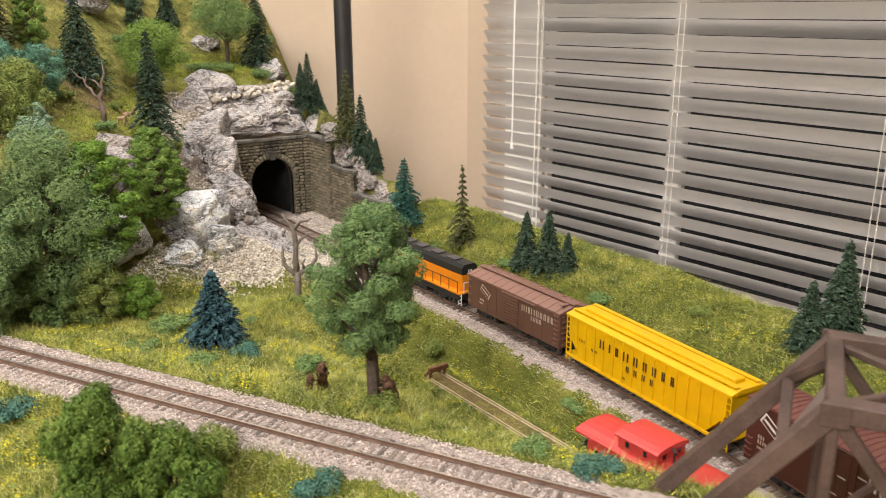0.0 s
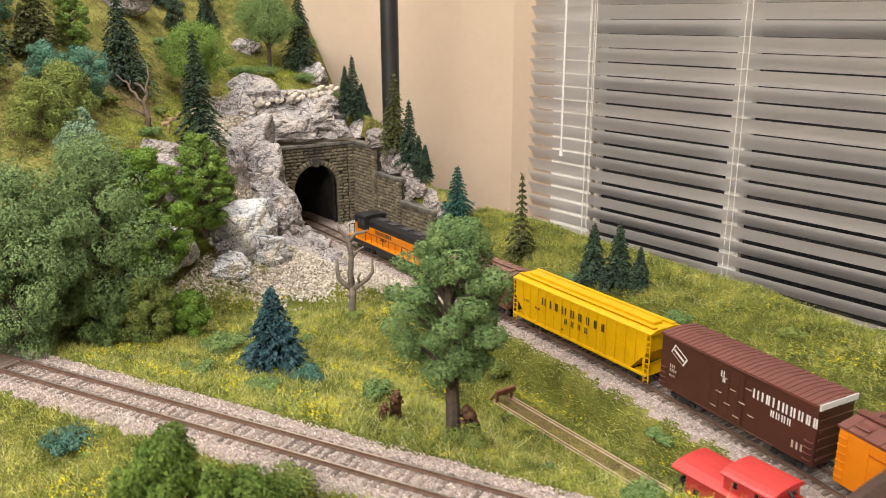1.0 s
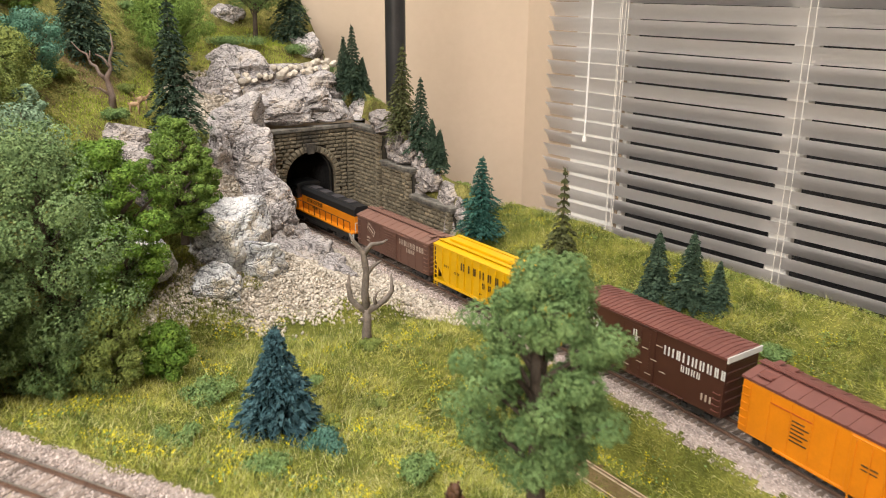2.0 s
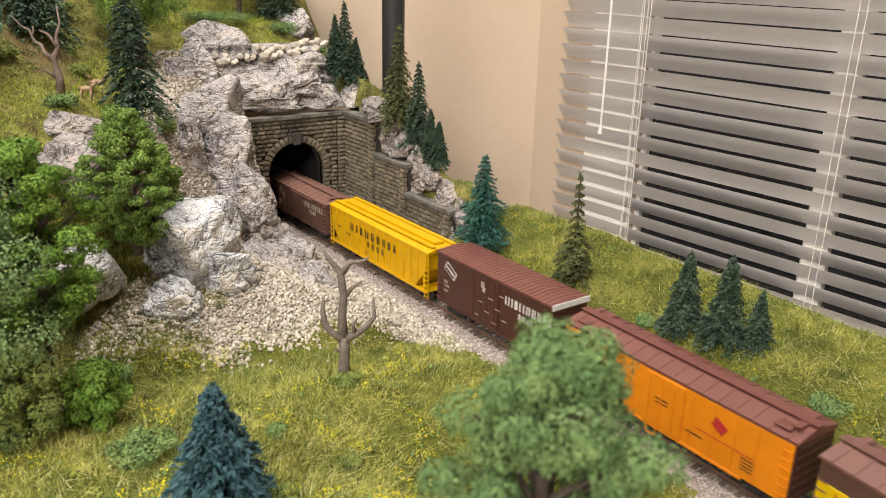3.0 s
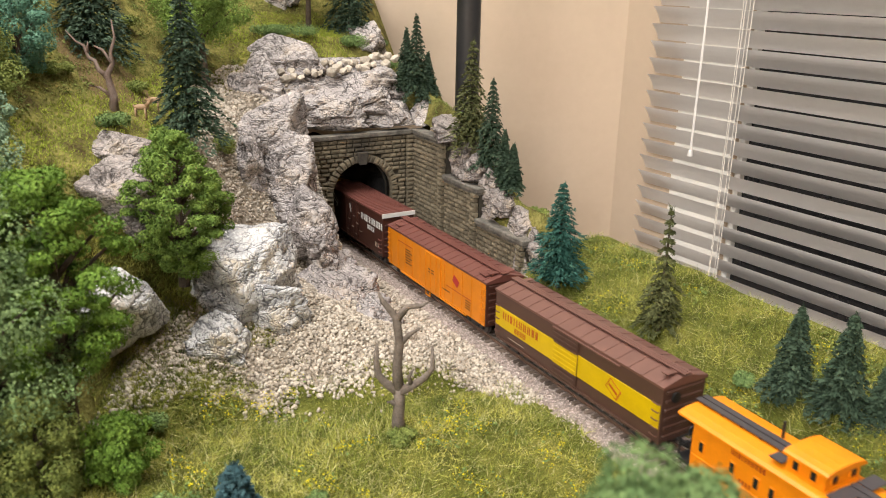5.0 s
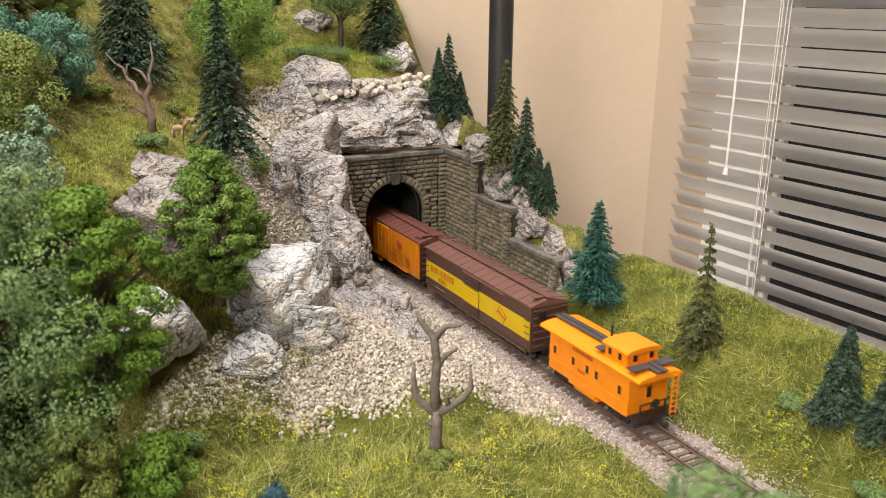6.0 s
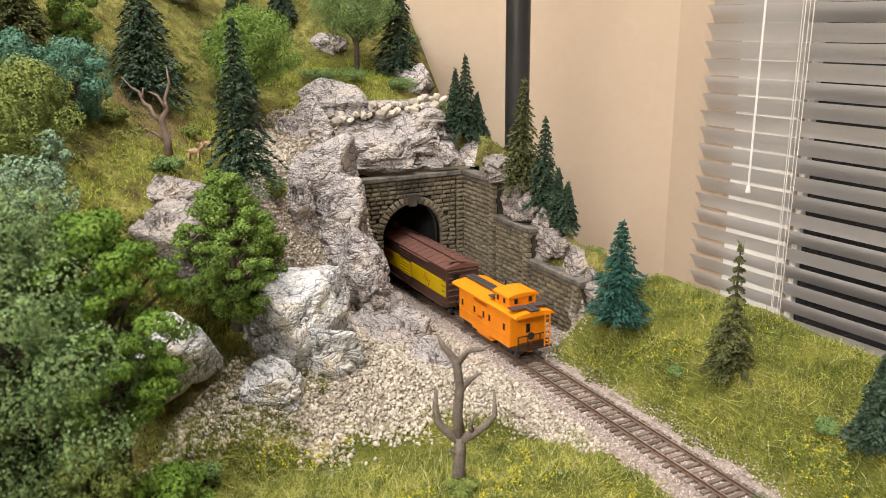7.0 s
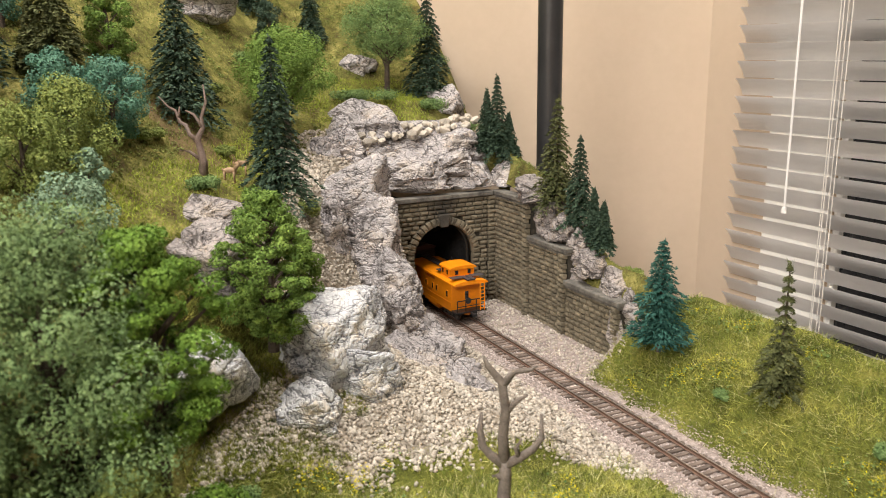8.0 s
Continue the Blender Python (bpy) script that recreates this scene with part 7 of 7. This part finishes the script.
# ---- grass, flock and flowers ----
def open_turf(x, y):
    d = x - track_x(y)
    u = branch_u(x, y)
    wob = 0.007 * fbm(x, y, 0.02, 31)
    ok = (np.abs(d + 0.003) > 0.030 + wob) & ~((np.abs(u) < 0.029 + wob) & (x < -0.08))
    ok &= ~((np.abs(x - SIDING_X) < 0.0115 + 0.9 * wob) & (y < -0.50))
    ok &= ~((np.abs(x - SIDING_X + 0.010) < 0.033) & (y < -0.685))
    ok &= ~((y > -0.19) & (x > -0.03) & (x < 0.075))
    edge = rubble_edge(x, y) + np.maximum(0, 0.05 * fbm(x, y, 0.009, 9))
    ok &= ~((y > edge) & (x > -0.30) & (d < 0))
    ok &= y < foot_y(x)
    return ok


def blades(name, n, x0, x1, y0, y1, where, height, width, material, seed, zf, bend=0.8):
    g = np.random.RandomState(seed)
    x, y = g.uniform(x0, x1, n), g.uniform(y0, y1, n)
    keep = where(x, y)
    patch = fbm(x, y, 0.035, 55)
    keep &= g.uniform(-0.75, 0.5, n) < patch + 0.42
    x, y, patch = x[keep], y[keep], patch[keep]
    n = len(x)
    z = zf(x, y)
    h = height * g.uniform(0.5, 1.25, n) * (1 + 0.6 * patch)
    a = g.uniform(0, 6.2832, n)
    lean = g.normal(0, 0.45, (n, 2)) * bend
    base = np.stack([x, y, z - 0.0006], 1)
    s = np.stack([np.cos(a), np.sin(a), np.zeros(n)], 1) * (width * g.uniform(0.7, 1.3, n))[:, None]
    tip = base + np.stack([lean[:, 0] * h, lean[:, 1] * h, h * np.sqrt(np.clip(1 - 0.5 * (lean ** 2).sum(1), 0.15, 1))], 1)
    v = np.stack([base - s, base + s, tip], 1).reshape(-1, 3)
    me = mesh_np(name, v, np.arange(n * 3).reshape(-1, 3), material)
    return new(name, me)


tagged(blades("grass", 400000, -0.52, 0.15, -0.90, -0.18, open_turf, 0.0068, 0.00030, LEAF["grass"], 301, ground_z, 2.1), "yellow-green static grass covering the meadow and bank", "grass", kind="stuff")


tagged(blades("straw_grass", 70000, -0.52, 0.15, -0.90, -0.18, open_turf, 0.0082, 0.00024, LEAF["straw"], 306, ground_z, 2.6), "pale straw-coloured stalks lying in the green grass", "grass", kind="stuff")


def ledge(x, y):
    d = y - foot_y(x)
    return ((x < -0.17) & (x > -0.36) & (d > 0.100) & (d < 0.185 + 0.03 * fbm(x, y, 0.04, 72))) | ((x > -0.14) & (x < 0.03) & (y > 0.10) & (y < 0.20))


def hill_turf(x, y):
    d = y - foot_y(x)
    return ~ledge(x, y) & (d > 0.09) & ~((x > -0.20) & (x < -0.05) & (d < 0.15)) & ~((x > -0.06) & (y < 0.115)) | ((x > 0.078) & (y < 0.06) & (y > -0.2))


tagged(blades("grass", 170000, -0.50, 0.115, -0.24, 0.42, hill_turf, 0.0026, 0.00040, LEAF["hillgrass"], 302, land_z), "dry olive turf flock on the hillside", "grass", kind="stuff")


tagged(blades("grass", 130000, -0.40, 0.05, -0.24, 0.22, ledge, 0.0034, 0.00045, LEAF["limegrass"], 303, land_z, 1.3), "lime green grass tufts on the ledges of the hill", "grass", kind="stuff")


def flock(name, n, x0, x1, y0, y1, where, size, material, seed, zf, lift, thr):
    g = np.random.RandomState(seed)
    x, y = g.uniform(x0, x1, n), g.uniform(y0, y1, n)
    k = where(x, y) & (fbm(x, y, 0.03, 66) > thr) & (fbm(x, y, 0.006, 67) > 0.05)
    x, y = x[k], y[k]
    p = np.stack([x, y, zf(x, y) + lift * g.uniform(0.5, 1.3, len(x))], 1)
    v, f = leaf_tris(g, p, np.tile([0, 0, 1.0], (len(x), 1)), size * g.uniform(0.6, 1.4, len(x)))
    return new(name, mesh_np(name, v, f, material))


tagged(flock("yellow_flowers", 190000, -0.45, 0.13, -0.88, -0.19, open_turf, 0.0009, LEAF["flower"], 311, ground_z, 0.0052, 0.16), "scattered tiny yellow flowers in the grass", "flowers", kind="stuff")
tagged(flock("weed_tufts", 50000, -0.45, 0.13, -0.88, -0.19, open_turf, 0.0016, LEAF["bush"], 312, ground_z, 0.0036, 0.08), "scattered dark green weed tufts in the grass", "grass", kind="stuff")
tagged(flock("hill_flock", 200000, -0.50, 0.115, -0.24, 0.42, hill_turf, 0.0015, LEAF["olive"], 313, land_z, 0.0018, -0.06), "scattered coarse olive flock on the hillside", "grass", kind="stuff")


def bank_only(x, y):
    return open_turf(x, y) & (x - track_x(y) > 0.04)


tagged(flock("weed_tufts", 60000, 0.0, 0.15, -0.88, -0.19, bank_only, 0.0016, LEAF["olive"], 314, ground_z, 0.0030, 0.05), "patches of olive weeds on the bank", "grass", kind="stuff")


def glade(x, y):
    return (x + 0.255) ** 2 + (y + 0.225) ** 2 < 0.0042 + 0.003 * fbm(x, y, 0.02, 71)


tagged(blades("grass", 60000, -0.33, -0.18, -0.30, -0.15, glade, 0.0050, 0.00030, LEAF["grass"], 304, land_z, 1.5), "green grass growing round the foot of the maple-like tree", "grass", kind="stuff")


def siding_edge(x, y):
    return (y > -0.70) & (np.abs(x - SIDING_X + 0.004) < 0.030) & (np.abs(np.abs(x - SIDING_X) - 0.0086) > 0.0022) & (y < -0.50) & (np.abs(branch_u(x, y)) > 0.03)


tagged(blades("grass", 26000, -0.12, -0.05, -0.90, -0.50, siding_edge, 0.0026, 0.00028, LEAF["grass"], 305, ground_z, 1.8), "short worn grass beside the siding track", "grass", kind="stuff")


# ---- what moves ----
def motions():
    times = [i * 0.25 for i in range(33)]
    for ob, off in TRAIN:
        walk(ob, [(t, car_pose(run_at(t) + off)) for t in times])


motions()
